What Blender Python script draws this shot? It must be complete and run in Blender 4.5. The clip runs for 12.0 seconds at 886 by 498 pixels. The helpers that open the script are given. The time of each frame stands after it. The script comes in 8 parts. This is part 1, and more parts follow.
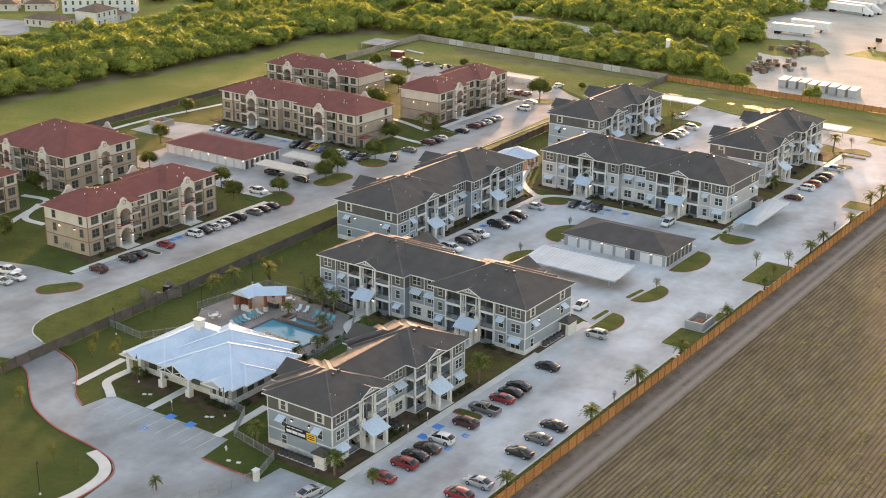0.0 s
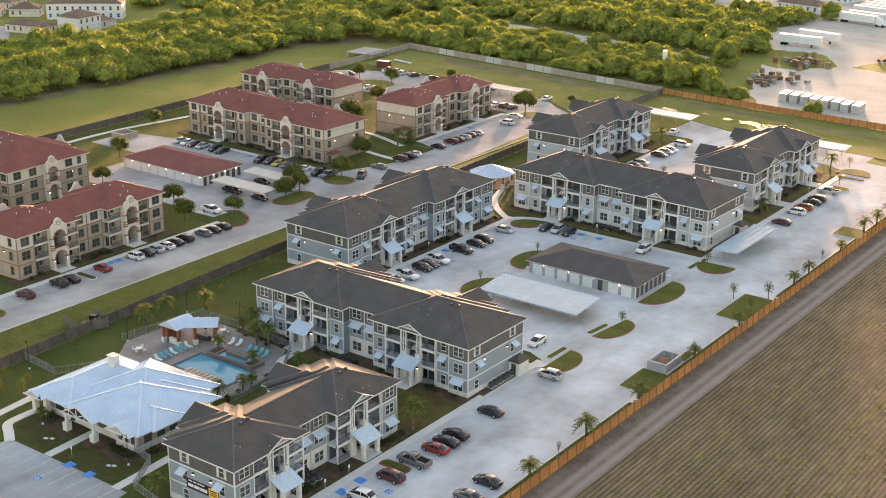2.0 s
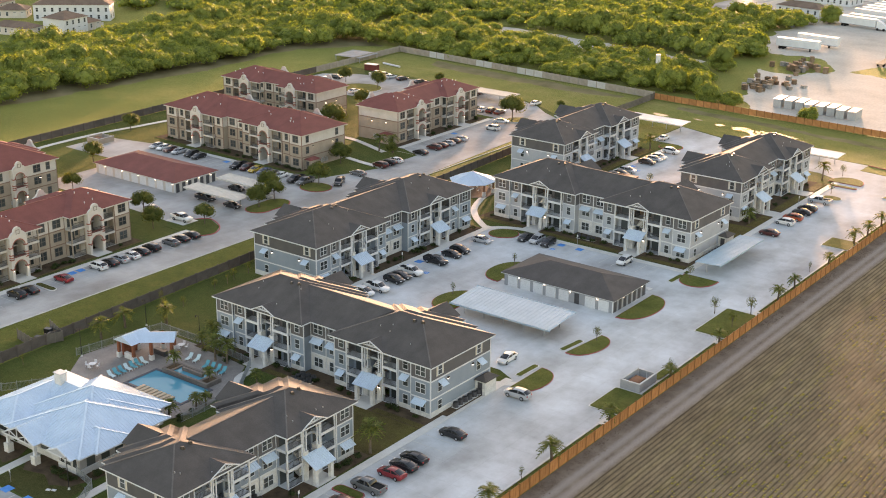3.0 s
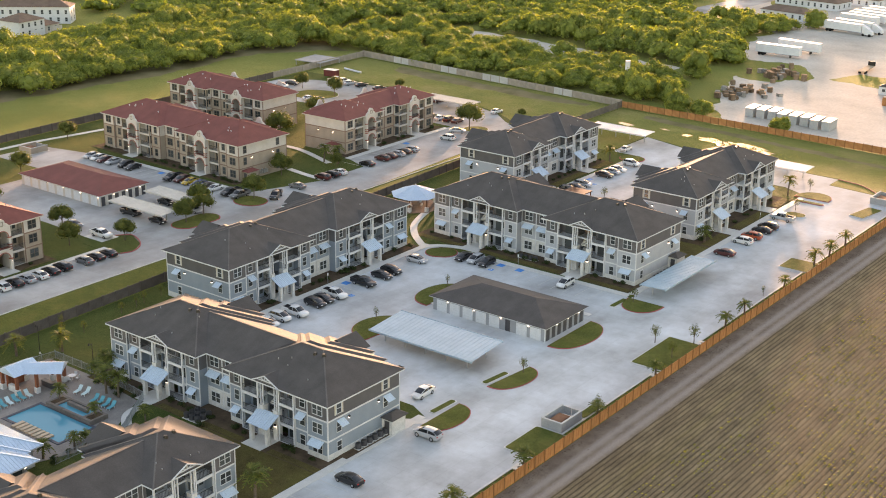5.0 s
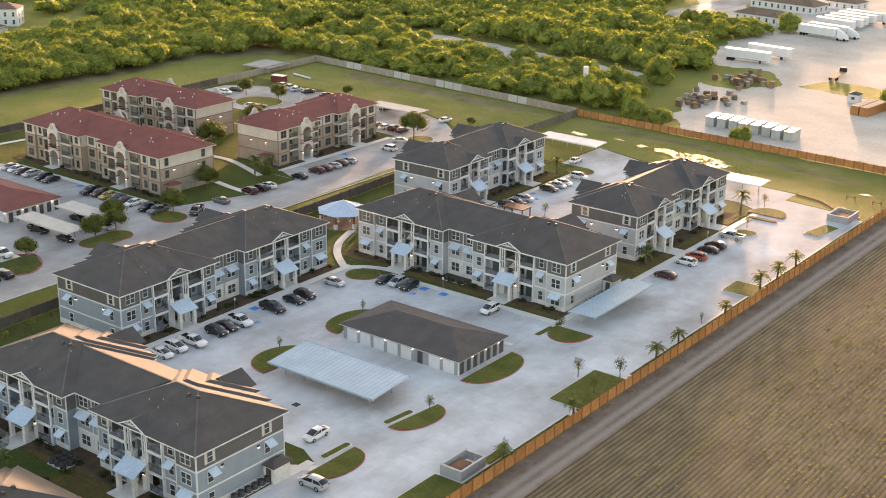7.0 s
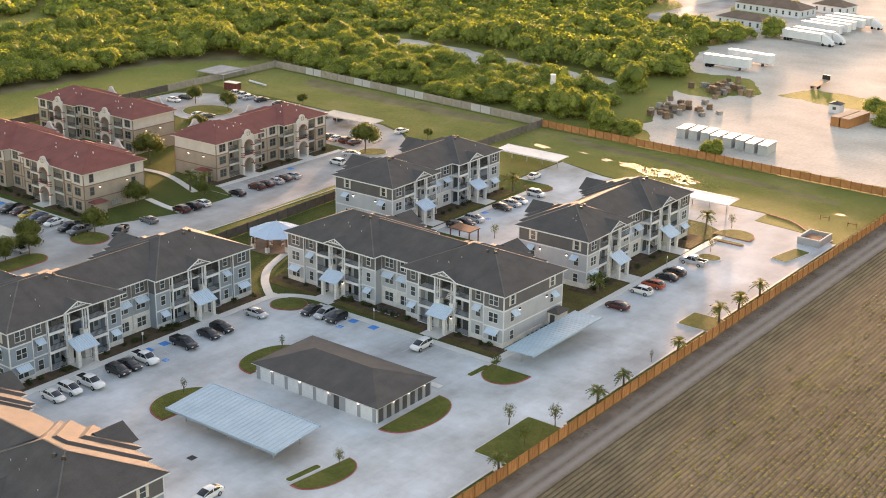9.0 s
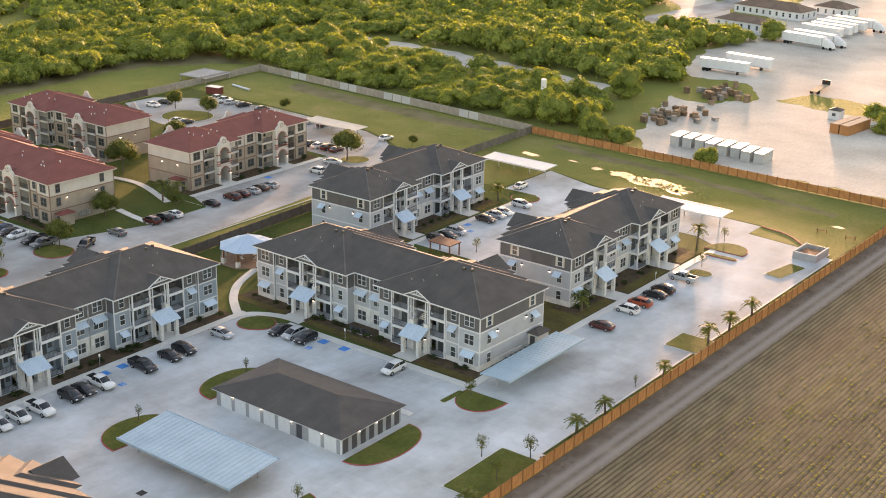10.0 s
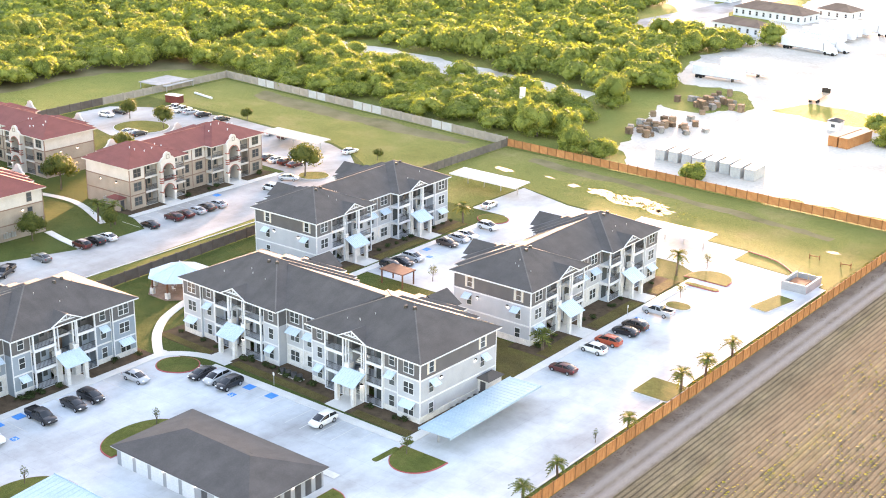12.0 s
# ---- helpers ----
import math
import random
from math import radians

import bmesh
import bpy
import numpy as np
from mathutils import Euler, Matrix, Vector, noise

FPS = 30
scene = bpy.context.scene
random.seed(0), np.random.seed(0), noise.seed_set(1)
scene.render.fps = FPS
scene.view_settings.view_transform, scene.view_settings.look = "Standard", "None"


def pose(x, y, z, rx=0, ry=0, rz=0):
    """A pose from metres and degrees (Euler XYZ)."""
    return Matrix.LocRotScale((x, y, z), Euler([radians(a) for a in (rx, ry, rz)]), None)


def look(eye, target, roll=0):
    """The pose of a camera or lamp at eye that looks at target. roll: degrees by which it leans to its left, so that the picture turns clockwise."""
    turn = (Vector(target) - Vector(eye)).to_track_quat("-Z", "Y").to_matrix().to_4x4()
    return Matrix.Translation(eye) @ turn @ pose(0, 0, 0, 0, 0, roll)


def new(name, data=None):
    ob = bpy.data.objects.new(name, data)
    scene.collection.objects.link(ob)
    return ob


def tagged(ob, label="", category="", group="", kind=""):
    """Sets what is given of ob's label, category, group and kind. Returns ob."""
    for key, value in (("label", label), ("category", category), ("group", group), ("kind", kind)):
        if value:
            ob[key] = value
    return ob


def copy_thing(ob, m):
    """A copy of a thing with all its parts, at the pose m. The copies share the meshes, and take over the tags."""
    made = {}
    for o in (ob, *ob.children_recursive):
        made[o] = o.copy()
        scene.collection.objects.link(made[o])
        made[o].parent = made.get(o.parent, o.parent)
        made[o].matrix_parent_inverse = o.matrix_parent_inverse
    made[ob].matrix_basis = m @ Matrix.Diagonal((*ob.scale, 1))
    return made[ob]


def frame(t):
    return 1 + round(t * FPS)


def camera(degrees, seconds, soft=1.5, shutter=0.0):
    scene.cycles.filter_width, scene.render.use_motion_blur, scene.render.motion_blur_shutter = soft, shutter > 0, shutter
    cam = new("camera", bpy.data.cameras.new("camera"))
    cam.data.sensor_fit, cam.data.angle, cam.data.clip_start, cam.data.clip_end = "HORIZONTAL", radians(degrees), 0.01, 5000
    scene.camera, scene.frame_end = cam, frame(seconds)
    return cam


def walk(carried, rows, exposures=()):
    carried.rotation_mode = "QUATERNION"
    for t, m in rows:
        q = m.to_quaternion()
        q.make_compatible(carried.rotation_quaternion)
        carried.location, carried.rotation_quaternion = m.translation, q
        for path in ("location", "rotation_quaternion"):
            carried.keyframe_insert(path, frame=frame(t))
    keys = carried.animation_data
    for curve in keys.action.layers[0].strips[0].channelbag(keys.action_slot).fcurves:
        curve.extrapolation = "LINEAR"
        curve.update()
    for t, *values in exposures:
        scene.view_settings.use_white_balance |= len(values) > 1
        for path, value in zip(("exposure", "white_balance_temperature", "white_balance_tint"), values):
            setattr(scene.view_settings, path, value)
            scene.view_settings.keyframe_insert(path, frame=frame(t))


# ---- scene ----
cam = camera(37.27, 12.0, 1.0)
PATH = [
    (0, (0.55, 7.07, 93.56), (-53.44, 84.13, 59.69), 0.39),
    (0.5, (0.81, 13.21, 93.04), (-53.67, 89.97, 59.30), 0.41),
    (1, (0.98, 19.23, 92.48), (-53.99, 95.69, 58.85), 0.44),
    (1.5, (1.12, 25.15, 91.91), (-54.30, 101.32, 58.36), 0.48),
    (2, (1.26, 30.99, 91.32), (-54.57, 106.90, 57.84), 0.51),
    (2.5, (1.45, 36.77, 90.73), (-54.73, 112.45, 57.31), 0.55),
    (3, (1.70, 42.50, 90.14), (-54.76, 117.99, 56.78), 0.58),
    (3.5, (2.03, 48.19, 89.56), (-54.65, 123.54, 56.25), 0.61),
    (4, (2.42, 53.85, 89.00), (-54.42, 129.10, 55.73), 0.64),
    (4.5, (2.87, 59.50, 88.46), (-54.08, 134.69, 55.23), 0.67),
    (5, (3.33, 65.14, 87.94), (-53.67, 140.30, 54.74), 0.69),
    (5.5, (3.77, 70.78, 87.46), (-53.25, 145.93, 54.28), 0.72),
    (6, (4.13, 76.42, 87.00), (-52.88, 151.59, 53.85), 0.74),
    (6.5, (4.36, 82.07, 86.58), (-52.63, 157.26, 53.43), 0.76),
    (7, (4.41, 87.74, 86.18), (-52.56, 162.95, 53.03), 0.79),
    (7.5, (4.21, 93.43, 85.80), (-52.74, 168.64, 52.65), 0.82),
    (8, (3.73, 99.15, 85.43), (-53.23, 174.35, 52.26), 0.85),
    (8.5, (2.94, 104.90, 85.06), (-54.06, 180.07, 51.88), 0.88),
    (9, (1.82, 110.69, 84.69), (-55.24, 185.80, 51.47), 0.91),
    (9.5, (0.41, 116.53, 84.28), (-56.76, 191.55, 51.04), 0.93),
    (10, (-1.25, 122.42, 83.82), (-58.56, 197.32, 50.56), 0.96),
    (10.5, (-3.05, 128.37, 83.29), (-60.52, 203.14, 50.01), 0.97),
    (11, (-4.82, 134.39, 82.66), (-62.47, 209.02, 49.38), 0.96),
    (11.5, (-6.33, 140.49, 81.89), (-64.16, 214.99, 48.64), 0.93),
    (12, (-7.28, 146.69, 80.95), (-65.27, 221.08, 47.77), 0.88),
]
EXPOSE = [(0.0, 2.89, 7600, 27), (11.2, 2.89, 7600, 27), (11.5, 3.14, 7450, 27), (12.0, 4.0, 6900, 29)]
walk(cam, [(t, look(eye, target, roll)) for t, eye, target, roll in PATH], EXPOSE)

# ---- light: low evening sun ahead of the camera, clear sky ----
SUN_AZ = radians(24.4)   # towards -x from +y
SUN_EL = radians(3.8)
world = bpy.data.worlds.new("sky")
scene.world = world
world.use_nodes = True
wn = world.node_tree.nodes
sky = wn.new("ShaderNodeTexSky")
sky.sky_type = "NISHITA"
sky.sun_disc = False
sky.sun_elevation = SUN_EL
sky.sun_rotation = -SUN_AZ
sky.air_density, sky.dust_density, sky.ozone_density = 1.0, 1.0, 1.0
bg = wn["Background"]
bg.inputs["Strength"].default_value = 0.15
world.node_tree.links.new(sky.outputs[0], bg.inputs["Color"])
sun_way = Vector((-math.sin(SUN_AZ) * math.cos(SUN_EL), math.cos(SUN_AZ) * math.cos(SUN_EL), math.sin(SUN_EL)))
sun = new("sun", bpy.data.lights.new("sun", "SUN"))
sun.data.energy, sun.data.angle, sun.data.color = 1.85, radians(3.0), (1.0, 0.69, 0.46)
sun.matrix_world = look(sun_way * 400, (0, 0, 0))

# ---- materials ----
def node_mat(name):
    m = bpy.data.materials.new(name)
    m.use_nodes = True
    nt = m.node_tree
    b = nt.nodes["Principled BSDF"]
    tc = nt.nodes.new("ShaderNodeTexCoord")
    return m, nt, b, tc


def noise_node(nt, tc, scale, detail=4.0, rough=0.6, stretch=None):
    n = nt.nodes.new("ShaderNodeTexNoise")
    n.inputs["Scale"].default_value, n.inputs["Detail"].default_value, n.inputs["Roughness"].default_value = scale, detail, rough
    if stretch:
        mp = nt.nodes.new("ShaderNodeMapping")
        mp.inputs["Scale"].default_value = stretch
        nt.links.new(tc.outputs["Object"], mp.inputs["Vector"])
        nt.links.new(mp.outputs[0], n.inputs["Vector"])
    else:
        nt.links.new(tc.outputs["Object"], n.inputs["Vector"])
    return n


def ramp(nt, src, stops):
    r = nt.nodes.new("ShaderNodeValToRGB")
    e = r.color_ramp.elements
    while len(e) < len(stops):
        e.new(0.5)
    for k, (p, c) in enumerate(stops):
        e[k].position, e[k].color = p, (*c, 1)
    nt.links.new(src, r.inputs[0])
    return r


def mixc(nt, fac, a, b, mode="MIX"):
    n = nt.nodes.new("ShaderNodeMix")
    n.data_type, n.blend_type = "RGBA", mode
    for k, v in ((0, fac), (6, a), (7, b)):
        if isinstance(v, (int, float)):
            n.inputs[k].default_value = v
        elif isinstance(v, tuple):
            n.inputs[k].default_value = (*v, 1)
        else:
            nt.links.new(v, n.inputs[k])
    return n.outputs[2]


def bump(nt, b, src, strength, dist):
    n = nt.nodes.new("ShaderNodeBump")
    n.inputs["Strength"].default_value, n.inputs["Distance"].default_value = strength, dist
    nt.links.new(src, n.inputs["Height"])
    nt.links.new(n.outputs[0], b.inputs["Normal"])


def surf(name, c1, c2, big=0.4, fine=9.0, rough=0.7, metal=0.0, relief=0.15, spread=0.0, stretch=None, coat=0.0):
    """Two tones in broad patches, a fine grain over them, and light relief; spread varies it from object to object."""
    m, nt, b, tc = node_mat(name)
    n1 = noise_node(nt, tc, big, 5.0)
    n2 = noise_node(nt, tc, fine, 3.0, stretch=stretch)
    r = ramp(nt, n1.outputs["Fac"], [(0.32, c1), (0.68, c2)])
    g = ramp(nt, n2.outputs["Fac"], [(0.25, (0.78, 0.78, 0.78)), (0.75, (1.12, 1.12, 1.12))])
    col = mixc(nt, 0.8, r.outputs[0], g.outputs[0], "MULTIPLY")
    if spread:
        oi = nt.nodes.new("ShaderNodeObjectInfo")
        v = ramp(nt, oi.outputs["Random"], [(0.0, (1 - spread,) * 3), (1.0, (1 + spread,) * 3)])
        col = mixc(nt, 1.0, col, v.outputs[0], "MULTIPLY")
    nt.links.new(col, b.inputs["Base Color"])
    b.inputs["Roughness"].default_value, b.inputs["Metallic"].default_value = rough, metal
    b.inputs["Coat Weight"].default_value = coat
    b.inputs["Specular IOR Level"].default_value = 0.5 if rough < 0.6 else (0.2 if rough < 0.85 else 0.03)
    if relief:
        bump(nt, b, n2.outputs["Fac"], relief, 0.05)
    return m


def grass_mat(name, lo, mid, hi, scale=0.05, sheen=0.12):
    m, nt, b, tc = node_mat(name)
    n1 = noise_node(nt, tc, scale, 6.0, 0.65)
    n2 = noise_node(nt, tc, 1.3, 6.0, 0.75)
    n3 = noise_node(nt, tc, 9.0, 3.0, 0.7)
    r = ramp(nt, n1.outputs["Fac"], [(0.3, lo), (0.5, mid), (0.72, hi)])
    g = ramp(nt, n2.outputs["Fac"], [(0.3, (0.6, 0.62, 0.55)), (0.7, (1.25, 1.2, 1.1))])
    f = ramp(nt, n3.outputs["Fac"], [(0.3, (0.7, 0.7, 0.7)), (0.7, (1.2, 1.2, 1.2))])
    col = mixc(nt, 0.8, mixc(nt, 0.8, r.outputs[0], g.outputs[0], "MULTIPLY"), f.outputs[0], "MULTIPLY")
    nt.links.new(col, b.inputs["Base Color"])
    b.inputs["Roughness"].default_value = 0.85
    b.inputs["Specular IOR Level"].default_value = 0.03
    b.inputs["Sheen Weight"].default_value = sheen
    b.inputs["Sheen Roughness"].default_value = 0.45
    b.inputs["Sheen Tint"].default_value = (0.9, 0.8, 0.3, 1)
    bump(nt, b, n3.outputs["Fac"], 0.8, 0.12)
    return m


def concrete_mat(name, base, dirt, slab=4.6):
    m, nt, b, tc = node_mat(name)
    n1 = noise_node(nt, tc, 0.06, 6.0, 0.6)
    n2 = noise_node(nt, tc, 0.55, 6.0, 0.7)
    n3 = noise_node(nt, tc, 14.0, 3.0)
    tyre = noise_node(nt, tc, 0.12, 5.0, 0.5, stretch=(1.1, 0.6, 1))
    r = ramp(nt, n1.outputs["Fac"], [(0.3, dirt), (0.62, base)])
    g = ramp(nt, n2.outputs["Fac"], [(0.25, (0.88, 0.875, 0.86)), (0.6, (1.04, 1.04, 1.04))])
    y = ramp(nt, tyre.outputs["Fac"], [(0.34, (0.7, 0.675, 0.65)), (0.5, (0.94, 0.935, 0.93)), (0.66, (1.12, 1.13, 1.14))])
    f = ramp(nt, n3.outputs["Fac"], [(0.2, (0.9, 0.9, 0.9)), (0.8, (1.07, 1.07, 1.07))])
    br = nt.nodes.new("ShaderNodeTexBrick")
    br.offset = 0.0
    br.inputs["Scale"].default_value = 1.0
    br.inputs["Brick Width"].default_value, br.inputs["Row Height"].default_value = slab, slab
    br.inputs["Mortar Size"].default_value, br.inputs["Mortar Smooth"].default_value = 0.03, 0.3
    for k, c in (("Color1", 0.98), ("Color2", 1.02), ("Mortar", 0.84)):
        br.inputs[k].default_value = (c, c, c, 1)
    nt.links.new(tc.outputs["Object"], br.inputs["Vector"])
    col = r.outputs[0]
    for x in (g.outputs[0], y.outputs[0], f.outputs[0], br.outputs["Color"]):
        col = mixc(nt, 0.85, col, x, "MULTIPLY")
    nt.links.new(col, b.inputs["Base Color"])
    rr = ramp(nt, n2.outputs["Fac"], [(0.3, (0.7,) * 3), (0.7, (0.9,) * 3)])
    nt.links.new(rr.outputs[0], b.inputs["Roughness"])
    b.inputs["Specular IOR Level"].default_value = 0.03
    bump(nt, b, n3.outputs["Fac"], 0.1, 0.02)
    return m


def soil_mat(name):
    """Ploughed soil: paler ridges and darker furrows drawn in colour along y, with green-brown residue in patches."""
    m, nt, b, tc = node_mat(name)
    n1 = noise_node(nt, tc, 0.045, 7.0, 0.65)
    n2 = noise_node(nt, tc, 0.8, 6.0, 0.75, stretch=(1, 0.2, 1))
    n3 = noise_node(nt, tc, 5.0, 4.0, 0.7)
    patch = noise_node(nt, tc, 0.16, 5.0, 0.7, stretch=(1.6, 0.07, 1))
    w = nt.nodes.new("ShaderNodeTexWave")
    w.bands_direction, w.wave_profile = "X", "SIN"
    w.inputs["Scale"].default_value = 0.314 / 0.76
    w.inputs["Distortion"].default_value, w.inputs["Detail"].default_value, w.inputs["Detail Scale"].default_value = 1.1, 3.0, 0.9
    nt.links.new(tc.outputs["Object"], w.inputs["Vector"])
    r = ramp(nt, n1.outputs["Fac"], [(0.3, (0.15, 0.118, 0.078)), (0.5, (0.178, 0.144, 0.096)), (0.72, (0.212, 0.174, 0.118))])
    p = ramp(nt, patch.outputs["Fac"], [(0.42, (0.92, 0.9, 0.9)), (0.54, (1.0, 1.0, 0.98)), (0.68, (1.04, 1.08, 0.82))])
    row_c = ramp(nt, w.outputs["Fac"], [(0.05, (0.46, 0.45, 0.43)), (0.4, (0.98, 0.98, 0.98)), (0.95, (1.08, 1.07, 1.04))])
    g = ramp(nt, n2.outputs["Fac"], [(0.32, (0.6, 0.6, 0.6)), (0.68, (1.32, 1.3, 1.24))])
    f = ramp(nt, n3.outputs["Fac"], [(0.3, (0.7, 0.7, 0.7)), (0.7, (1.22, 1.22, 1.22))])
    col = r.outputs[0]
    for x in (p, row_c, g, f):
        col = mixc(nt, 0.9, col, x.outputs[0], "MULTIPLY")
    nt.links.new(col, b.inputs["Base Color"])
    b.inputs["Roughness"].default_value = 0.95
    b.inputs["Specular IOR Level"].default_value = 0.05
    bump(nt, b, n3.outputs["Fac"], 0.15, 0.06)
    return m


def track_mat(name, middle, gauge, half):
    """A dirt track along y: two worn pale ruts with ragged edges in rough brown ground."""
    m, nt, b, tc = node_mat(name)
    n1 = noise_node(nt, tc, 0.25, 6.0, 0.7)
    n2 = noise_node(nt, tc, 2.2, 6.0, 0.75, stretch=(1, 0.35, 1))
    n3 = noise_node(nt, tc, 8.0, 4.0, 0.7)
    sp = nt.nodes.new("ShaderNodeSeparateXYZ")
    nt.links.new(tc.outputs["Object"], sp.inputs[0])

    def calc(op, a, c=None):
        k = nt.nodes.new("ShaderNodeMath")
        k.operation = op
        for i, v in enumerate((a, c)):
            if isinstance(v, (int, float)):
                k.inputs[i].default_value = v
            elif v is not None:
                nt.links.new(v, k.inputs[i])
        return k.outputs[0]

    d = calc("ABSOLUTE", calc("SUBTRACT", calc("ABSOLUTE", calc("SUBTRACT", sp.outputs[0], middle)), gauge / 2))
    d = calc("ADD", d, calc("MULTIPLY", calc("SUBTRACT", n2.outputs["Fac"], 0.5), 1.2))
    worn = ramp(nt, d, [(0.0, (1, 1, 1)), (half, (0.8, 0.8, 0.8)), (half * 3.2, (0, 0, 0))])
    base = ramp(nt, n1.outputs["Fac"], [(0.3, (0.125, 0.094, 0.072)), (0.5, (0.18, 0.142, 0.112)), (0.7, (0.235, 0.192, 0.156))])
    f = ramp(nt, n3.outputs["Fac"], [(0.3, (0.66, 0.66, 0.66)), (0.7, (1.25, 1.25, 1.25))])
    col = mixc(nt, worn.outputs[0], base.outputs[0], (0.272, 0.238, 0.21))
    col = mixc(nt, 0.85, col, f.outputs[0], "MULTIPLY")
    nt.links.new(col, b.inputs["Base Color"])
    b.inputs["Roughness"].default_value = 0.95
    b.inputs["Specular IOR Level"].default_value = 0.05
    bump(nt, b, n3.outputs["Fac"], 0.6, 0.12)
    return m


def leaf_mat(name, lo, hi, through_col, weight=0.45):
    m, nt, b, tc = node_mat(name)
    g = nt.nodes.new("ShaderNodeNewGeometry")
    n = noise_node(nt, tc, 0.12, 4.0)
    mx = nt.nodes.new("ShaderNodeMath")
    mx.operation = "ADD"
    nt.links.new(g.outputs["Random Per Island"], mx.inputs[0])
    nt.links.new(n.outputs["Fac"], mx.inputs[1])
    hf = nt.nodes.new("ShaderNodeMath")
    hf.operation = "MULTIPLY"
    hf.inputs[1].default_value = 0.5
    nt.links.new(mx.outputs[0], hf.inputs[0])
    r = ramp(nt, hf.outputs[0], [(0.25, lo), (0.75, hi)])
    nt.links.new(r.outputs[0], b.inputs["Base Color"])
    b.inputs["Roughness"].default_value = 0.65
    b.inputs["Specular IOR Level"].default_value = 0.2
    t = nt.nodes.new("ShaderNodeBsdfTranslucent")
    tcol = mixc(nt, 1.0, r.outputs[0], through_col, "MULTIPLY")
    nt.links.new(tcol, t.inputs["Color"])
    mix = nt.nodes.new("ShaderNodeMixShader")
    mix.inputs[0].default_value = weight
    nt.links.new(b.outputs[0], mix.inputs[1])
    nt.links.new(t.outputs[0], mix.inputs[2])
    nt.links.new(mix.outputs[0], nt.nodes["Material Output"].inputs["Surface"])
    return m


def shingle_mat(name, c1, c2):
    m, nt, b, tc = node_mat(name)
    n1 = noise_node(nt, tc, 0.35, 5.0)
    n2 = noise_node(nt, tc, 5.0, 4.0, 0.8, stretch=(1, 1, 2))
    st = noise_node(nt, tc, 0.8, 4.0, 0.6, stretch=(1, 0.15, 0.15))
    r = ramp(nt, n1.outputs["Fac"], [(0.3, c1), (0.7, c2)])
    g = ramp(nt, n2.outputs["Fac"], [(0.25, (0.72,) * 3), (0.75, (1.25,) * 3)])
    s = ramp(nt, st.outputs["Fac"], [(0.3, (0.88,) * 3), (0.7, (1.08,) * 3)])
    col = mixc(nt, 0.8, mixc(nt, 0.8, r.outputs[0], g.outputs[0], "MULTIPLY"), s.outputs[0], "MULTIPLY")
    nt.links.new(col, b.inputs["Base Color"])
    b.inputs["Roughness"].default_value = 0.85
    bump(nt, b, n2.outputs["Fac"], 0.5, 0.03)
    return m


def siding_mat(name, c1, c2, pitch, axis):
    """Painted boards: fine shadow lines put into the colour every pitch metres along an axis, light weathering."""
    m, nt, b, tc = node_mat(name)
    n1 = noise_node(nt, tc, 0.5, 5.0)
    r = ramp(nt, n1.outputs["Fac"], [(0.3, c1), (0.7, c2)])
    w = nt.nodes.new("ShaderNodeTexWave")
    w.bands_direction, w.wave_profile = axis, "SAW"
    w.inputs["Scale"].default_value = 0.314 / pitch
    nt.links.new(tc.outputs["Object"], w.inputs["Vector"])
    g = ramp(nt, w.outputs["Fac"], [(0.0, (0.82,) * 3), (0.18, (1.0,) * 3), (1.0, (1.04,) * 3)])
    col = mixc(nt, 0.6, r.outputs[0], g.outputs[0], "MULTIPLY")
    nt.links.new(col, b.inputs["Base Color"])
    b.inputs["Roughness"].default_value = 0.6
    bump(nt, b, w.outputs["Fac"], 0.3, 0.02)
    return m


def glass_mat(name, tint, rough=0.06):
    m, nt, b, tc = node_mat(name)
    n = noise_node(nt, tc, 0.7, 3.0)
    oi = nt.nodes.new("ShaderNodeObjectInfo")
    r = ramp(nt, oi.outputs["Random"], [(0.0, tuple(0.6 * c for c in tint)), (1.0, tuple(1.5 * c for c in tint))])
    nt.links.new(r.outputs[0], b.inputs["Base Color"])
    b.inputs["Roughness"].default_value = rough
    b.inputs["Specular IOR Level"].default_value = 0.6
    bump(nt, b, n.outputs["Fac"], 0.03, 0.02)
    return m


def glow_mat(name, col, strength):
    m, nt, b, tc = node_mat(name)
    b.inputs["Base Color"].default_value = (0.8, 0.8, 0.75, 1)
    b.inputs["Emission Color"].default_value = (*col, 1)
    b.inputs["Emission Strength"].default_value = strength
    return m


GRASS = grass_mat("lawn_grass", (0.052, 0.086, 0.02), (0.088, 0.122, 0.03), (0.225, 0.2, 0.066), 0.022, 0.25)
LAWN = grass_mat("mown_grass", (0.024, 0.047, 0.014), (0.042, 0.071, 0.02), (0.078, 0.088, 0.029), 0.12)
MULCH = surf("brown_mulch", (0.068, 0.049, 0.034), (0.125, 0.09, 0.06), 0.7, 8.0, 0.95, relief=0.6)
CONC = concrete_mat("pale_concrete", (0.53, 0.555, 0.57), (0.385, 0.393, 0.395))
WALKC = surf("walk_concrete", (0.52, 0.51, 0.48), (0.6, 0.59, 0.56), 0.5, 12.0, 0.65, relief=0.1)
STREETC = concrete_mat("street_concrete", (0.41, 0.405, 0.395), (0.31, 0.305, 0.3))
YARD = surf("caliche_yard", (0.42, 0.38, 0.33), (0.6, 0.55, 0.48), 0.05, 1.2, 0.9, relief=0.3)
SOIL = soil_mat("ploughed_soil")
TRACK = track_mat("dry_dirt_track", -78.9, 1.85, 0.3)
REDCURB = surf("red_painted_curb", (0.34, 0.06, 0.06), (0.44, 0.13, 0.12), 0.8, 9.0, 0.7)
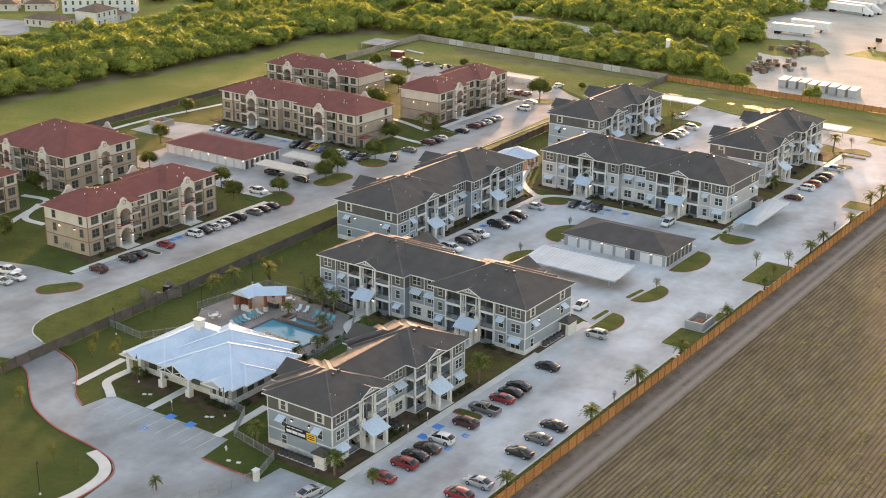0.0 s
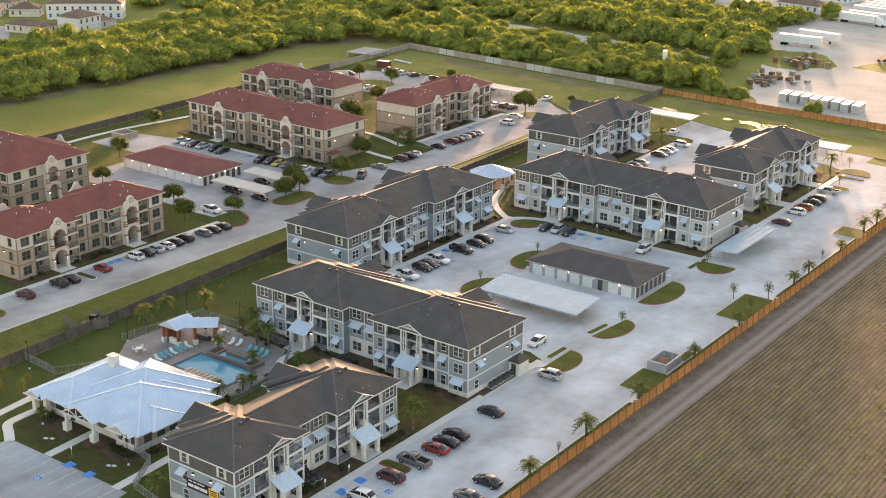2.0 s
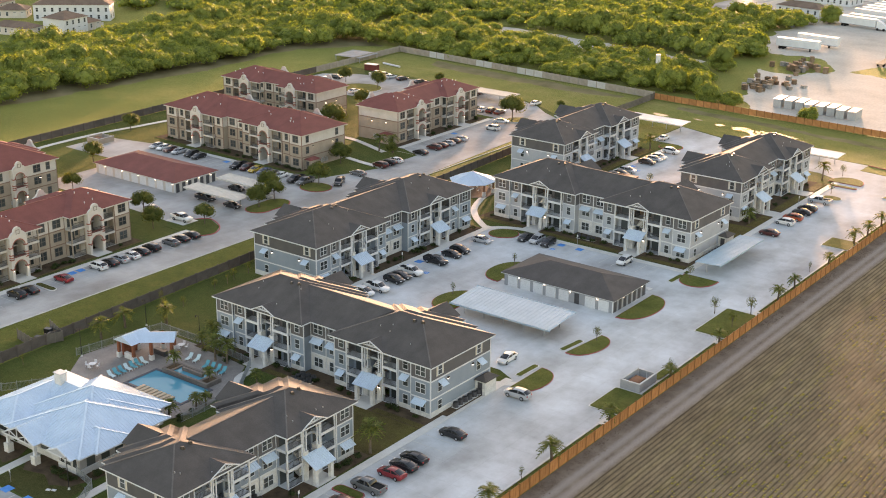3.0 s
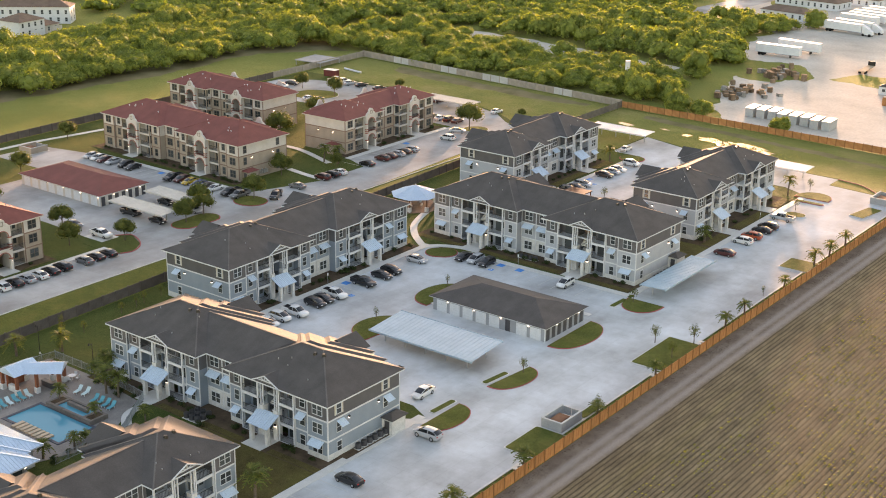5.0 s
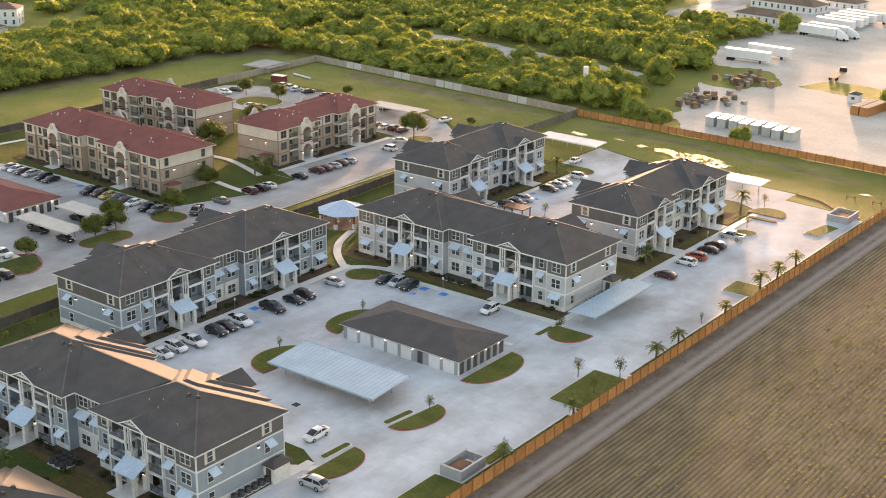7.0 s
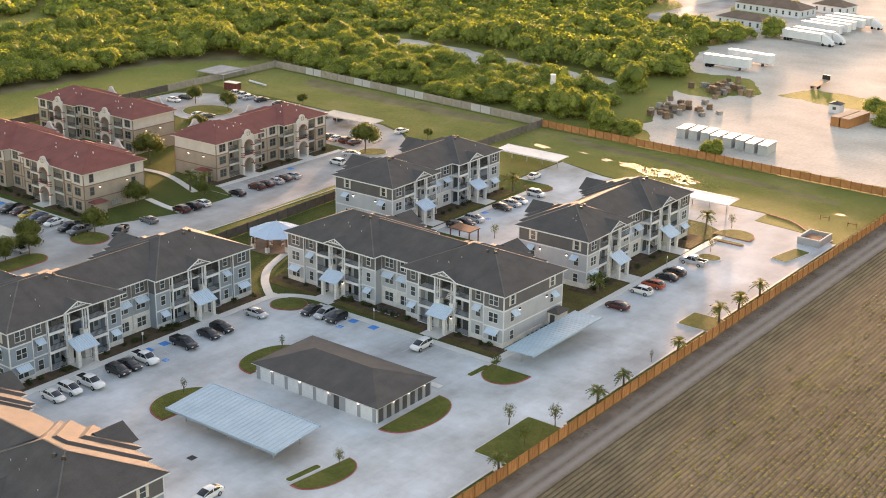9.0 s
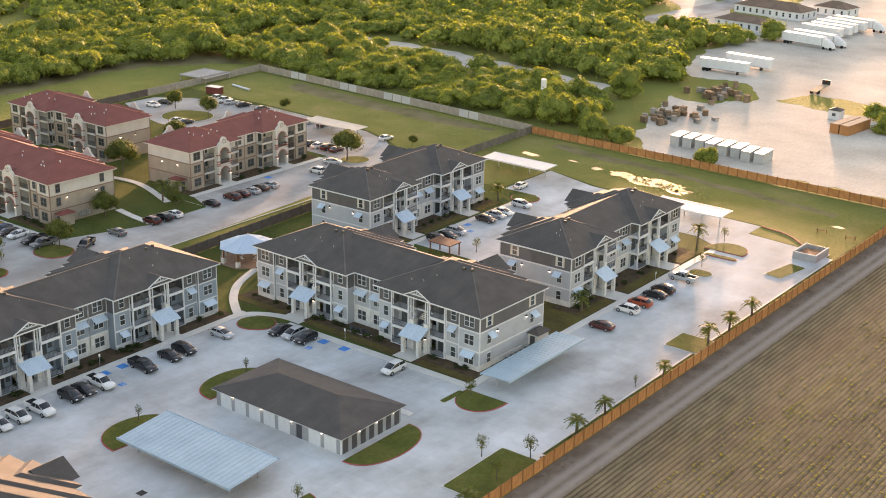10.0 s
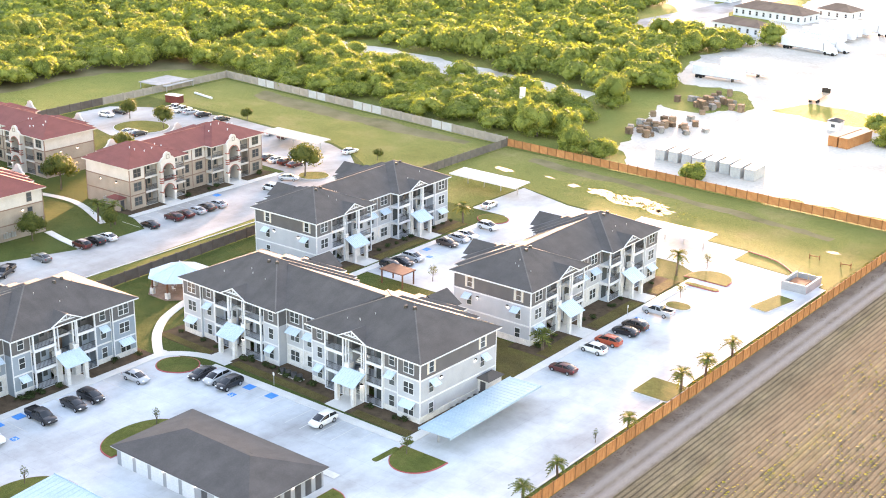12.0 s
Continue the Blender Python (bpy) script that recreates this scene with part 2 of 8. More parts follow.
CURB = surf("concrete_curb", (0.5, 0.49, 0.47), (0.6, 0.59, 0.56), 0.6, 9.0, 0.7)
SHINGLE = shingle_mat("charcoal_shingle", (0.051, 0.0465, 0.0445), (0.077, 0.07, 0.0665))
REDROOF = shingle_mat("red_roof_shingle", (0.15, 0.041, 0.034), (0.2, 0.058, 0.047))
TRIM = surf("white_trim_paint", (0.55, 0.575, 0.6), (0.63, 0.65, 0.67), 0.5, 8.0, 0.5, relief=0.03)
STONE = surf("white_limestone", (0.5, 0.5, 0.485), (0.64, 0.635, 0.615), 1.1, 6.0, 0.8, relief=0.4)
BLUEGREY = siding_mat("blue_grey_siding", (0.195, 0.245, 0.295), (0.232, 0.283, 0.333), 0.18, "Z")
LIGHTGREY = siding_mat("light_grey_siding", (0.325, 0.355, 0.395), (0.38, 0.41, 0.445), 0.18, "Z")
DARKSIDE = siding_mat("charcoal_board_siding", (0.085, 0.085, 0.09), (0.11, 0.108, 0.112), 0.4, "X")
CREAM = surf("cream_stucco", (0.5, 0.465, 0.42), (0.58, 0.545, 0.5), 0.4, 11.0, 0.85, relief=0.2)
TAN = surf("tan_stucco", (0.32, 0.265, 0.21), (0.385, 0.325, 0.262), 0.4, 11.0, 0.85, relief=0.2)
REDTRIM = surf("red_brown_band", (0.27, 0.09, 0.07), (0.34, 0.12, 0.09), 0.6, 9.0, 0.7)
GALV = surf("galvalume_metal", (0.46, 0.58, 0.7), (0.54, 0.66, 0.78), 0.35, 6.0, 0.45, metal=0.25, relief=0.02)
CAPMETAL = surf("bright_ridge_metal", (0.54, 0.65, 0.76), (0.6, 0.71, 0.81), 0.35, 6.0, 0.4, metal=0.2, relief=0.02)
AWNM = surf("pale_awning_metal", (0.45, 0.57, 0.69), (0.52, 0.635, 0.745), 0.35, 6.0, 0.45, metal=0.15, relief=0.02)
WINFR = surf("pale_grey_window_frame", (0.48, 0.51, 0.54), (0.56, 0.59, 0.62), 0.8, 9.0, 0.5, relief=0.02)
DRYGRASS = surf("dry_bare_ground", (0.14, 0.125, 0.06), (0.24, 0.195, 0.11), 0.12, 2.0, 0.95, relief=0.4)
SHUTTER = surf("cream_shutter_paint", (0.5, 0.47, 0.41), (0.58, 0.55, 0.48), 0.8, 9.0, 0.6, relief=0.02)
ISLAWN = grass_mat("island_grass", (0.05, 0.069, 0.019), (0.08, 0.1, 0.026), (0.128, 0.122, 0.04), 0.2)
CPM = surf("blue_grey_sheet_metal", (0.27, 0.385, 0.46), (0.33, 0.45, 0.53), 0.35, 6.0, 0.5, metal=0.2, relief=0.02)
DRIVEC = concrete_mat("worn_drive_concrete", (0.35, 0.375, 0.39), (0.25, 0.263, 0.272))
STEEL = surf("dark_bronze_metal", (0.03, 0.028, 0.026), (0.05, 0.046, 0.042), 1.0, 9.0, 0.45, metal=0.6, relief=0.03)
RAILM = surf("dark_rail_metal", (0.05, 0.05, 0.052), (0.07, 0.07, 0.072), 1.0, 9.0, 0.5, metal=0.3, relief=0.02)
GREYST = surf("galvanised_steel", (0.42, 0.43, 0.44), (0.52, 0.53, 0.54), 0.8, 7.0, 0.45, metal=0.7, relief=0.03)
PANE = glass_mat("window_glass", (0.05, 0.058, 0.06), 0.12)
DARKDOOR = surf("dark_door_paint", (0.045, 0.045, 0.05), (0.065, 0.065, 0.07), 1.0, 6.0, 0.5, relief=0.03)
# Paler than the roof: light caught along the ridges is put into the colour.
CAPS = shingle_mat("lit_ridge_cap_shingle", (0.09, 0.082, 0.077), (0.13, 0.118, 0.11))
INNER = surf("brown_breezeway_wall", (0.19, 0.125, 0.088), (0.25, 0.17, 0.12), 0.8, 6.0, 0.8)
CEDAR = surf("cedar_fence_board", (0.36, 0.155, 0.06), (0.48, 0.23, 0.09), 0.9, 5.0, 0.75, spread=0.14, stretch=(6, 6, 0.6), relief=0.3)
OLDWOOD = surf("weathered_grey_board", (0.13, 0.115, 0.1), (0.2, 0.18, 0.155), 0.6, 5.0, 0.9, spread=0.15, stretch=(6, 6, 0.6), relief=0.3)
PALECAP = surf("pale_wall_cap", (0.42, 0.42, 0.41), (0.5, 0.5, 0.49), 0.5, 6.0, 0.8)
PRECAST = surf("precast_wall_concrete", (0.27, 0.235, 0.195), (0.4, 0.36, 0.31), 0.3, 5.0, 0.85, spread=0.08)
DARKWALL = surf("brown_precast_fence", (0.1, 0.085, 0.075), (0.145, 0.125, 0.11), 0.5, 6.0, 0.85, spread=0.12)
BLUEPAINT = surf("blue_marking_paint", (0.03, 0.2, 0.55), (0.05, 0.26, 0.62), 0.9, 9.0, 0.6)
WHITEPAINT = surf("white_marking_paint", (0.6, 0.6, 0.58), (0.75, 0.75, 0.73), 0.9, 9.0, 0.6)
RUBBER = surf("tyre_rubber", (0.02, 0.02, 0.02), (0.03, 0.03, 0.03), 2.0, 9.0, 0.85)
ALLOY = surf("alloy_wheel", (0.45, 0.45, 0.46), (0.55, 0.55, 0.56), 2.0, 9.0, 0.35, metal=0.8)
CARGLASS = glass_mat("car_glass", (0.012, 0.014, 0.016), 0.04)
LAMPGLOW = glow_mat("lit_wall_lamp", (1.0, 0.87, 0.66), 3.0)
HEADL = surf("headlight_lens", (0.7, 0.7, 0.7), (0.8, 0.8, 0.8), 2.0, 9.0, 0.15, coat=0.5)
TAILL = surf("tail_light_lens", (0.35, 0.02, 0.02), (0.45, 0.03, 0.03), 2.0, 9.0, 0.2, coat=0.5)
BARK = surf("tree_bark", (0.11, 0.085, 0.062), (0.19, 0.15, 0.115), 2.0, 12.0, 0.95, stretch=(1, 1, 0.2), relief=0.5)
# Paler than true foliage: back light and haze are put into the leaf colour.
WOODLEAF = leaf_mat("woodland_leaves", (0.14, 0.185, 0.042), (0.34, 0.38, 0.095), (1.35, 1.3, 0.45), 0.52)
# Rough grass; the far sun and haze are put into its paler colour.
LITGRASS = grass_mat("sunlit_rough_grass", (0.06, 0.088, 0.022), (0.1, 0.122, 0.034), (0.19, 0.162, 0.075), 0.07, 0.25)
# Shaded copy of the lawn: shade put into a duller, browner green.
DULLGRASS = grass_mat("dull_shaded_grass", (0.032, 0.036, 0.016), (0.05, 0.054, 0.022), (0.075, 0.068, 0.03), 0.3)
BEDGRASS = grass_mat("thin_bed_grass", (0.055, 0.043, 0.022), (0.088, 0.07, 0.03), (0.1, 0.095, 0.032), 0.25)
BRONZEF = surf("bronze_window_frame", (0.13, 0.105, 0.085), (0.17, 0.14, 0.115), 1.0, 9.0, 0.5, relief=0.02)
TREELEAF = leaf_mat("young_tree_leaves", (0.06, 0.082, 0.02), (0.16, 0.175, 0.042), (1.4, 1.35, 0.6))
PALMLEAF = leaf_mat("palm_fronds", (0.065, 0.092, 0.026), (0.17, 0.19, 0.05), (1.4, 1.25, 0.5), 0.4)
SHRUBLEAF = leaf_mat("shrub_leaves", (0.028, 0.045, 0.014), (0.06, 0.08, 0.024), (1.2, 1.2, 0.6), 0.3)


# ---- mesh building ----
class Geo:
    """Collects corners and faces of one mesh."""

    def __init__(self):
        self.v, self.f = [], []

    def add(self, vs, fs):
        n = len(self.v)
        self.v.extend(tuple(p) for p in vs)
        self.f.extend(tuple(n + i for i in f) for f in fs)
        return self

    def box(self, x0, y0, z0, x1, y1, z1):
        return self.add([(x0, y0, z0), (x1, y0, z0), (x1, y1, z0), (x0, y1, z0), (x0, y0, z1), (x1, y0, z1), (x1, y1, z1), (x0, y1, z1)],
                        [(0, 3, 2, 1), (4, 5, 6, 7), (0, 1, 5, 4), (1, 2, 6, 5), (2, 3, 7, 6), (3, 0, 4, 7)])

    def soft_box(self, x0, y0, z0, x1, y1, z1, r):
        """A box with its four upright edges and its top edge chamfered by r."""
        ring = [(x0 + r, y0), (x1 - r, y0), (x1, y0 + r), (x1, y1 - r), (x1 - r, y1), (x0 + r, y1), (x0, y1 - r), (x0, y0 + r)]
        cx, cy = (x0 + x1) / 2, (y0 + y1) / 2
        kx, ky = 1 - r / max(x1 - cx, 1e-6), 1 - r / max(y1 - cy, 1e-6)
        top = [(cx + (x - cx) * kx, cy + (y - cy) * ky) for x, y in ring]
        vs = [(x, y, z0) for x, y in ring] + [(x, y, z1 - r) for x, y in ring] + [(x, y, z1) for x, y in top]
        fs = [tuple(reversed(range(8))), tuple(range(16, 24))]
        for a in (0, 8):
            fs += [(a + i, a + (i + 1) % 8, a + 8 + (i + 1) % 8, a + 8 + i) for i in range(8)]
        return self.add(vs, fs)

    def prism(self, poly, z0, z1):
        """An upright prism over a counter-clockwise outline."""
        n = len(poly)
        vs = [(x, y, z0) for x, y in poly] + [(x, y, z1) for x, y in poly]
        return self.add(vs, [tuple(reversed(range(n))), tuple(range(n, 2 * n))] + [(i, (i + 1) % n, n + (i + 1) % n, n + i) for i in range(n)])

    def slab_y(self, poly, y0, y1):
        """A plate with an outline in x and z, from y0 to y1."""
        n = len(poly)
        vs = [(x, y0, z) for x, z in poly] + [(x, y1, z) for x, z in poly]
        return self.add(vs, [tuple(range(n)), tuple(reversed(range(n, 2 * n)))] + [((i + 1) % n, i, n + i, n + (i + 1) % n) for i in range(n)])

    def bar(self, a, b, w, h=None):
        """A square bar from a to b."""
        h = h or w
        a, b = Vector(a), Vector(b)
        d = (b - a).normalized()
        s = d.cross(Vector((0, 0, 1)))
        s = s.normalized() if s.length > 1e-4 else Vector((1, 0, 0))
        u = s.cross(d)
        c = [(-w / 2, -h / 2), (w / 2, -h / 2), (w / 2, h / 2), (-w / 2, h / 2)]
        vs = [p + s * i + u * j for p in (a, b) for i, j in c]
        return self.add(vs, [(0, 1, 2, 3), (7, 6, 5, 4)] + [(i, 4 + i, 4 + (i + 1) % 4, (i + 1) % 4) for i in range(4)])

    def tube(self, points, radii, n=8):
        """A round tapered tube along points."""
        vs, fs = [], []
        for k, p in enumerate(points):
            p = Vector(p)
            q = Vector(points[min(k + 1, len(points) - 1)]) - Vector(points[max(k - 1, 0)])
            d = q.normalized()
            s = d.cross(Vector((0.3, 0.1, 1)) if abs(d.z) < 0.95 else Vector((1, 0, 0))).normalized()
            u = s.cross(d)
            vs += [p + (s * math.cos(6.2832 * i / n) + u * math.sin(6.2832 * i / n)) * radii[k] for i in range(n)]
        for k in range(len(points) - 1):
            fs += [(k * n + i, (k + 1) * n + i, (k + 1) * n + (i + 1) % n, k * n + (i + 1) % n) for i in range(n)]
        fs += [tuple(range(n)), tuple(reversed(range((len(points) - 1) * n, len(points) * n)))]
        return self.add(vs, fs)

    def cyl(self, x, y, z0, z1, r, n=12, r2=None):
        r2 = r if r2 is None else r2
        c = [(math.cos(6.2832 * i / n), math.sin(6.2832 * i / n)) for i in range(n)]
        vs = [(x + r * a, y + r * b, z0) for a, b in c] + [(x + r2 * a, y + r2 * b, z1) for a, b in c]
        return self.add(vs, [tuple(reversed(range(n))), tuple(range(n, 2 * n))] + [(i, (i + 1) % n, n + (i + 1) % n, n + i) for i in range(n)])

    def hip(self, x0, y0, x1, y1, z, slope, drop=0.0):
        """A hipped roof over a rectangle, eaves at z; returns its ridge as two points."""
        w, d = x1 - x0, y1 - y0
        h = min(w, d) / 2
        if w >= d:
            a, b = (x0 + h, (y0 + y1) / 2, z + h * slope), (x1 - h, (y0 + y1) / 2, z + h * slope)
            fs = [(0, 1, 5, 4), (1, 2, 5), (2, 3, 4, 5), (3, 0, 4)]
        else:
            a, b = ((x0 + x1) / 2, y0 + h, z + h * slope), ((x0 + x1) / 2, y1 - h, z + h * slope)
            fs = [(0, 1, 4), (1, 2, 5, 4), (2, 3, 5), (3, 0, 4, 5)]
        self.add([(x0, y0, z), (x1, y0, z), (x1, y1, z), (x0, y1, z), a, b], fs + [(3, 2, 1, 0)])
        return a, b

    def ribbed(self, x0, x1, n, frac, rib, a, b, thick):
        """A ribbed sheet as one piece: n ribs across x0..x1, from the line a = (y, z) to the line b."""
        prof = [(x0, 0.0)]
        for i in range(n):
            u, w = x0 + (x1 - x0) * i / n, (x1 - x0) / n
            c, f = u + w / 2, w * frac / 2
            prof += [(c - f, 0.0), (c - f * 0.8, rib), (c + f * 0.8, rib), (c + f, 0.0)]
        prof += [(x1, 0.0), (x1, -thick), (x0, -thick)]
        k = len(prof)
        vs = [(x, y, z + h) for y, z in (a, b) for x, h in prof]
        return self.add(vs, [tuple(range(k)), tuple(reversed(range(k, 2 * k)))] + [(i, k + i, k + (i + 1) % k, (i + 1) % k) for i in range(k)])

    def frame_grid(self, xs, zs, holes, y0, y1):
        """One flat frame in x and z, from y0 to y1, with the cells in holes left open."""
        nx, nz = len(xs), len(zs)
        vs = [(x, y, z) for y in (y0, y1) for z in zs for x in xs]
        at = lambda i, j, k: k * nx * nz + j * nx + i
        solid = lambda i, j: 0 <= i < nx - 1 and 0 <= j < nz - 1 and (i, j) not in holes
        fs = []
        for i in range(nx - 1):
            for j in range(nz - 1):
                if not solid(i, j):
                    continue
                fs += [(at(i, j, 0), at(i + 1, j, 0), at(i + 1, j + 1, 0), at(i, j + 1, 0)), (at(i, j + 1, 1), at(i + 1, j + 1, 1), at(i + 1, j, 1), at(i, j, 1))]
                for di, dj, p, q in ((-1, 0, (0, 1), (0, 0)), (1, 0, (1, 0), (1, 1)), (0, -1, (0, 0), (1, 0)), (0, 1, (1, 1), (0, 1))):
                    if not solid(i + di, j + dj):
                        fs.append((at(i + q[0], j + q[1], 0), at(i + p[0], j + p[1], 0), at(i + p[0], j + p[1], 1), at(i + q[0], j + q[1], 1)))
        return self.add(vs, fs)

    def gable(self, x0, y0, x1, y1, z, slope, ov=0.0):
        """A gabled roof with its ridge along y, as a solid wedge."""
        cx, h = (x0 + x1) / 2, (x1 - x0) / 2 * slope
        return self.slab_y([(x0, z), (x1, z), (cx, z + h)], y0, y1)


def part(name, geo, mat, parent=None, label="", smooth=False):
    me = bpy.data.meshes.new(name)
    me.from_pydata(geo.v, [], geo.f)
    me.materials.append(mat)
    if smooth:
        me.polygons.foreach_set("use_smooth", [True] * len(me.polygons))
    ob = new(name, me)
    if parent:
        ob.parent = parent
    if label:
        ob["label"] = label
    return ob


def again(ob, parent, m):
    """Another object on the same mesh, with the same parts, under a parent."""
    c = ob.copy()
    scene.collection.objects.link(c)
    c.parent = parent
    c.matrix_basis = m
    for k in ob.children:
        again(k, c, k.matrix_basis.copy())
    return c


def thing(name, label, category, group="", kind=""):
    return tagged(new(name), label, category, group, kind)


def structure(name, geo, mat, label, category):
    return tagged(part(name, geo, mat), label, category, kind="structure")


def place(ob, x, y, z=0.0, turn=0.0):
    tall = ob.scale.z
    ob.matrix_basis = pose(x, y, z, 0, 0, turn)
    ob.scale.z = tall
    return ob


class Bits:
    """Collects shapes that each become a part of their own."""

    def __init__(self):
        self.all = []

    def box(self, *a):
        self.all.append(Geo().box(*a))

    def add(self, *a):
        self.all.append(Geo().add(*a))

    def gable(self, *a):
        self.all.append(Geo().gable(*a))

    def hip(self, *a):
        g = Geo()
        self.all.append(g)
        return g.hip(*a)


def parts(name, bits, mat, parent, label=""):
    return [part(name, g, mat, parent, label) for g in bits.all]


# ---- ground, paving, field ----
def sheet(name, poly, z, mat, label, category, depth=0.25):
    return structure(name, Geo().prism(poly, z - depth, z), mat, label, category)


def rect(x0, y0, x1, y1):
    return [(x0, y0), (x1, y0), (x1, y1), (x0, y1)]


def ragged(poly, step, amp, seed):
    """The same outline with an uneven, worn edge."""
    out = []
    for i, (ax, ay) in enumerate(poly):
        bx, by = poly[(i + 1) % len(poly)]
        n = max(1, int(math.hypot(bx - ax, by - ay) / step))
        for k in range(n):
            x, y = ax + (bx - ax) * k / n, ay + (by - ay) * k / n
            out.append((x + amp * noise.noise((x * 0.11, y * 0.11, seed)) + 0.4 * amp * noise.noise((x * 0.5, y * 0.5, seed)), y + amp * noise.noise((x * 0.11, y * 0.11, seed + 9.0)) + 0.4 * amp * noise.noise((x * 0.5, y * 0.5, seed + 5.0))))
    return out


def wall_x(y):
    """The brown wall between the street and the grey complex leans a little off the grid."""
    return -172.5 - 0.047 * (y - 127)


structure("ground", Geo().add([(-3500, -1500, 0), (3500, -1500, 0), (3500, 5500, 0), (-3500, 5500, 0)], [(0, 1, 2, 3)]), GRASS,
          "flat green grassland with yellowed patches", "ground")

sheet("lawn_grey_complex", ragged([(-181, 60), (-83.4, 60), (-83.4, 392.6), (-182.6, 395.6), (-182.9, 346), (wall_x(345) + 0.3, 345), (-172.7, 141), (-181, 128)], 6.0, 0.2, 1.0), 0.008, LAWN, "mown green lawn around the grey blocks", "lawn")
sheet("lawn_red_complex", [(-282, 120), (-195, 120), (-194.5, 355), (-184, 352), (-183.6, 396.4), (-289, 404.8)], 0.008, LAWN, "mown green lawn around the red-roofed blocks", "lawn")
sheet("lawn_ditch", ragged([(-182.6, 352), (-160.5, 352), (-160.5, 371), (-146, 367), (-104.8, 364.6), (-104.8, 358.6), (-92, 357), (-85.6, 354.5), (-83.6, 356), (-83.6, 392.4), (-182.4, 395.2)], 5.0, 0.3, 6.0), 0.014, LITGRASS, "rough yellow-green grass around the ditch, paled for sun and haze", "lawn")
sheet("lawn_far_lot", ragged([(-287.5, 374.5), (-253, 374.2), (-236, 373), (-216, 371.2), (-206, 367), (-192, 358), (-184.4, 354), (-184, 396), (-288.4, 404)], 5.0, 0.3, 7.0), 0.014, LITGRASS, "rough yellow-green grass behind the far lot, paled for sun and haze", "lawn")
sheet("bare_strip_1", ragged([(-268, 392.5), (-240, 390.5), (-205, 389), (-192, 391), (-192, 394.5), (-230, 397), (-270, 400)], 2.0, 2.2, 8.0), 0.02, DRYGRASS, "bare dry soil along the precast fence", "ground")
sheet("bare_strip_2", ragged([(-172, 388), (-150, 386.5), (-120, 383), (-96, 380), (-96, 382), (-122, 386), (-150, 390), (-172, 391.5)], 2.0, 1.8, 9.0), 0.02, DRYGRASS, "bare dry soil along the cedar fence", "ground")
sheet("wood_edge", ragged([(-338, 200), (-326, 200), (-328, 250), (-325, 290), (-319, 335), (-322, 380), (-309, 404), (-300, 410), (-320, 418), (-336, 385)], 2.0, 3.0, 4.0), 0.006, DRYGRASS, "dry bare ground along the edge of the woods", "ground")

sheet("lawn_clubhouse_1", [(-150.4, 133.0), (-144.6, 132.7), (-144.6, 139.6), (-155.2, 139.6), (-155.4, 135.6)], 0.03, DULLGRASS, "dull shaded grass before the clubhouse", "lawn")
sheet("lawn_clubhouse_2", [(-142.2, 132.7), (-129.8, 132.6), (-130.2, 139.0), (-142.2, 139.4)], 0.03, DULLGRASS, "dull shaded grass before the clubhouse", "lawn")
sheet("lawn_between", [(-128, 169.6), (-105.6, 169.6), (-105.6, 183.4), (-128, 183.4)], 0.02, BEDGRASS, "thin brown grass between two grey blocks", "lawn")
sheet("lawn_between_2", [(-126, 285.5), (-106.2, 284.8), (-106.2, 300.8), (-126, 300.8)], 0.02, BEDGRASS, "thin brown grass between two grey blocks", "lawn")
verge_line = [(-186.6, 349), (-186.4, 290), (-186.3, 226), (-186.2, 175), (-186.2, 152), (-185.9, 147), (-184.6, 143.4), (-181.9, 140.8), (-177.4, 139.2)]
sheet("street_verge", [(wall_x(140) - 0.3, 140), (wall_x(345) - 0.3, 345)] + verge_line, 0.06, ISLAWN, "green grass verge between the street and the wall", "lawn")
sheet("lawn_corner", [(-199.4, 220.4), (-195.4, 221.4), (-194.6, 224.2), (-197.0, 228.0), (-202.4, 230.4), (-205.0, 228.0), (-209, 224), (-206, 220.8)], 0.07, LAWN, "mown grass corner with shade trees beside the garages", "lawn")

# the open paved lots, 3 cm proud of the lawn
sheet("pavement_main", [(-104, 100), (-85.2, 100), (-85.2, 354), (-91, 356.5), (-104.5, 358), (-104.5, 364), (-146, 366), (-160, 370.5), (-160, 352),
                        (-151.5, 352), (-151.5, 310), (-131, 310), (-131, 344), (-128, 350), (-112, 350), (-104.5, 346), (-104.5, 264.5), (-150.8, 264.5),
                        (-150.8, 205), (-108, 205), (-104, 203)], 0.03, CONC, "pale concrete parking lot with tyre marks", "parking lot")
sheet("pavement_entry", [(-130.2, 108), (-104, 108), (-104.3, 130.3), (-114, 130.3), (-114.2, 125.8), (-125.2, 125.8), (-126.1, 132.2), (-151.6, 132.2), (-152.3, 126.8),
                         (-155.7, 128.3), (-158.7, 130.6), (-162.7, 134.4), (-166.7, 136.8), (-170.9, 138.0), (-174.7, 138.6), (-181, 140.5), (-181, 130.0), (-175.8, 131.8), (-169.9, 129.9), (-164.1, 125.9), (-159.1, 122.6), (-154.9, 120.9), 
                         (-150.9, 119.8), (-146.7, 119.2), (-142.4, 118.9), (-139.3, 118.6), (-135.3, 117.6), (-132.5, 115.6), (-131.2, 113)], 0.034, DRIVEC,
      "pale concrete entrance drive and clubhouse parking", "parking lot")
right = [(wall_x(y) - 6.8, y) for y in (350, 300, 250, 200, 160)]
sheet("road", [(-180.5, 128), (-180.5, 142)] + right[::-1] + [(-189.5, 352), (-194.6, 352), (-194.6, 95), (-178, 95)], 0.03, STREETC,
      "grey concrete street beside the brown wall", "street")
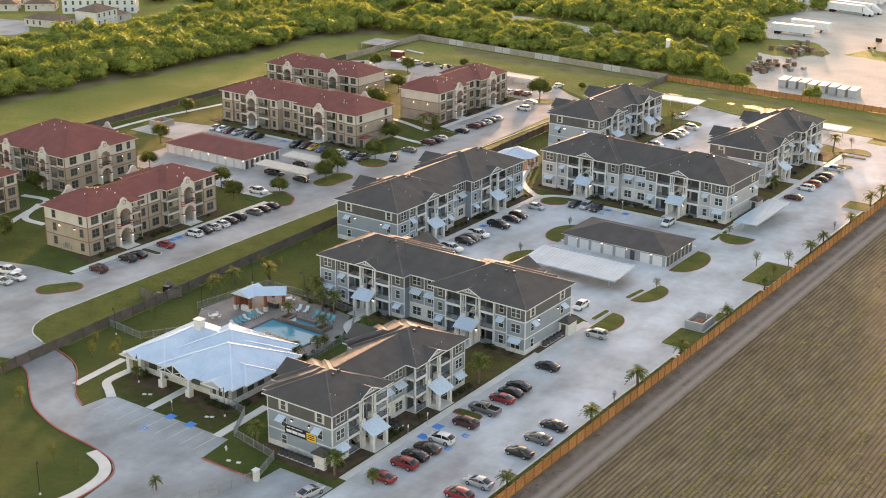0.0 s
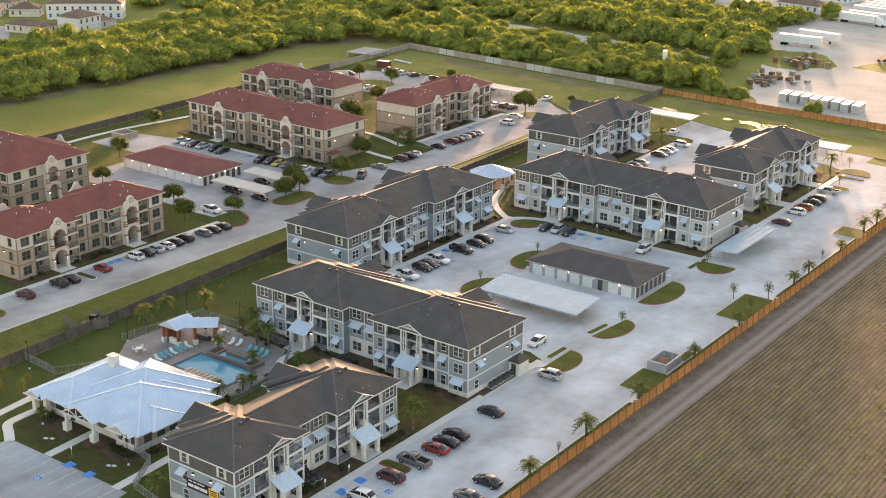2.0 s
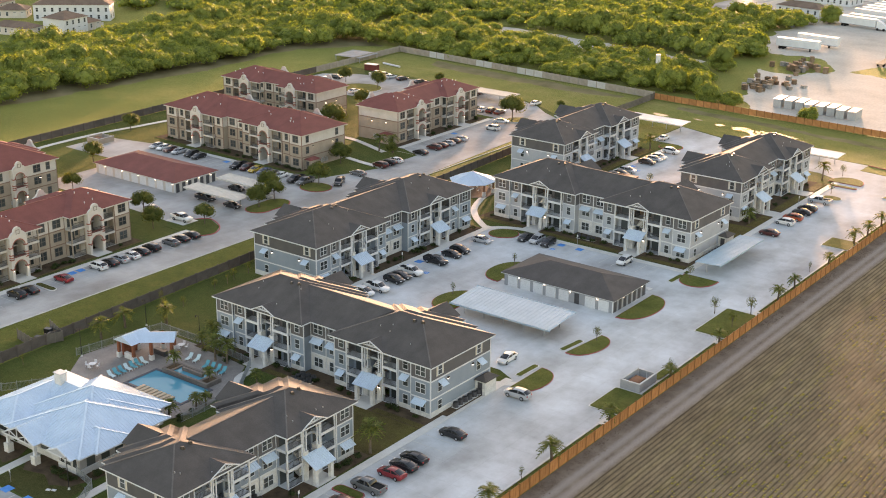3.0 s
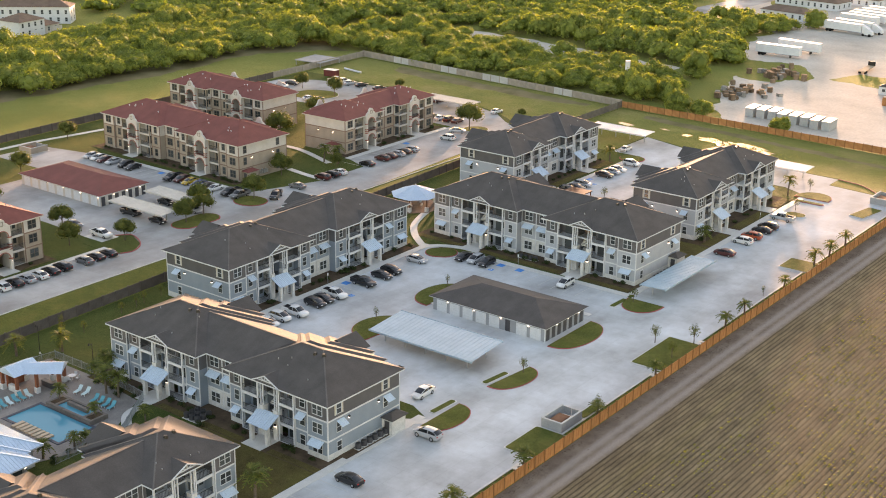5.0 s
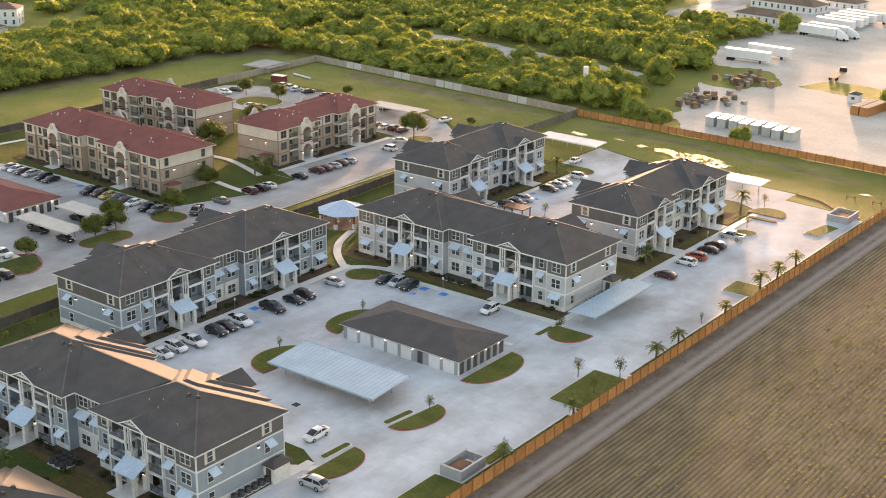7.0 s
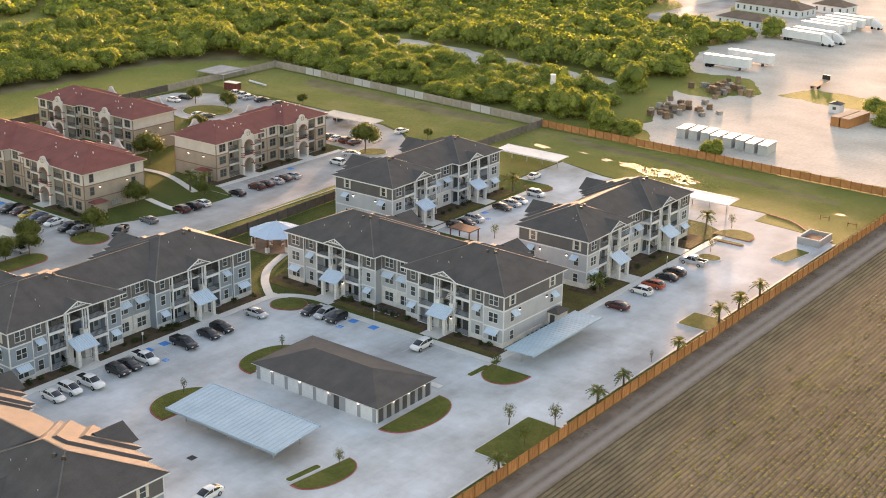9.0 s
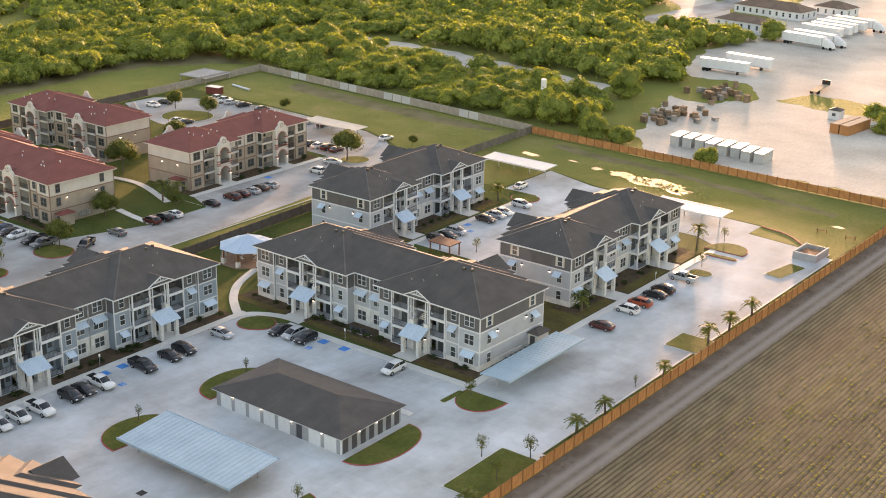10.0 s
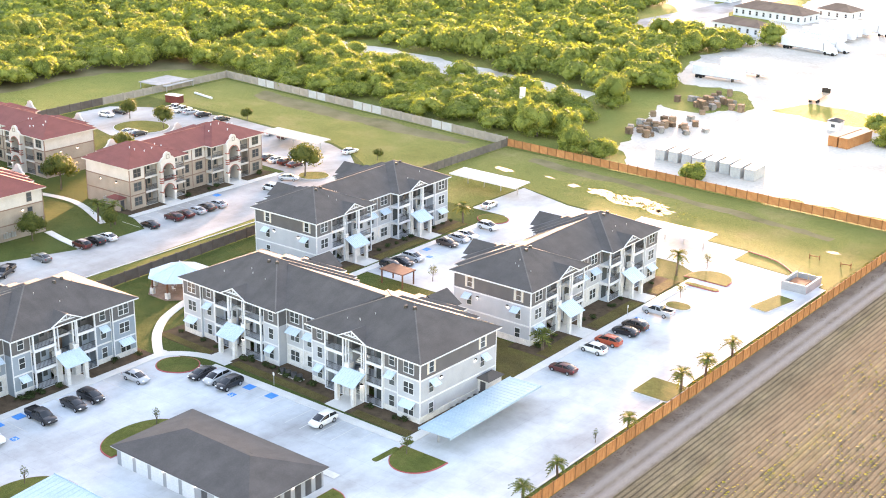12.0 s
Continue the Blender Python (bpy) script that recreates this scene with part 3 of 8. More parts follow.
sheet("pavement_red", [(-194.5, 143), (-194.5, 352), (-192, 356), (-199, 360), (-206, 366), (-216, 370), (-236, 371.8), (-253, 373), (-277, 366.5), (-286, 360), (-286.5, 350), (-274, 344),
                       (-262, 341), (-242, 343), (-232, 347.4), (-207.5, 346), (-206.5, 303), (-199.5, 300), (-199.5, 284), (-206, 266), (-258, 266), (-276, 262), (-276, 249), (-254, 249), (-254, 224.5),
                       (-222, 224.5), (-206, 223.5), (-199.4, 221), (-199.4, 164), (-209.5, 163), (-226, 158), (-226, 147), (-205, 150), (-197.2, 145)], 0.026, STREETC,
      "grey concrete parking lot of the red-roofed complex", "parking lot")
sheet("yard", ragged([(-153, 400), (60, 400), (60, 700), (-230, 700), (-205, 560), (-196, 500), (-178, 478), (-176, 455), (-170, 440), (-164, 420)], 2.0, 4.0, 3.0), 0.02, YARD,
      "pale caliche storage yard", "yard")
sheet("far_road", ragged([(-330, 700), (-300, 700), (-160, 520), (-172, 512)], 3.0, 3.0, 5.0), 0.015, YARD, "pale dirt track between the woods", "dirt track")
sheet("dirt_track", rect(-82.8, 20, -77.0, 900), 0.02, TRACK, "dry dirt farm track along the fence", "dirt track")

# ploughed field: rounded ridges every metre
field = Geo()
xs, hs = [], []
x = -77.0
while x < 330:
    for dx, h in ((0.0, 0.0), (0.22, 0.0), (0.38, 0.012), (0.6, 0.012)):
        xs.append(x + dx)
        hs.append(0.015 + h)
    x += 0.76
ys = [20 + 40 * k for k in range(18)] + [900]
vs = [(a, y, h) for y in ys for a, h in zip(xs, hs)]
n = len(xs)
field.add(vs, [(j * n + i, j * n + i + 1, (j + 1) * n + i + 1, (j + 1) * n + i) for j in range(len(ys) - 1) for i in range(n - 1)])
structure("field", field, SOIL, "brown ploughed field with sprouting rows", "field")


def island(cx, cy, lx, ly, turn=0.0, round_ends="both", mat=ISLAWN, curb=REDCURB, height=0.14):
    """A raised planted island with a curb; its ends are rounded."""
    pts = []
    r = min(lx, ly) / 2
    seg = 8
    corner = {"both": (r, r), "one": (r, 0.4), "none": (0.4, 0.4)}[round_ends]
    for k, (sx, sy) in enumerate(((1, 1), (-1, 1), (-1, -1), (1, -1))):
        q = corner[0] if sx > 0 else corner[1]
        ccx, ccy = sx * (lx / 2 - q), sy * (ly / 2 - q)
        a0 = math.pi / 2 * k
        pts += [(ccx + q * math.cos(a0 + math.pi / 2 * i / seg), ccy + q * math.sin(a0 + math.pi / 2 * i / seg)) for i in range(seg + 1)]
    e = thing("planted_island", "grass parking island with a red-painted curb" if curb is REDCURB else "grass parking island with a concrete curb", "island", "parking islands")
    part("curb", Geo().prism(pts, -0.1, height), curb, e)
    part("grass", Geo().prism([(x * (1 - 0.36 / lx), y * (1 - 0.36 / ly)) for x, y in pts], 0, height + 0.05), mat, e)
    return place(e, cx, cy, 0, turn)


def half_island(x, y, length, bulge, turn, mat=ISLAWN):
    """An island with one straight side through (x, y) and a rounded, red-curbed side bulging along its own +x."""
    n = 20
    def outline(k, d):
        return [(d + (bulge - 2 * d) * math.sin(math.pi * i / n) ** 0.75, -(length / 2 - k) * math.cos(math.pi * i / n)) for i in range(n + 1)]
    e = thing("planted_island", "half-round grass parking island with a red curb", "island", "parking islands")
    part("curb", Geo().prism(outline(0, 0), -0.1, 0.14), REDCURB, e)
    part("grass", Geo().prism(outline(0.2, 0.09), 0, 0.19), mat, e)
    return place(e, x, y, 0, turn)


# islands of the grey complex
half_island(-102.9, 204.6, 10.4, 4.2, 0)
island(-104.2, 207.4, 5.6, 1.3, 88, "none", curb=CURB)
half_island(-102.6, 222.4, 10.4, 3.8, -6)
island(-103.9, 220.6, 5.8, 1.3, 84, "none", curb=CURB)
half_island(-131.2, 244.0, 12.4, 5.4, 180)
half_island(-104.4, 243.2, 14.0, 4.9, 0)
half_island(-129.2, 225.0, 12.0, 6.4, 176)
half_island(-101.2, 264.2, 7.4, 5.6, -90)
island(-105.0, 260.8, 5.0, 1.3, 88, "none", curb=CURB)
half_island(-103.2, 344.4, 8.2, 5.6, 90)
island(-87.4, 246.0, 13.5, 6.0, 90, "none", curb=CURB)
island(-86.9, 206.6, 8.6, 5.6, 90, "none", curb=CURB)
island(-87.5, 300.6, 6.4, 6.0, 90, "none", curb=CURB)
island(-101.2, 331.0, 4.6, 3.4, 0, "both", curb=CURB)
island(-102.4, 341.6, 6.6, 1.5, 0, "both")
island(-89.6, 342.2, 8.6, 3.6, 80, "none", curb=CURB)
island(-152.2, 348.6, 6.6, 5.4, 0, "both")
island(-146.5, 262.2, 6.6, 5.6, 30, "both")
island(-101.6, 160.0, 1.9, 5.0, 90, "one")
# islands of the red complex
island(-199.2, 245.0, 6.0, 12.0, 0, "both")
island(-200.5, 262.5, 8.0, 7.0, 0, "both")
island(-262.2, 351.0, 14.0, 12.0, 20, "both", curb=CURB)
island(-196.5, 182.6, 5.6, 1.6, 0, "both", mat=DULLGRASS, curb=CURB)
island(-86.2, 219.4, 1.8, 4.6, 0, "none", curb=CURB)
island(-195.4, 157.8, 9.0, 5.0, 55, "both")
island(-200.2, 347.6, 7.0, 6.0, 40, "both", curb=CURB)

# grass verge between the curb and the cedar fence, then mulch beds and walks
sheet("verge", rect(-85.2, 90, -83.2, 393), 0.05, ISLAWN, "narrow grass verge along the cedar fence", "lawn")
sheet("verge_curb", rect(-85.5, 90, -85.2, 354), 0.14, CURB, "pale concrete curb beside the verge", "curb")


def sprouts(name, x0, x1, y0, y1, count, seed):
    """Young crop plants in uneven patches along the rows."""
    rng = np.random.default_rng(seed)
    g = Geo()
    made = 0
    while made < count:
        k = int(rng.integers(0, int((x1 - x0) / 0.76)))
        x, y = x0 + 0.76 * k + 0.49 + rng.normal() * 0.07, rng.uniform(y0, y1)
        d = 0.22 + 0.5 * noise.noise((x * 0.03, y * 0.02, 3.0)) + 0.6 * noise.noise((x * 0.5, y * 0.1, 9.0))
        if rng.random() > d + 0.03:
            continue
        made += 1
        s = rng.uniform(0.05, 0.13) * (1.5 if rng.random() < 0.1 else 1.0)
        for j in range(4):
            a = rng.uniform(0, 6.28)
            dx, dy = math.cos(a) * s, math.sin(a) * s
            g.add([(x - dx, y - dy, 0.03), (x + dx, y + dy, 0.03), (x + dx * 0.9 - dy * 1.2, y + dy * 0.9 + dx * 1.2, 0.03 + s * 0.45), (x - dx * 0.9 - dy * 1.2, y - dy * 0.9 + dx * 1.2, 0.03 + s * 0.45)], [(0, 1, 2, 3)])
    return tagged(part(name, g, CROP), "scattered yellow-green young crop plants", "crop", kind="stuff")


CROP = leaf_mat("crop_leaves", (0.2, 0.2, 0.035), (0.42, 0.36, 0.05), (1.3, 1.2, 0.6), 0.4)
sprouts("crop_rows", -69.4, -20, 90, 420, 16000, 5)


# ---- apartment buildings ----
STOREY = 3.0
SLOPE = 0.42


def window_mesh(w, h, mat=WINFR):
    """A sash window with frame, mullions and sill, facing -y, standing proud of the wall at y = 0."""
    g = Geo()
    t = 0.07
    xs = [-w / 2 - t, -w / 2] + ([-0.06, 0.06] if w > 1.3 else []) + [w / 2, w / 2 + t]
    zs = [-0.1, 0.0, h / 2 - 0.03, h / 2 + 0.03, h, h + 0.12]
    open_x = (1, 3) if w > 1.3 else (1,)
    g.frame_grid(xs, zs, {(i, j) for i in open_x for j in (1, 3)}, -0.07, 0.02)
    win = part("window", g, mat)
    part("pane", Geo().box(-w / 2, -0.03, 0, w / 2, 0.0, h), PANE, win)
    return win


def awning_mesh(w, depth=1.05, drop=0.62):
    """A sloped standing-seam metal awning, top edge at the origin."""
    g = Geo().ribbed(-w / 2, w / 2, max(3, int(w / 0.4)), 0.22, 0.06, (0, 0), (-depth, -drop), 0.05)
    return part("awning", g, AWNM)


def wall_lamp_mesh():
    l = part("wall_lamp", Geo().box(-0.16, -0.22, 0, 0.16, 0, 0.24), STEEL)
    part("lens", Geo().box(-0.11, -0.2, -0.05, 0.11, -0.04, 0.0), LAMPGLOW, l, "lit warm white lens")
    return l


stock = new("stock_root")   # masters to copy from; taken out of the scene at the end
WIN1, WIN2 = window_mesh(0.9, 1.5), window_mesh(1.75, 1.5)
WIN3, WIN4 = window_mesh(0.95, 1.6, BRONZEF), window_mesh(1.8, 1.6, BRONZEF)
AWN1, AWN2, AWNT = awning_mesh(1.5), awning_mesh(2.4), awning_mesh(4.2, 2.5, 1.35)
LAMP = wall_lamp_mesh()
MASTERS = [stock, WIN1, WIN2, WIN3, WIN4, AWN1, AWN2, AWNT, LAMP]


def rail_geo(x0, x1, y, z):
    n = max(2, int((x1 - x0) / 0.22))
    xs = [x0 + (x1 - x0) * i / n + d for i in range(n + 1) for d in (-0.015, 0.015)]
    holes = {(2 * i + 1, 1) for i in range(n)}
    return Geo().frame_grid(xs, [z + 0.1, z + 0.15, z + 1.0, z + 1.07], holes, y - 0.025, y + 0.025)


def arch_panel(g, x0, x1, y0, y1, z0, spring, z1, pier):
    """A wall panel with one arched opening between two piers."""
    cx, r = (x0 + x1) / 2, (x1 - x0) / 2 - pier
    g.box(x0, y0, z0, x0 + pier, y1, z1)
    g.box(x1 - pier, y0, z0, x1, y1, z1)
    n = 10
    for i in range(n):
        a, b = math.pi * i / n, math.pi * (i + 1) / n
        g.slab_y([(cx + r * math.cos(b), spring + r * math.sin(b)), (cx + r * math.cos(a), spring + r * math.sin(a)), (cx + r * math.cos(a), z1), (cx + r * math.cos(b), z1)], y0, y1)


def stairs(g, x0, x1, y, z, rise, n=9):
    line = [(y + 0.28 * n, z + rise)] + [p for i in reversed(range(n)) for p in ((y + 0.28 * i, z + rise * (i + 1) / n), (y + 0.28 * i, z + rise * i / n))]
    line += [(y + 0.3, z - 0.02), (y + 0.28 * n, z + rise - 0.3)]
    k = len(line)
    g.add([(x, p, q) for x in (x0, x1) for p, q in line], [tuple(range(k)), tuple(reversed(range(k, 2 * k)))] + [((i + 1) % k, i, k + i, k + (i + 1) % k) for i in range(k)])
    return g


def arch_tower(b, w, m, eave):
    """A cream stair front with two stacked arches, red bands and a curved parapet, facing -y at m."""
    def own(name, g, mat, label=""):
        part(name, g, mat, b, label).matrix_basis = m
    fr = Geo()
    arch_panel(fr, -w / 2, w / 2, -0.9, -0.4, 0, 2.35, 4.2, 0.62)
    arch_panel(fr, -w / 2, w / 2, -0.9, -0.4, 4.2, 6.6, 8.6, 0.62)
    for s in (-1, 1):
        fr.box(s * (w / 2 - 0.15) - 0.15, -0.4, 0, s * (w / 2 - 0.15) + 0.15, 2.25, eave)
    top = [(-w / 2, 8.6), (w / 2, 8.6)]
    top += [(w / 2 * (1 - 0.55 * u), 8.6 + 0.9 * math.sin(u * math.pi / 2)) for u in (0.3, 0.6, 1.0)]
    top += [(w * 0.225 * math.cos(math.pi * i / 8), 9.5 + 0.95 * math.sin(math.pi * i / 8)) for i in range(9)]
    top += [(-px, pz) for px, pz in reversed(top[2:5])]
    fr.slab_y(top, -0.9, -0.4)
    own("arched_front", fr, CREAM, "cream stucco front with two arches and a curved parapet")
    for z in (2.3, 4.2, 5.1, 6.55):
        for s in (-1, 1):
            own("pier_band", Geo().box(s * (w / 2 - 0.3) - 0.36, -0.95, z - 0.12, s * (w / 2 - 0.3) + 0.36, -0.36, z + 0.12), REDTRIM)
    own("storey_band", Geo().box(-w / 2 - 0.05, -0.97, 4.5, w / 2 + 0.05, -0.38, 4.72), REDTRIM)
    r = w / 2 - 0.52
    for z in (2.35, 6.6):
        own("arch_trim", Geo().tube([(r * math.cos(math.pi * i / 10), -0.92, z + r * math.sin(math.pi * i / 10)) for i in range(11)], [0.1] * 11, 5), REDTRIM)
    own("plaque_frame", Geo().frame_grid([-0.42, -0.33, 0.33, 0.42], [9.05, 9.14, 9.8, 9.89], {(1, 1)}, -0.95, -0.88), BRONZEF)
    own("juliet_balcony", Geo().box(-w / 2 + 0.6, -1.15, 4.3, w / 2 - 0.6, -0.3, 4.5), CREAM)
    own("railing", rail_geo(-w / 2 + 0.6, w / 2 - 0.6, -1.1, 4.5), RAILM)
    for s in (-1, 1):
        again(LAMP, b, m @ pose(s * (w / 2 - 0.3), -0.9, 2.0)).scale = (0.6, 0.6, 0.6)


def apartment(style, length, depth, half, label, closet=None, first_wall=None, blank=(), tall=1.0, side_tower=None):
    """A three-storey walk-up with two stair towers. half: bays (kind, width, setback) from one end to the middle; the other half mirrors it. The front faces -y."""
    grey = style == "grey"
    eave = 8.5 if grey else 8.65
    one, two = (WIN1, WIN2) if grey else (WIN3, WIN4)
    b = thing("apartment_building", label, "building", "apartment buildings")
    total = sum(w for _, w, _ in half)
    k = length / 2 / total
    run, x = [], 0.0
    for kind, w, off in half:
        run.append((kind, x, x + w * k, off))
        x += w * k
    run += [(kind, length - x1, length - x0, off) for kind, x0, x1, off in reversed(run)]
    walls = [Bits(), Bits(), Bits()]
    deep = Bits()
    trim, slabs, recess, fascia, roof, base, wing_w = Bits(), Bits(), Bits(), Bits(), Bits(), Bits(), Bits()
    wall_mats = (BLUEGREY if first_wall is None else first_wall, BLUEGREY if first_wall is None else first_wall, DARKSIDE) if grey else (TAN, TAN, CREAM)
    rails, posts = [], []
    sill = (0.85, 0.85, 0.66)

    def put(master, x, y, z, turn=0.0):
        return again(master, b, pose(x, y, z, 0, 0, turn))

    towers = []
    for n, (kind, x0, x1, off) in enumerate(run):
        cx = (x0 + x1) / 2
        for s in range(3):
            z0, z1 = s * STOREY, min((s + 1) * STOREY, eave)
            if kind in ("double", "single", "mid"):
                (base if grey and kind == "mid" and s == 0 else walls[s]).box(x0, off, z0, x1, depth - off * 0.5, z1)
                if kind == "single":
                    put(one, cx, off, z0 + sill[s])
                    if grey and ((s == 1 and n in (1, len(run) - 2)) or (s == 0 and n not in (1, len(run) - 2))):
                        put(AWN1, cx, off, z0 + 2.75)
                else:
                    put(two, cx, off, z0 + sill[s])
                    if grey and ((kind == "double" and s == 0) or (kind == "mid" and s == 1)):
                        put(AWN2, cx, off, z0 + 2.8)
            elif kind == "balcony":
                walls[s].box(x0, off + 1.9, z0, x1, depth, z1)
                recess.box(cx - 1.15, off + 1.86, z0 + 0.12, cx + 0.35, off + 1.9, z0 + 2.2)
                recess.box(cx + 0.6, off + 1.86, z0 + 0.9, cx + 1.3, off + 1.9, z0 + 2.1)
                if s:
                    slabs.box(x0 + 0.01, off + 0.02, z0 - 0.32, x1 - 0.01, off + 1.9, z0 + 0.1)
                else:
                    slabs.box(x0 + 0.01, off + 0.02, 0, x1 - 0.01, off + 1.9, 0.12)
                rails.append(rail_geo(x0 + 0.1, x1 - 0.1, off + 0.12, z0 + 0.08))
            else:
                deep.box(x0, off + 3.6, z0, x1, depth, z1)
                recess.box(cx - 0.2, off + 3.56, z0 + 0.1, cx + 0.8, off + 3.6, z0 + 2.2)
                if s:
                    slabs.box(x0, off + 1.4, z0 - 0.28, x1, off + 5.2, z0 + 0.02)
                rails.append(rail_geo(x0 + 0.45, x1 - 0.45, off + 1.45, z0 + 0.02)) if s else None
        if kind == "balcony":
            for px in (x0 + 0.12, x1 - 0.12):
                posts.append(Geo().box(px - 0.11, off + 0.05, 0, px + 0.11, off + 0.27, eave))
        if kind == "tower":
            towers.append((x0, x1, off))
        # boards at the corners and between the storeys
        if kind in ("double", "single", "mid"):
            for z in (STOREY, 2 * STOREY):
                trim.box(x0 - 0.04, off - 0.05, z - 0.11, x1 + 0.04, off + 0.05, z + 0.11)
            trim.box(x0 - 0.05, off - 0.055, 0.4, x0 + 0.09, off + 0.06, eave)
            trim.box(x1 - 0.09, off - 0.055, 0.4, x1 + 0.05, off + 0.06, eave)
            if grey:
                base.box(x0 - 0.02, off - 0.07, 0, x1 + 0.02, off + 0.05, 0.8)
    # end walls: trim, stone foot, windows, awnings, lamps
    for xe, s, turn in ((0.0, -1, -90), (length, 1, 90)):
        for z in (STOREY, 2 * STOREY):
            trim.box(min(xe, xe + s * 0.05), 0.05, z - 0.11, max(xe, xe + s * 0.05), depth, z + 0.11)
        for y in (0.05, depth - 0.1):
            trim.box(min(xe - s * 0.02, xe + s * 0.06), y - 0.07, 0.4, max(xe - s * 0.02, xe + s * 0.06), y + 0.07, eave)
        if grey:
            base.box(min(xe, xe + s * 0.07), 0.0, 0, max(xe, xe + s * 0.07), depth, 0.95)
        for y in ((2.3, depth - 3.2) if grey else (2.0, depth - 3.0)):
            for f in range(3):
                if s in blank:
                    continue
                put(one, xe, y, f * STOREY + sill[f], turn)
            if grey and s not in blank:
                for d in (-0.72, 0.72):
                    part("shutter", Geo().box(min(xe, xe + s * 0.06), y + d - 0.16, 2 * STOREY + 0.5, max(xe, xe + s * 0.06), y + d + 0.16, 2 * STOREY + 2.15), SHUTTER, b)
            if grey:
                put(AWN1, xe, y + 0.3, STOREY + 2.6, turn)
            put(LAMP, xe, y + (2.0 if y < 5 else -1.6), STOREY + 2.3, turn)
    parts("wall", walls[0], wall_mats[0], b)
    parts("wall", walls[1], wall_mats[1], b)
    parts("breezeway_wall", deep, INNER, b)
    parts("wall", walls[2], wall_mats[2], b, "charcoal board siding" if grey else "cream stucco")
    parts("trim_board", trim, TRIM if grey else BANDT, b)
    if not grey:
        for xe, s in ((0.0, -1), (length, 1)):
            for i in range(5):
                y = depth * 0.42 + 0.55 * i
                part("meter_box", Geo().box(min(xe, xe + s * 0.18), y, 0.6, max(xe, xe + s * 0.18), y + 0.4, 1.5 + 0.25 * (i % 2)), GREYST, b)
    parts("balcony_slab", slabs, TRIM if grey else CREAM, b)
    parts("glazed_door", recess, PANE, b)
    parts("stone_base", base, STONE, b)
    for g in rails:
        part("railing", g, RAILM, b)
    for g in posts:
        part("post", g, TRIM if grey else TAN, b)
    # roofs: a hip over each end block, a lower ridge over the recessed middle, and stepped hips behind each stair
    ov = 0.55
    mid = [r for r in run if r[0] == "mid"]
    m0, m1, moff = mid[0][1], mid[-1][2], mid[0][3]
    z, y0, y1 = eave + 0.12, -ov, depth + ov
    ma, mb, ym, yn = m0 + ov, m1 - ov, moff - ov, y1 - 0.8
    ridges = []
    blocks = [((-ov, ma), towers[0]), ((mb, length + ov), towers[1])] if side_tower is None else [((-ov, length + ov), (length / 2 - 1.5, length / 2 + 1.5, 0))]
    for (x0, x1), (tx0, tx1, off) in blocks:
        ra, rb = roof.hip(x0, y0, x1, y1, z, SLOPE)
        ridges.append((ra, rb))
        cap = Geo().bar(ra, rb, 0.24, 0.05)
        for e, q in (((x0, y0, z), ra), ((x1, y0, z), rb if x1 - x0 > y1 - y0 else ra), ((x0, y1, z), ra if x1 - x0 > y1 - y0 else rb), ((x1, y1, z), rb)):
            cap.bar(e, q, 0.2, 0.05)
        part("ridge_cap", cap, CAPS if grey else REDROOF, b)
        c = (tx0 + tx1) / 2
        for back, hw in ((0.9, 7.9), (1.9, 4.7)):
            wx0, wx1 = max(x0 + 0.8, c - hw), min(x1 - 0.8, c + hw)
            roof.hip(wx0, y0 + 3.6, wx1, y1 + back, z + 0.004, SLOPE)
            fascia.box(wx0 + 0.01, y1 - 0.005, eave - 0.1, wx1 - 0.01, y1 + back - 0.01, eave + 0.12)
            wing_w.box(wx0 + ov, depth - 0.5, 0, wx1 - ov, depth + back, eave - 0.05)
        if grey:
            roof.gable(c - 2.9, depth - 1.0, c + 2.9, depth + 2.9 + ov, z + 0.01, 0.6)
            wing_w.box(c - 2.3, depth + 1.5, 0, c + 2.3, depth + 2.7, eave - 0.02)
        else:
            arch = [(c - 2.0, 8.0), (c + 2.0, 8.0), (c + 2.0, 8.7), (c + 1.4, 8.9), (c + 1.0, 9.3)]
            arch += [(c + 0.8 * math.cos(math.pi * i / 8), 9.45 + 0.8 * math.sin(math.pi * i / 8)) for i in range(9)]
            arch += [(c - 1.0, 9.3), (c - 1.4, 8.9), (c - 2.0, 8.7)]
            part("curved_parapet", Geo().slab_y(arch, depth + 2.25 + ov, depth + 2.7 + ov), CREAM, b)
            part("tower_back", Geo().box(c - 2.2, depth + 1.5, 0, c + 2.2, depth + 2.24 + ov, 7.98), CREAM, b)
    if side_tower is not None:
        arch_tower(b, 3.6, pose(length + 0.35, side_tower, 0, 0, 0, 90), eave)
        roof.add([(length - 5, side_tower - 1.7, eave - 0.1), (length + 0.7, side_tower - 1.7, eave - 0.1), (length + 0.7, side_tower + 1.7, eave - 0.1), (length - 5, side_tower + 1.7, eave - 0.1),
                  (length - 5, side_tower, eave + 0.8), (length + 0.7, side_tower, eave + 0.8)], [(0, 1, 5, 4), (2, 3, 4, 5), (1, 2, 5), (3, 0, 4), (3, 2, 1, 0)])
        for y in (2.6, 6.8, depth - 5.4, depth - 2.4):
            for f in range(3):
                put(two if y < depth - 4 else one, length, y, f * STOREY + sill[f], 90)
    hm = (yn - ym) / 2
    yc, zc = (ym + yn) / 2, z + hm * SLOPE
    ea, eb = ma - hm + 0.3, mb + hm - 0.3
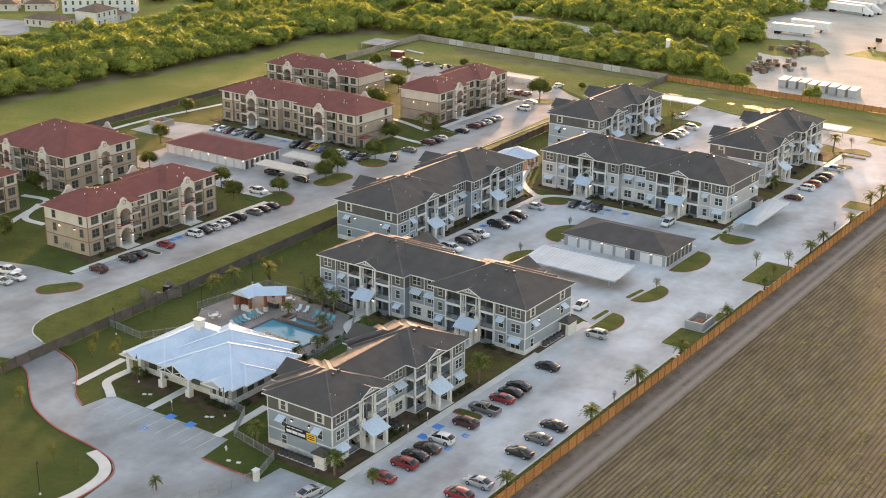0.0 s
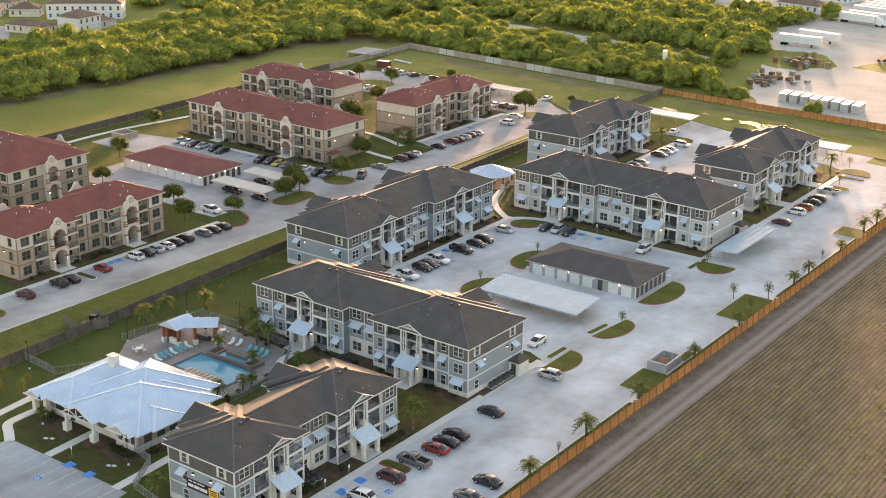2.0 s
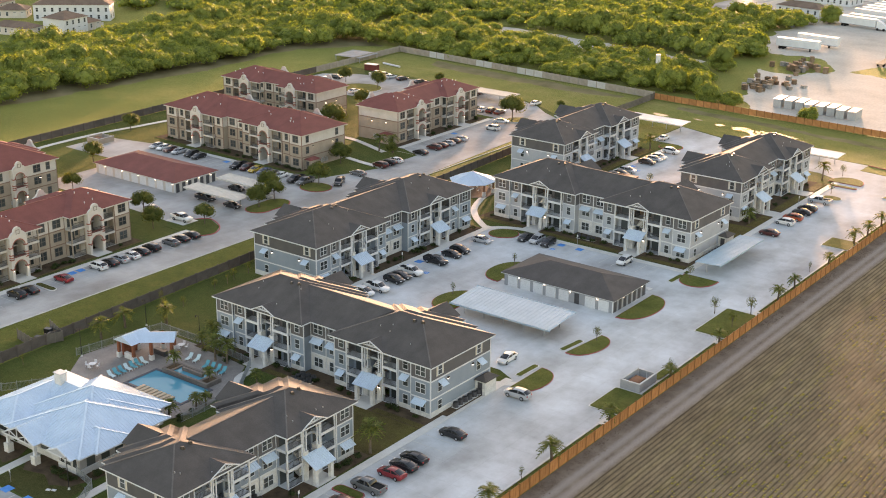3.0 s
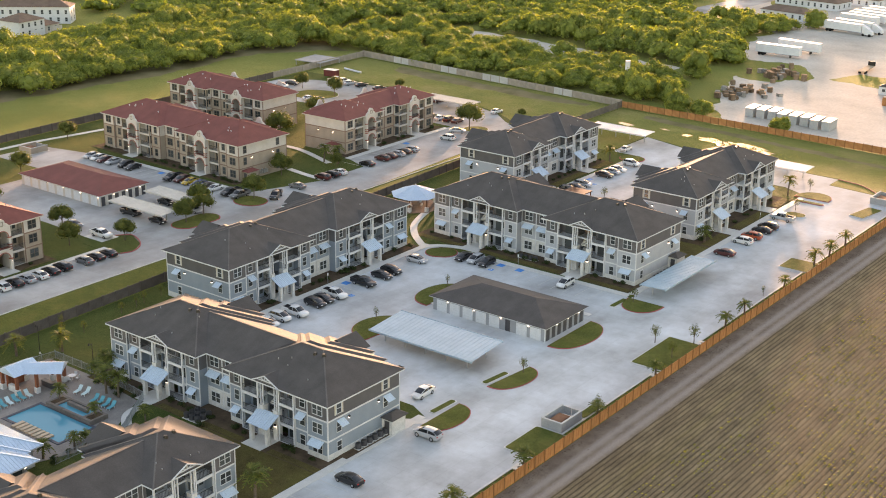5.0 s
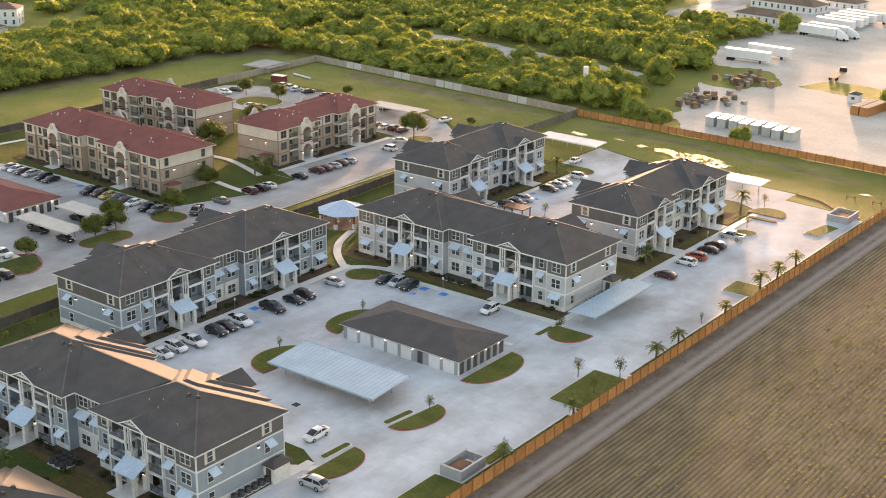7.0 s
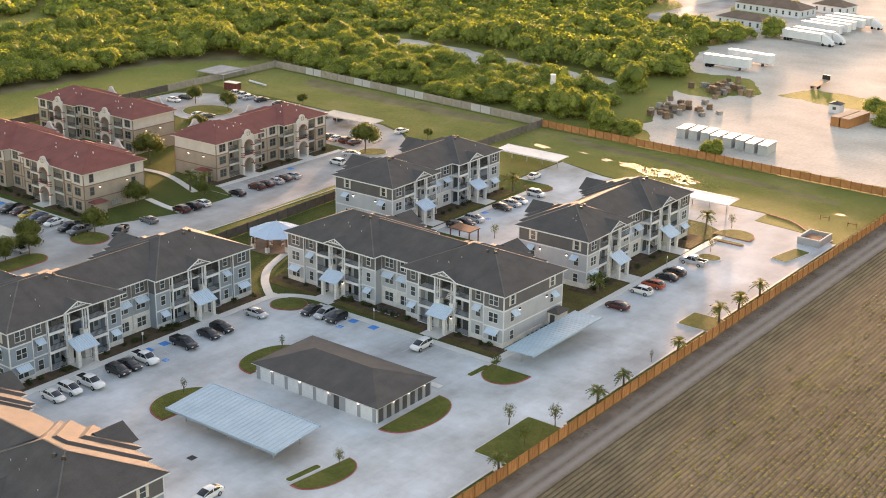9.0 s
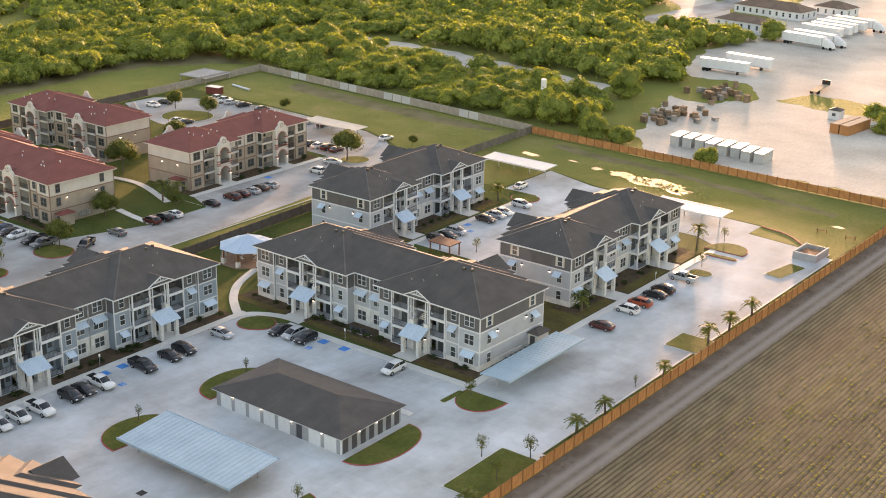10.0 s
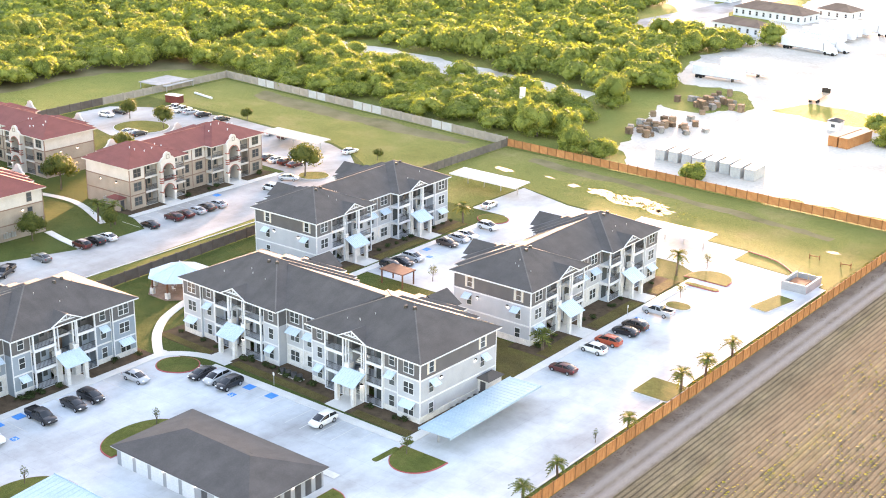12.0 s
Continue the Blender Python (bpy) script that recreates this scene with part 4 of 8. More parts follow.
    if side_tower is None:
        roof.add([(ma - 0.4, ym, z), (mb + 0.4, ym, z), (eb, yc, zc), (ea, yc, zc), (mb + 0.4, yn, z), (ma - 0.4, yn, z)], [(0, 1, 2, 3), (4, 5, 3, 2), (1, 4, 2), (5, 0, 3), (5, 4, 1, 0)])
        part("ridge_cap", Geo().bar((ea, yc, zc), (eb, yc, zc), 0.24, 0.05), CAPS if grey else REDROOF, b)
    for a0, b0, a1, b1 in ((-ov, y0, ma, y1), (mb, y0, length + ov, y1), (ma, ym, mb, yn)):
        fascia.box(a0 + (0.01 if a0 != ma else 0.0), b0 + 0.01, eave - 0.1, a1 - (0.01 if a1 != mb else 0.0), b1 - 0.01, eave + 0.118)
    parts("wall", wing_w, wall_mats[0], b)
    # stair towers
    for x0, x1, off in towers:
        c, w = (x0 + x1) / 2, x1 - x0
        t0 = off - 0.35
        for y, z in ((t0 + 1.2, 0.05), (t0 + 1.6, STOREY), (t0 + 1.6, STOREY * 1.5)):
            part("stair_flight", stairs(Geo(), c - 1.2, c - 0.1, y, z, STOREY * 0.5), WALKC, b)
        if grey:
            for s in (-1, 1):
                ex = c + s * (w / 2 - 0.42)
                col = Geo().box(ex - 0.42, t0, 0, ex + 0.42, t0 + 1.0, 4.6)
                col.box(ex - 0.46, t0 - 0.04, 4.6, ex + 0.46, t0 + 1.04, 4.75)
                pil = Geo()
                for dx in (-0.24, 0.24):
                    pil.box(ex + dx - 0.075, t0 + 0.15, 4.75, ex + dx + 0.075, t0 + 0.33, eave + 0.2)
                part("tower_post", pil, TRIM, b)
                part("stone_pier", col, STONE, b)
            awn = put(AWNT, c, t0 + 0.1, 4.15)
            for s in (-1, 1):
                part("awning_pillar", Geo().soft_box(c + s * 1.55 - 0.3, t0 - 2.1, 0, c + s * 1.55 + 0.3, t0 - 1.5, 2.85, 0.04), STONE, b)
            gw = w / 2 + 0.75
            h = gw * 0.48
            gz = eave + 0.12
            roof.add([(c - gw, t0 - 0.5, gz), (c + gw, t0 - 0.5, gz), (c, t0 - 0.5, gz + h), (c - gw, off + 6.5, gz), (c + gw, off + 6.5, gz), (c, off + 6.5, gz + h),
                      (c - gw + 0.35, t0 - 0.5, gz), (c + gw - 0.35, t0 - 0.5, gz), (c, t0 - 0.5, gz + h - 0.22)],
                     [(0, 2, 5, 3), (2, 1, 4, 5), (0, 6, 8, 2), (2, 8, 7, 1)])
            tr = Geo()
            tr.bar((c - gw, t0 - 0.52, gz - 0.02), (c, t0 - 0.52, gz + h - 0.05), 0.1, 0.16)
            tr.bar((c + gw, t0 - 0.52, gz - 0.02), (c, t0 - 0.52, gz + h - 0.05), 0.1, 0.16)
            tr.bar((c - gw * 0.62, t0 - 0.45, gz + h * 0.34), (c + gw * 0.62, t0 - 0.45, gz + h * 0.34), 0.1, 0.12)
            tr.bar((c, t0 - 0.45, gz + h * 0.34), (c, t0 - 0.45, gz + h - 0.1), 0.08, 0.1)
            for s in (-1, 1):
                tr.bar((c, t0 - 0.45, gz + h * 0.36), (c + s * gw * 0.36, t0 - 0.45, gz + h * 0.62), 0.08, 0.09)
            part("gable_truss", tr, TRIM, b)
            # Charcoal sheet stands in for the shaded opening behind the truss.
            part("gable_panel", Geo().slab_y([(c - gw + 0.5, gz + 0.06), (c + gw - 0.5, gz + 0.06), (c, gz + h - 0.2)], t0 - 0.4, t0 - 0.3), DARKSIDE, b)
            put(LAMP, c + w / 2 - 0.4, t0, 2.4)
        else:
            arch_tower(b, w, pose(c, t0, 0), eave)
            roof.gable(c - w / 2 + 0.1, t0 - 0.4, c + w / 2 - 0.1, off + 6, eave - 0.1, 0.5)
    parts("roof", roof, SHINGLE if grey else REDROOF, b, "charcoal asphalt shingle hip roof" if grey else "red shingle hip roof")
    parts("fascia", fascia, TRIM if grey else CREAM, b)
    # vents near the top of each block, and thin pipes lower down
    rnd = random.Random(int(length * 10) + (7 if grey else 3))
    for p, q in ridges:
        for x, y in ((q[0] - 0.6, q[1] - 1.1), (q[0] + 0.9, q[1] - 0.9)):
            zv = p[2] - max(q[1] - y, x - q[0]) * SLOPE
            if grey:
                part("roof_vent", Geo().cyl(x, y, zv - 0.1, zv + 0.28, 0.34, 12, 0.22), STEEL, b)
        for s in range(4 if grey else 6):
            x, dy = p[0] - 4 + (q[0] - p[0] + 8) * rnd.random(), rnd.uniform(1.5, 6) if grey else rnd.uniform(0.4, 4.5)
            zv = p[2] - max(dy, p[0] - x, x - q[0]) * SLOPE
            g = Geo().cyl(x, p[1] - dy, zv - 0.15, zv + (0.22 if grey else 0.36), 0.06, 8)
            if not grey:
                g.box(x - 0.06, p[1] - dy - 0.18, zv + 0.26, x + 0.06, p[1] - dy + 0.08, zv + 0.38)
            part("vent_pipe", g, GREYST if grey else TRIM, b)
    if closet:
        xe, y, s, hw = closet
        cl = Geo().box(min(xe, xe + s * 1.9), y - hw, 0, max(xe, xe + s * 1.9), y + hw, 2.5)
        part("utility_closet", cl, STONE if grey else TAN, b)
        hp = Geo()
        hp.hip(min(xe - s * 0.2, xe + s * 2.3), y - hw - 0.4, max(xe - s * 0.2, xe + s * 2.3), y + hw + 0.4, 2.5, 0.5)
        part("closet_roof", hp, SHINGLE if grey else REDROOF, b)
        part("closet_door", Geo().box(min(xe + s * 0.5, xe + s * 1.4), y - hw - 0.04, 0.05, max(xe + s * 0.5, xe + s * 1.4), y - hw, 2.1), DARKDOOR, b)
    b.scale = (1, 1, tall)
    return b


BANDT = surf("brown_band_paint", (0.2, 0.13, 0.095), (0.26, 0.17, 0.13), 0.6, 9.0, 0.75)
LONG = [("double", 3.9, 0.0), ("single", 2.8, 0.45), ("balcony", 3.2, 0.1), ("tower", 3.7, 0.3), ("balcony", 3.6, -0.25), ("single", 3.0, 0.45), ("mid", 3.4, 2.1)]
SHORT = [("double", 3.7, 0.0), ("balcony", 3.3, 0.1), ("tower", 3.7, 0.3), ("balcony", 3.3, 0.1), ("mid", 3.6, 2.1)]
GREYLAB = "three-storey apartment block, grey siding, charcoal roof,"
REDLAB = "three-storey tan stucco apartment block, red roof,"

bB = place(apartment("grey", 45.8, 15.4, LONG, GREYLAB + " beside the pool", closet=(45.8, 12.9, 1, 1.5)), -152.0, 184.4, 0, -0.5)
bC = place(apartment("grey", 48.4, 16.6, LONG, GREYLAB + " behind the garages", closet=(48.4, 14.0, 1, 1.5), first_wall=LIGHTGREY, tall=1.05), -155.5, 271.6, 0, -1.6)
bF = place(apartment("grey", 49.0, 16.1, LONG, GREYLAB + " near the street wall", tall=1.02), -154.9, 212.5, 0, 90)
bA = place(apartment("grey", 33.5, 12.4, SHORT, GREYLAB + " with end-wall banner", closet=(0.0, 1.05, -1, 1.0), tall=0.96), -108.2, 135.1, 0, 90)
bD = place(apartment("grey", 39.2, 14.8, SHORT, GREYLAB + " beside the lit lot", first_wall=LIGHTGREY, tall=1.06), -110.7, 301.3, 0, 90.5)
bE = place(apartment("grey", 37.9, 15.0, SHORT, GREYLAB + " at the far lawn", first_wall=LIGHTGREY, tall=1.06), -157.9, 304.0, 0, 91)
r3 = place(apartment("red", 50.2, 15.6, LONG, REDLAB + " behind the red garage", closet=(50.2, 2.6, 1, 1.5)), -263.4, 272.9, 0, -1.6)
r1 = place(apartment("red", 37.4, 13.2, SHORT, REDLAB + " beside the street"), -204.5, 173.2, 0, 91)
r5 = place(apartment("red", 37.2, 13.4, SHORT, REDLAB + " near the far lot", closet=(0.0, 3.0, -1, 1.5), blank=(-1,)), -210.3, 305.6, 0, 91.5)
place(apartment("red", 36.5, 13.0, SHORT, REDLAB + " beside the open field", blank=(1,)), -278.4, 308.4)
r2 = place(apartment("red", 27.0, 22.2, SHORT, REDLAB + " behind the nearer red roof", blank=(1,), side_tower=11.4), -269.9, 199.2)
r0 = place(apartment("red", 34.0, 13.5, SHORT, REDLAB + " at the lawn's far side"), -242.0, 151.0, 0, 90)


# ---- trees, palms, shrubs ----
def leaf_mesh(name, crowns, per, size, mat, parent=None, seed=1, core=True):
    """Many small leaf tufts over uneven, lobed crowns (x, y, z of the centre, radius, half-height), with a dark heart of crossed leaves."""
    rng = np.random.default_rng(seed)
    cr = np.array(crowns, float)
    k = len(cr)
    lobes = 16
    ld = rng.normal(size=(k, lobes, 3))
    ld /= np.linalg.norm(ld, axis=2, keepdims=True)
    ld[:, :, 2] = np.abs(ld[:, :, 2]) * 0.9 - 0.15
    lr = rng.uniform(0.3, 0.46, (k, lobes))
    ci = np.repeat(np.arange(k), per)
    li = rng.integers(0, lobes, k * per)
    d = rng.normal(size=(k * per, 3))
    d /= np.linalg.norm(d, axis=1, keepdims=True)
    rad = lr[ci, li] * rng.uniform(0.72, 1.06, k * per) ** 0.6
    p = ld[ci, li] * 0.58 + d * rad[:, None]
    scale = np.stack([cr[ci, 3], cr[ci, 3], cr[ci, 4]], 1)
    p = cr[ci, :3] + p * scale
    nrm = d * 0.55 + ld[ci, li] * 0.45 + rng.normal(size=d.shape) * 0.34 + np.array([0, 0, 0.3])
    nrm /= np.linalg.norm(nrm, axis=1, keepdims=True)
    a = np.cross(nrm, rng.normal(size=d.shape))
    a /= np.linalg.norm(a, axis=1, keepdims=True)
    b = np.cross(nrm, a)
    s = size * rng.uniform(0.55, 1.35, k * per)
    a, b = a * s[:, None], b * (s * rng.uniform(0.5, 0.95, k * per))[:, None]
    lift = nrm * (s * 0.3)[:, None]
    v = np.stack([p - a * 0.5, p - b * 0.5 + lift, p + a * 0.5, p + b * 0.5 + lift], 1).reshape(-1, 3)
    nq = k * per
    loops = np.arange(nq * 4, dtype=np.int32)
    if core:
        # an uneven leafy heart inside each lobe
        u = np.array([(0, 0, 1), (1, 0, 0), (0, 1, 0), (-1, 0, 0), (0, -1, 0), (0, 0, -1), (0.7, 0.7, 0), (-0.7, 0.7, 0), (-0.7, -0.7, 0), (0.7, -0.7, 0),
                      (0.7, 0, 0.7), (0, 0.7, 0.7), (-0.7, 0, 0.7), (0, -0.7, 0.7), (0.7, 0, -0.7), (0, 0.7, -0.7), (-0.7, 0, -0.7), (0, -0.7, -0.7)])
        q = []
        for a0, b0, c0 in ((0, 1, 2), (0, 2, 3), (0, 3, 4), (0, 4, 1), (5, 2, 1), (5, 3, 2), (5, 4, 3), (5, 1, 4)):
            mid = {}
            for i, j in ((a0, b0), (b0, c0), (c0, a0)):
                w = u[i] + u[j]
                mid[i, j] = int(np.argmax(u[6:] @ w)) + 6
            x1, x2, x3 = mid[a0, b0], mid[b0, c0], mid[c0, a0]
            q += [(a0, x1, x2, x3), (x1, b0, x2, x2)[:3] + (x2,), (x3, x2, c0, c0)[:3] + (c0,)]
        tri = [t for f in q for t in ((f[0], f[1], f[2]), (f[0], f[2], f[3])) if len(set(t)) == 3]
        ku = k * lobes
        cen = ld.reshape(-1, 3) * 0.55
        rr = (lr.reshape(-1) * 0.76)[:, None, None] * rng.uniform(0.78, 1.12, (ku, len(u), 1))
        co = cen[:, None, :] + u[None] * rr
        own = np.repeat(np.arange(k), lobes)
        co = cr[own, None, :3] + co * np.stack([cr[own, 3], cr[own, 3], cr[own, 4]], 1)[:, None, :]
        heart = (np.array(tri, np.int32).ravel()[None] + (np.arange(ku, dtype=np.int32) * len(u))[:, None]).ravel() + nq * 4
        v = np.concatenate([v, co.reshape(-1, 3)])
        loops = np.concatenate([loops, heart.astype(np.int32)])
    nt3 = (len(loops) - nq * 4) // 3
    me = bpy.data.meshes.new(name)
    me.vertices.add(len(v))
    me.vertices.foreach_set("co", v.astype(np.float32).ravel())
    me.loops.add(len(loops))
    me.loops.foreach_set("vertex_index", loops)
    me.polygons.add(nq + nt3)
    me.polygons.foreach_set("loop_start", np.concatenate([np.arange(0, nq * 4, 4), nq * 4 + np.arange(nt3) * 3]).astype(np.int32))
    me.polygons.foreach_set("loop_total", np.concatenate([np.full(nq, 4), np.full(nt3, 3)]).astype(np.int32))
    me.update(calc_edges=True)
    me.materials.append(mat)
    ob = new(name, me)
    if parent:
        ob.parent = parent
    return ob


def broad_tree(h, r, seed, label, leaves=TREELEAF, per=900, size=0.34):
    t = thing("tree", label, "tree", "planted trees")
    rnd = random.Random(seed)
    g = Geo()
    top = h * 0.34
    g.tube([(0, 0, -0.1), (0.03, 0.02, top * 0.5), (rnd.uniform(-0.1, 0.1), rnd.uniform(-0.1, 0.1), top), (0, 0, h * 0.7)], [0.05 * h * 0.5, 0.035 * h * 0.5, 0.03 * h * 0.5, 0.01 * h * 0.5], 7)
    for i in range(5):
        a = 6.2832 * i / 5 + rnd.random()
        g.tube([(0, 0, top * rnd.uniform(0.8, 1.1)), (r * 0.35 * math.cos(a), r * 0.35 * math.sin(a), h * 0.6), (r * 0.65 * math.cos(a), r * 0.65 * math.sin(a), h * 0.75)], [0.022 * h * 0.5, 0.014 * h * 0.5, 0.005 * h * 0.5], 5)
    part("trunk", g, BARK, t)
    leaf_mesh("crown", [(0, 0, h * 0.54, r * 1.15, h * 0.46)], per, size, leaves, t, seed, per > 800)
    return t


def palm_tree(h, seed, label, fl=1.5, count=18):
    t = thing("palm_tree", label, "palm", "palm trees")
    rnd = random.Random(seed)
    lean = rnd.uniform(-0.15, 0.15)
    part("trunk", Geo().tube([(0, 0, -0.1), (lean * 0.3, 0, h * 0.4), (lean, 0.05, h * 0.8), (lean, 0.05, h)], [0.2, 0.17, 0.16, 0.2], 9), BARK, t)
    g = Geo()
    for i in range(count):
        a, up = 6.2832 * i / count + rnd.uniform(-0.2, 0.2), rnd.uniform(-0.35, 1.25)
        d = Vector((math.cos(a) * math.cos(up), math.sin(a) * math.cos(up), math.sin(up)))
        side = Vector((-math.sin(a), math.cos(a), 0))
        L = fl * rnd.uniform(0.8, 1.15)
        p = Vector((lean, 0.05, h))
        for j in range(7):
            u0, u1 = j / 7, (j + 1) / 7
            droop = Vector((0, 0, -0.55 * L))
            q0, q1 = p + d * L * u0 + droop * u0 ** 2.2, p + d * L * u1 + droop * u1 ** 2.2
            w = 0.34 * fl * math.sin(math.pi * min(0.95, 0.25 + 0.7 * u1)) * (0.45 + 0.7 * (j > 1))
            for s in (-1, 1):
                tip = q1 + side * s * w + d * 0.12 * fl + Vector((0, 0, -0.1 * w))
                g.add([q0, q1, tip, q0 + (tip - q0) * 0.55], [(0, 1, 2, 3)])
    part("fronds", g, PALMLEAF, t)
    return t


def shrub(r, seed, label="low dark green shrub in a mulch bed"):
    s = leaf_mesh("shrub", [(0, 0, r * 0.55, r, r * 0.75)], 220, 0.2 * r + 0.05, SHRUBLEAF, None, seed, False)
    return tagged(s, label, "shrub", "shrubs")


def scatter(poly, step, seed, r0, r1, h0, h1):
    """Crowns on a jittered grid inside a polygon."""
    rnd = random.Random(seed)
    xs, ys = [p[0] for p in poly], [p[1] for p in poly]
    out = []
    y = min(ys)
    while y < max(ys):
        x = min(xs)
        while x < max(xs):
            px, py = x + rnd.uniform(-0.48, 0.48) * step, y + rnd.uniform(-0.48, 0.48) * step
            inside = False
            for i in range(len(poly)):
                (ax, ay), (bx, by) = poly[i - 1], poly[i]
                if (ay > py) != (by > py) and px < (bx - ax) * (py - ay) / (by - ay) + ax:
                    inside = not inside
            if inside and rnd.random() < 0.93:
                h = rnd.uniform(h0, h1) * (0.75 + 0.5 * noise.noise((px * 0.03, py * 0.03, seed)))
                r = rnd.uniform(r0, r1)
                out.append((px, py, h * 0.4, r, h * 0.62))
            x += step
        y += step
    return out


def woods(name, poly, step, seed, r0, r1, h0, h1, per, size, label):
    cr = scatter(poly, step, seed, r0, r1, h0, h1)
    return tagged(leaf_mesh(name, cr, per, size, WOODLEAF, None, seed), label, "woodland", kind="stuff")


woods("woodland_west", [(-329, 205), (-331, 250), (-327, 290), (-322, 335), (-326, 385), (-312, 408), (-330, 430), (-392, 420), (-388, 345), (-398, 300), (-392, 200)], 6.4, 3, 4.4, 6.4, 7.5, 11.5, 780, 0.6,
      "dense sunlit mesquite woodland beyond the open field")
woods("woodland_north", [(-318, 409), (-292, 410), (-250, 406.6), (-196, 402.6), (-186, 402), (-176, 418), (-188, 443), (-222, 446), (-262, 455), (-320, 458)], 6.0, 5, 3.8, 5.6, 5.5, 9.5, 1100, 0.48,
      "band of green scrub woodland behind the boundary wall")
woods("woodland_far", [(-430, 425), (-396, 425), (-332, 436), (-334, 458), (-330, 472), (-262, 472), (-235, 466.5), (-204, 462), (-182, 474), (-192, 492), (-206, 520), (-212, 556), (-244, 550), (-262, 600), (-270, 640), (-430, 640)], 6.9, 7, 4.6, 6.4, 6.0, 10.5, 340, 0.95,
      "hazy green scrub woodland beyond the dirt track")
woods("woodland_behind_houses", [(-640, 420), (-440, 400), (-392, 420), (-430, 460), (-430, 720), (-640, 720)], 11.0, 9, 6.5, 9.0, 7.0, 11.0, 80, 2.0, "distant woodland behind the houses")
woods("woodland_horizon", [(-900, 740), (100, 740), (300, 1200), (-1200, 1200)], 36.0, 11, 15.0, 21.0, 8.0, 13.0, 20, 7.0, "distant low woodland on the plain")
woods("woodland_east", [(-215, 520), (-196, 540), (-200, 566), (-222, 566), (-232, 545)], 6.5, 13, 4.0, 5.6, 6.0, 9.5, 650, 0.6, "scrub trees beside the storage yard")

# single trees along the far fence and in the yard
for n, (x, y, r, h) in enumerate([(-191, 414, 4.6, 9.5), (-183, 409, 5.2, 10.5), (-176, 412, 4.8, 9.5), (-168.4, 402.6, 4.6, 7.2), (-161.4, 404.2, 4.2, 5.4), (-135.5, 400.5, 3.4, 5.2), (-199, 430, 4.5, 8.5),
                                  (-185.6, 449.0, 6.0, 10.5), (-121, 472, 4.2, 5.5), (-114, 470, 4.6, 5.8), (-196, 476, 4.0, 6.5), (-207.4, 535, 5.0, 8.5), (-201.6, 551, 4.4, 7.0), (-193, 564, 6.0, 9.0), (-187.4, 480, 5.0, 6.4), (-221, 515, 5.0, 8.5), (-113, 458, 4.6, 6.4)]):
    bush = h < 6
    t = thing("bush" if bush else "tree", "broad low bush glowing in low sun" if bush else "round bushy mesquite tree glowing in low sun", "bush" if bush else "tree", "low bushes" if bush else "mesquite trees")
    part("stem" if bush else "trunk", Geo().tube([(0, 0, -0.1), (0.2, 0.1, h * 0.3), (0.1, 0.3, h * 0.6)], [0.3, 0.24, 0.1], 7), BARK, t)
    leaf_mesh("crown", [(0, 0, h * (0.28 if bush else 0.36), r, h * 0.64), (0, 0, h * 0.16, r * 0.92, h * 0.3)], 1700, 0.4, WOODLEAF, t, 40 + n)
    place(t, x, y)

PALM = [palm_tree(2.6, 1, "young fan palm on a grass verge", 1.7, 24), palm_tree(3.6, 2, "fan palm with a ringed trunk", 1.9, 26)]
YOUNG = [broad_tree(3.6, 0.8, 3, "thin young tree with sparse leaves", per=300, size=0.16), broad_tree(2.6, 0.5, 4, "small sapling on a grass island", per=150, size=0.13)]
OAK = broad_tree(5.6, 2.4, 5, "leafy shade tree in a planted bed", per=2600, size=0.24)
SHRUB = [shrub(0.55, 6), shrub(0.8, 7)]
MASTERS += PALM + YOUNG + [OAK] + SHRUB

spin = random.Random(8)


def plant(master, spots, s0=0.85, s1=1.2):
    for x, y in spots:
        f = spin.uniform(s0, s1)
        c = copy_thing(master, pose(x, y, 0, 0, 0, spin.uniform(0, 360)))
        c.scale = (f, f, f * spin.uniform(0.92, 1.08))


plant(PALM[0], [(-84.3, 144.2), (-84.3, 168.2), (-84.3, 183.5), (-84.2, 199.4), (-84.2, 218.8), (-84.4, 237), (-84.5, 262), (-84.5, 269.5), (-84.5, 286.5), (-85.2, 302.5), (-84.8, 309.2), (-84.9, 318),
                (-108.4, 301.4), (-169, 173.2), (-169.5, 178.9), (-165.2, 184.6), (-137.4, 160.2)])
plant(PALM[0], [(-136.2, 164.6), (-136.0, 166.4)], 0.7, 0.85)
plant(PALM[1], [(-108.7, 344), (-155.3, 342.8)])
plant(PALM[1], [(-209.6, 296.9), (-205.9, 298.0)], 1.05, 1.25)
plant(YOUNG[0], [(-91.1, 249), (-85.8, 245), (-85.6, 252.4), (-106.1, 350.6), (-102.7, 334.4), (-101.5, 224.9), (-103.0, 262.6), (-165.3, 140.2), (-161.7, 141.8), (-160.5, 121.5), (-171.8, 127), (-139.6, 313.7)])
plant(YOUNG[1], [(-85.2, 177.2), (-85.3, 220.8), (-86.1, 280.9), (-133.9, 247.6), (-133.9, 227), (-173.4, 148.4), (-170.3, 158.3), (-136.2, 112.3), (-173.3, 190.6), (-171, 205), (-172, 228)])
plant(OAK, [(-258.4, 243.8), (-251.3, 196.7), (-242.2, 224.8), (-276.0, 270.8), (-207.2, 218.4), (-216.5, 223.8), (-226, 168), (-200, 243), (-200.9, 248.8), (-201.4, 264.5), (-205.9, 252.4), (-201.0, 227.4)], 0.9, 1.15)
plant(OAK, [(-232.8, 305.4)], 1.45, 1.5)
plant(OAK, [(-271.4, 354.9), (-257.2, 353.8)], 0.95, 1.1)
plant(OAK, [(-243.2, 330), (-209.8, 282.0)], 1.0, 1.25)
plant(OAK, [(-201.3, 346.1)], 1.5, 1.6)
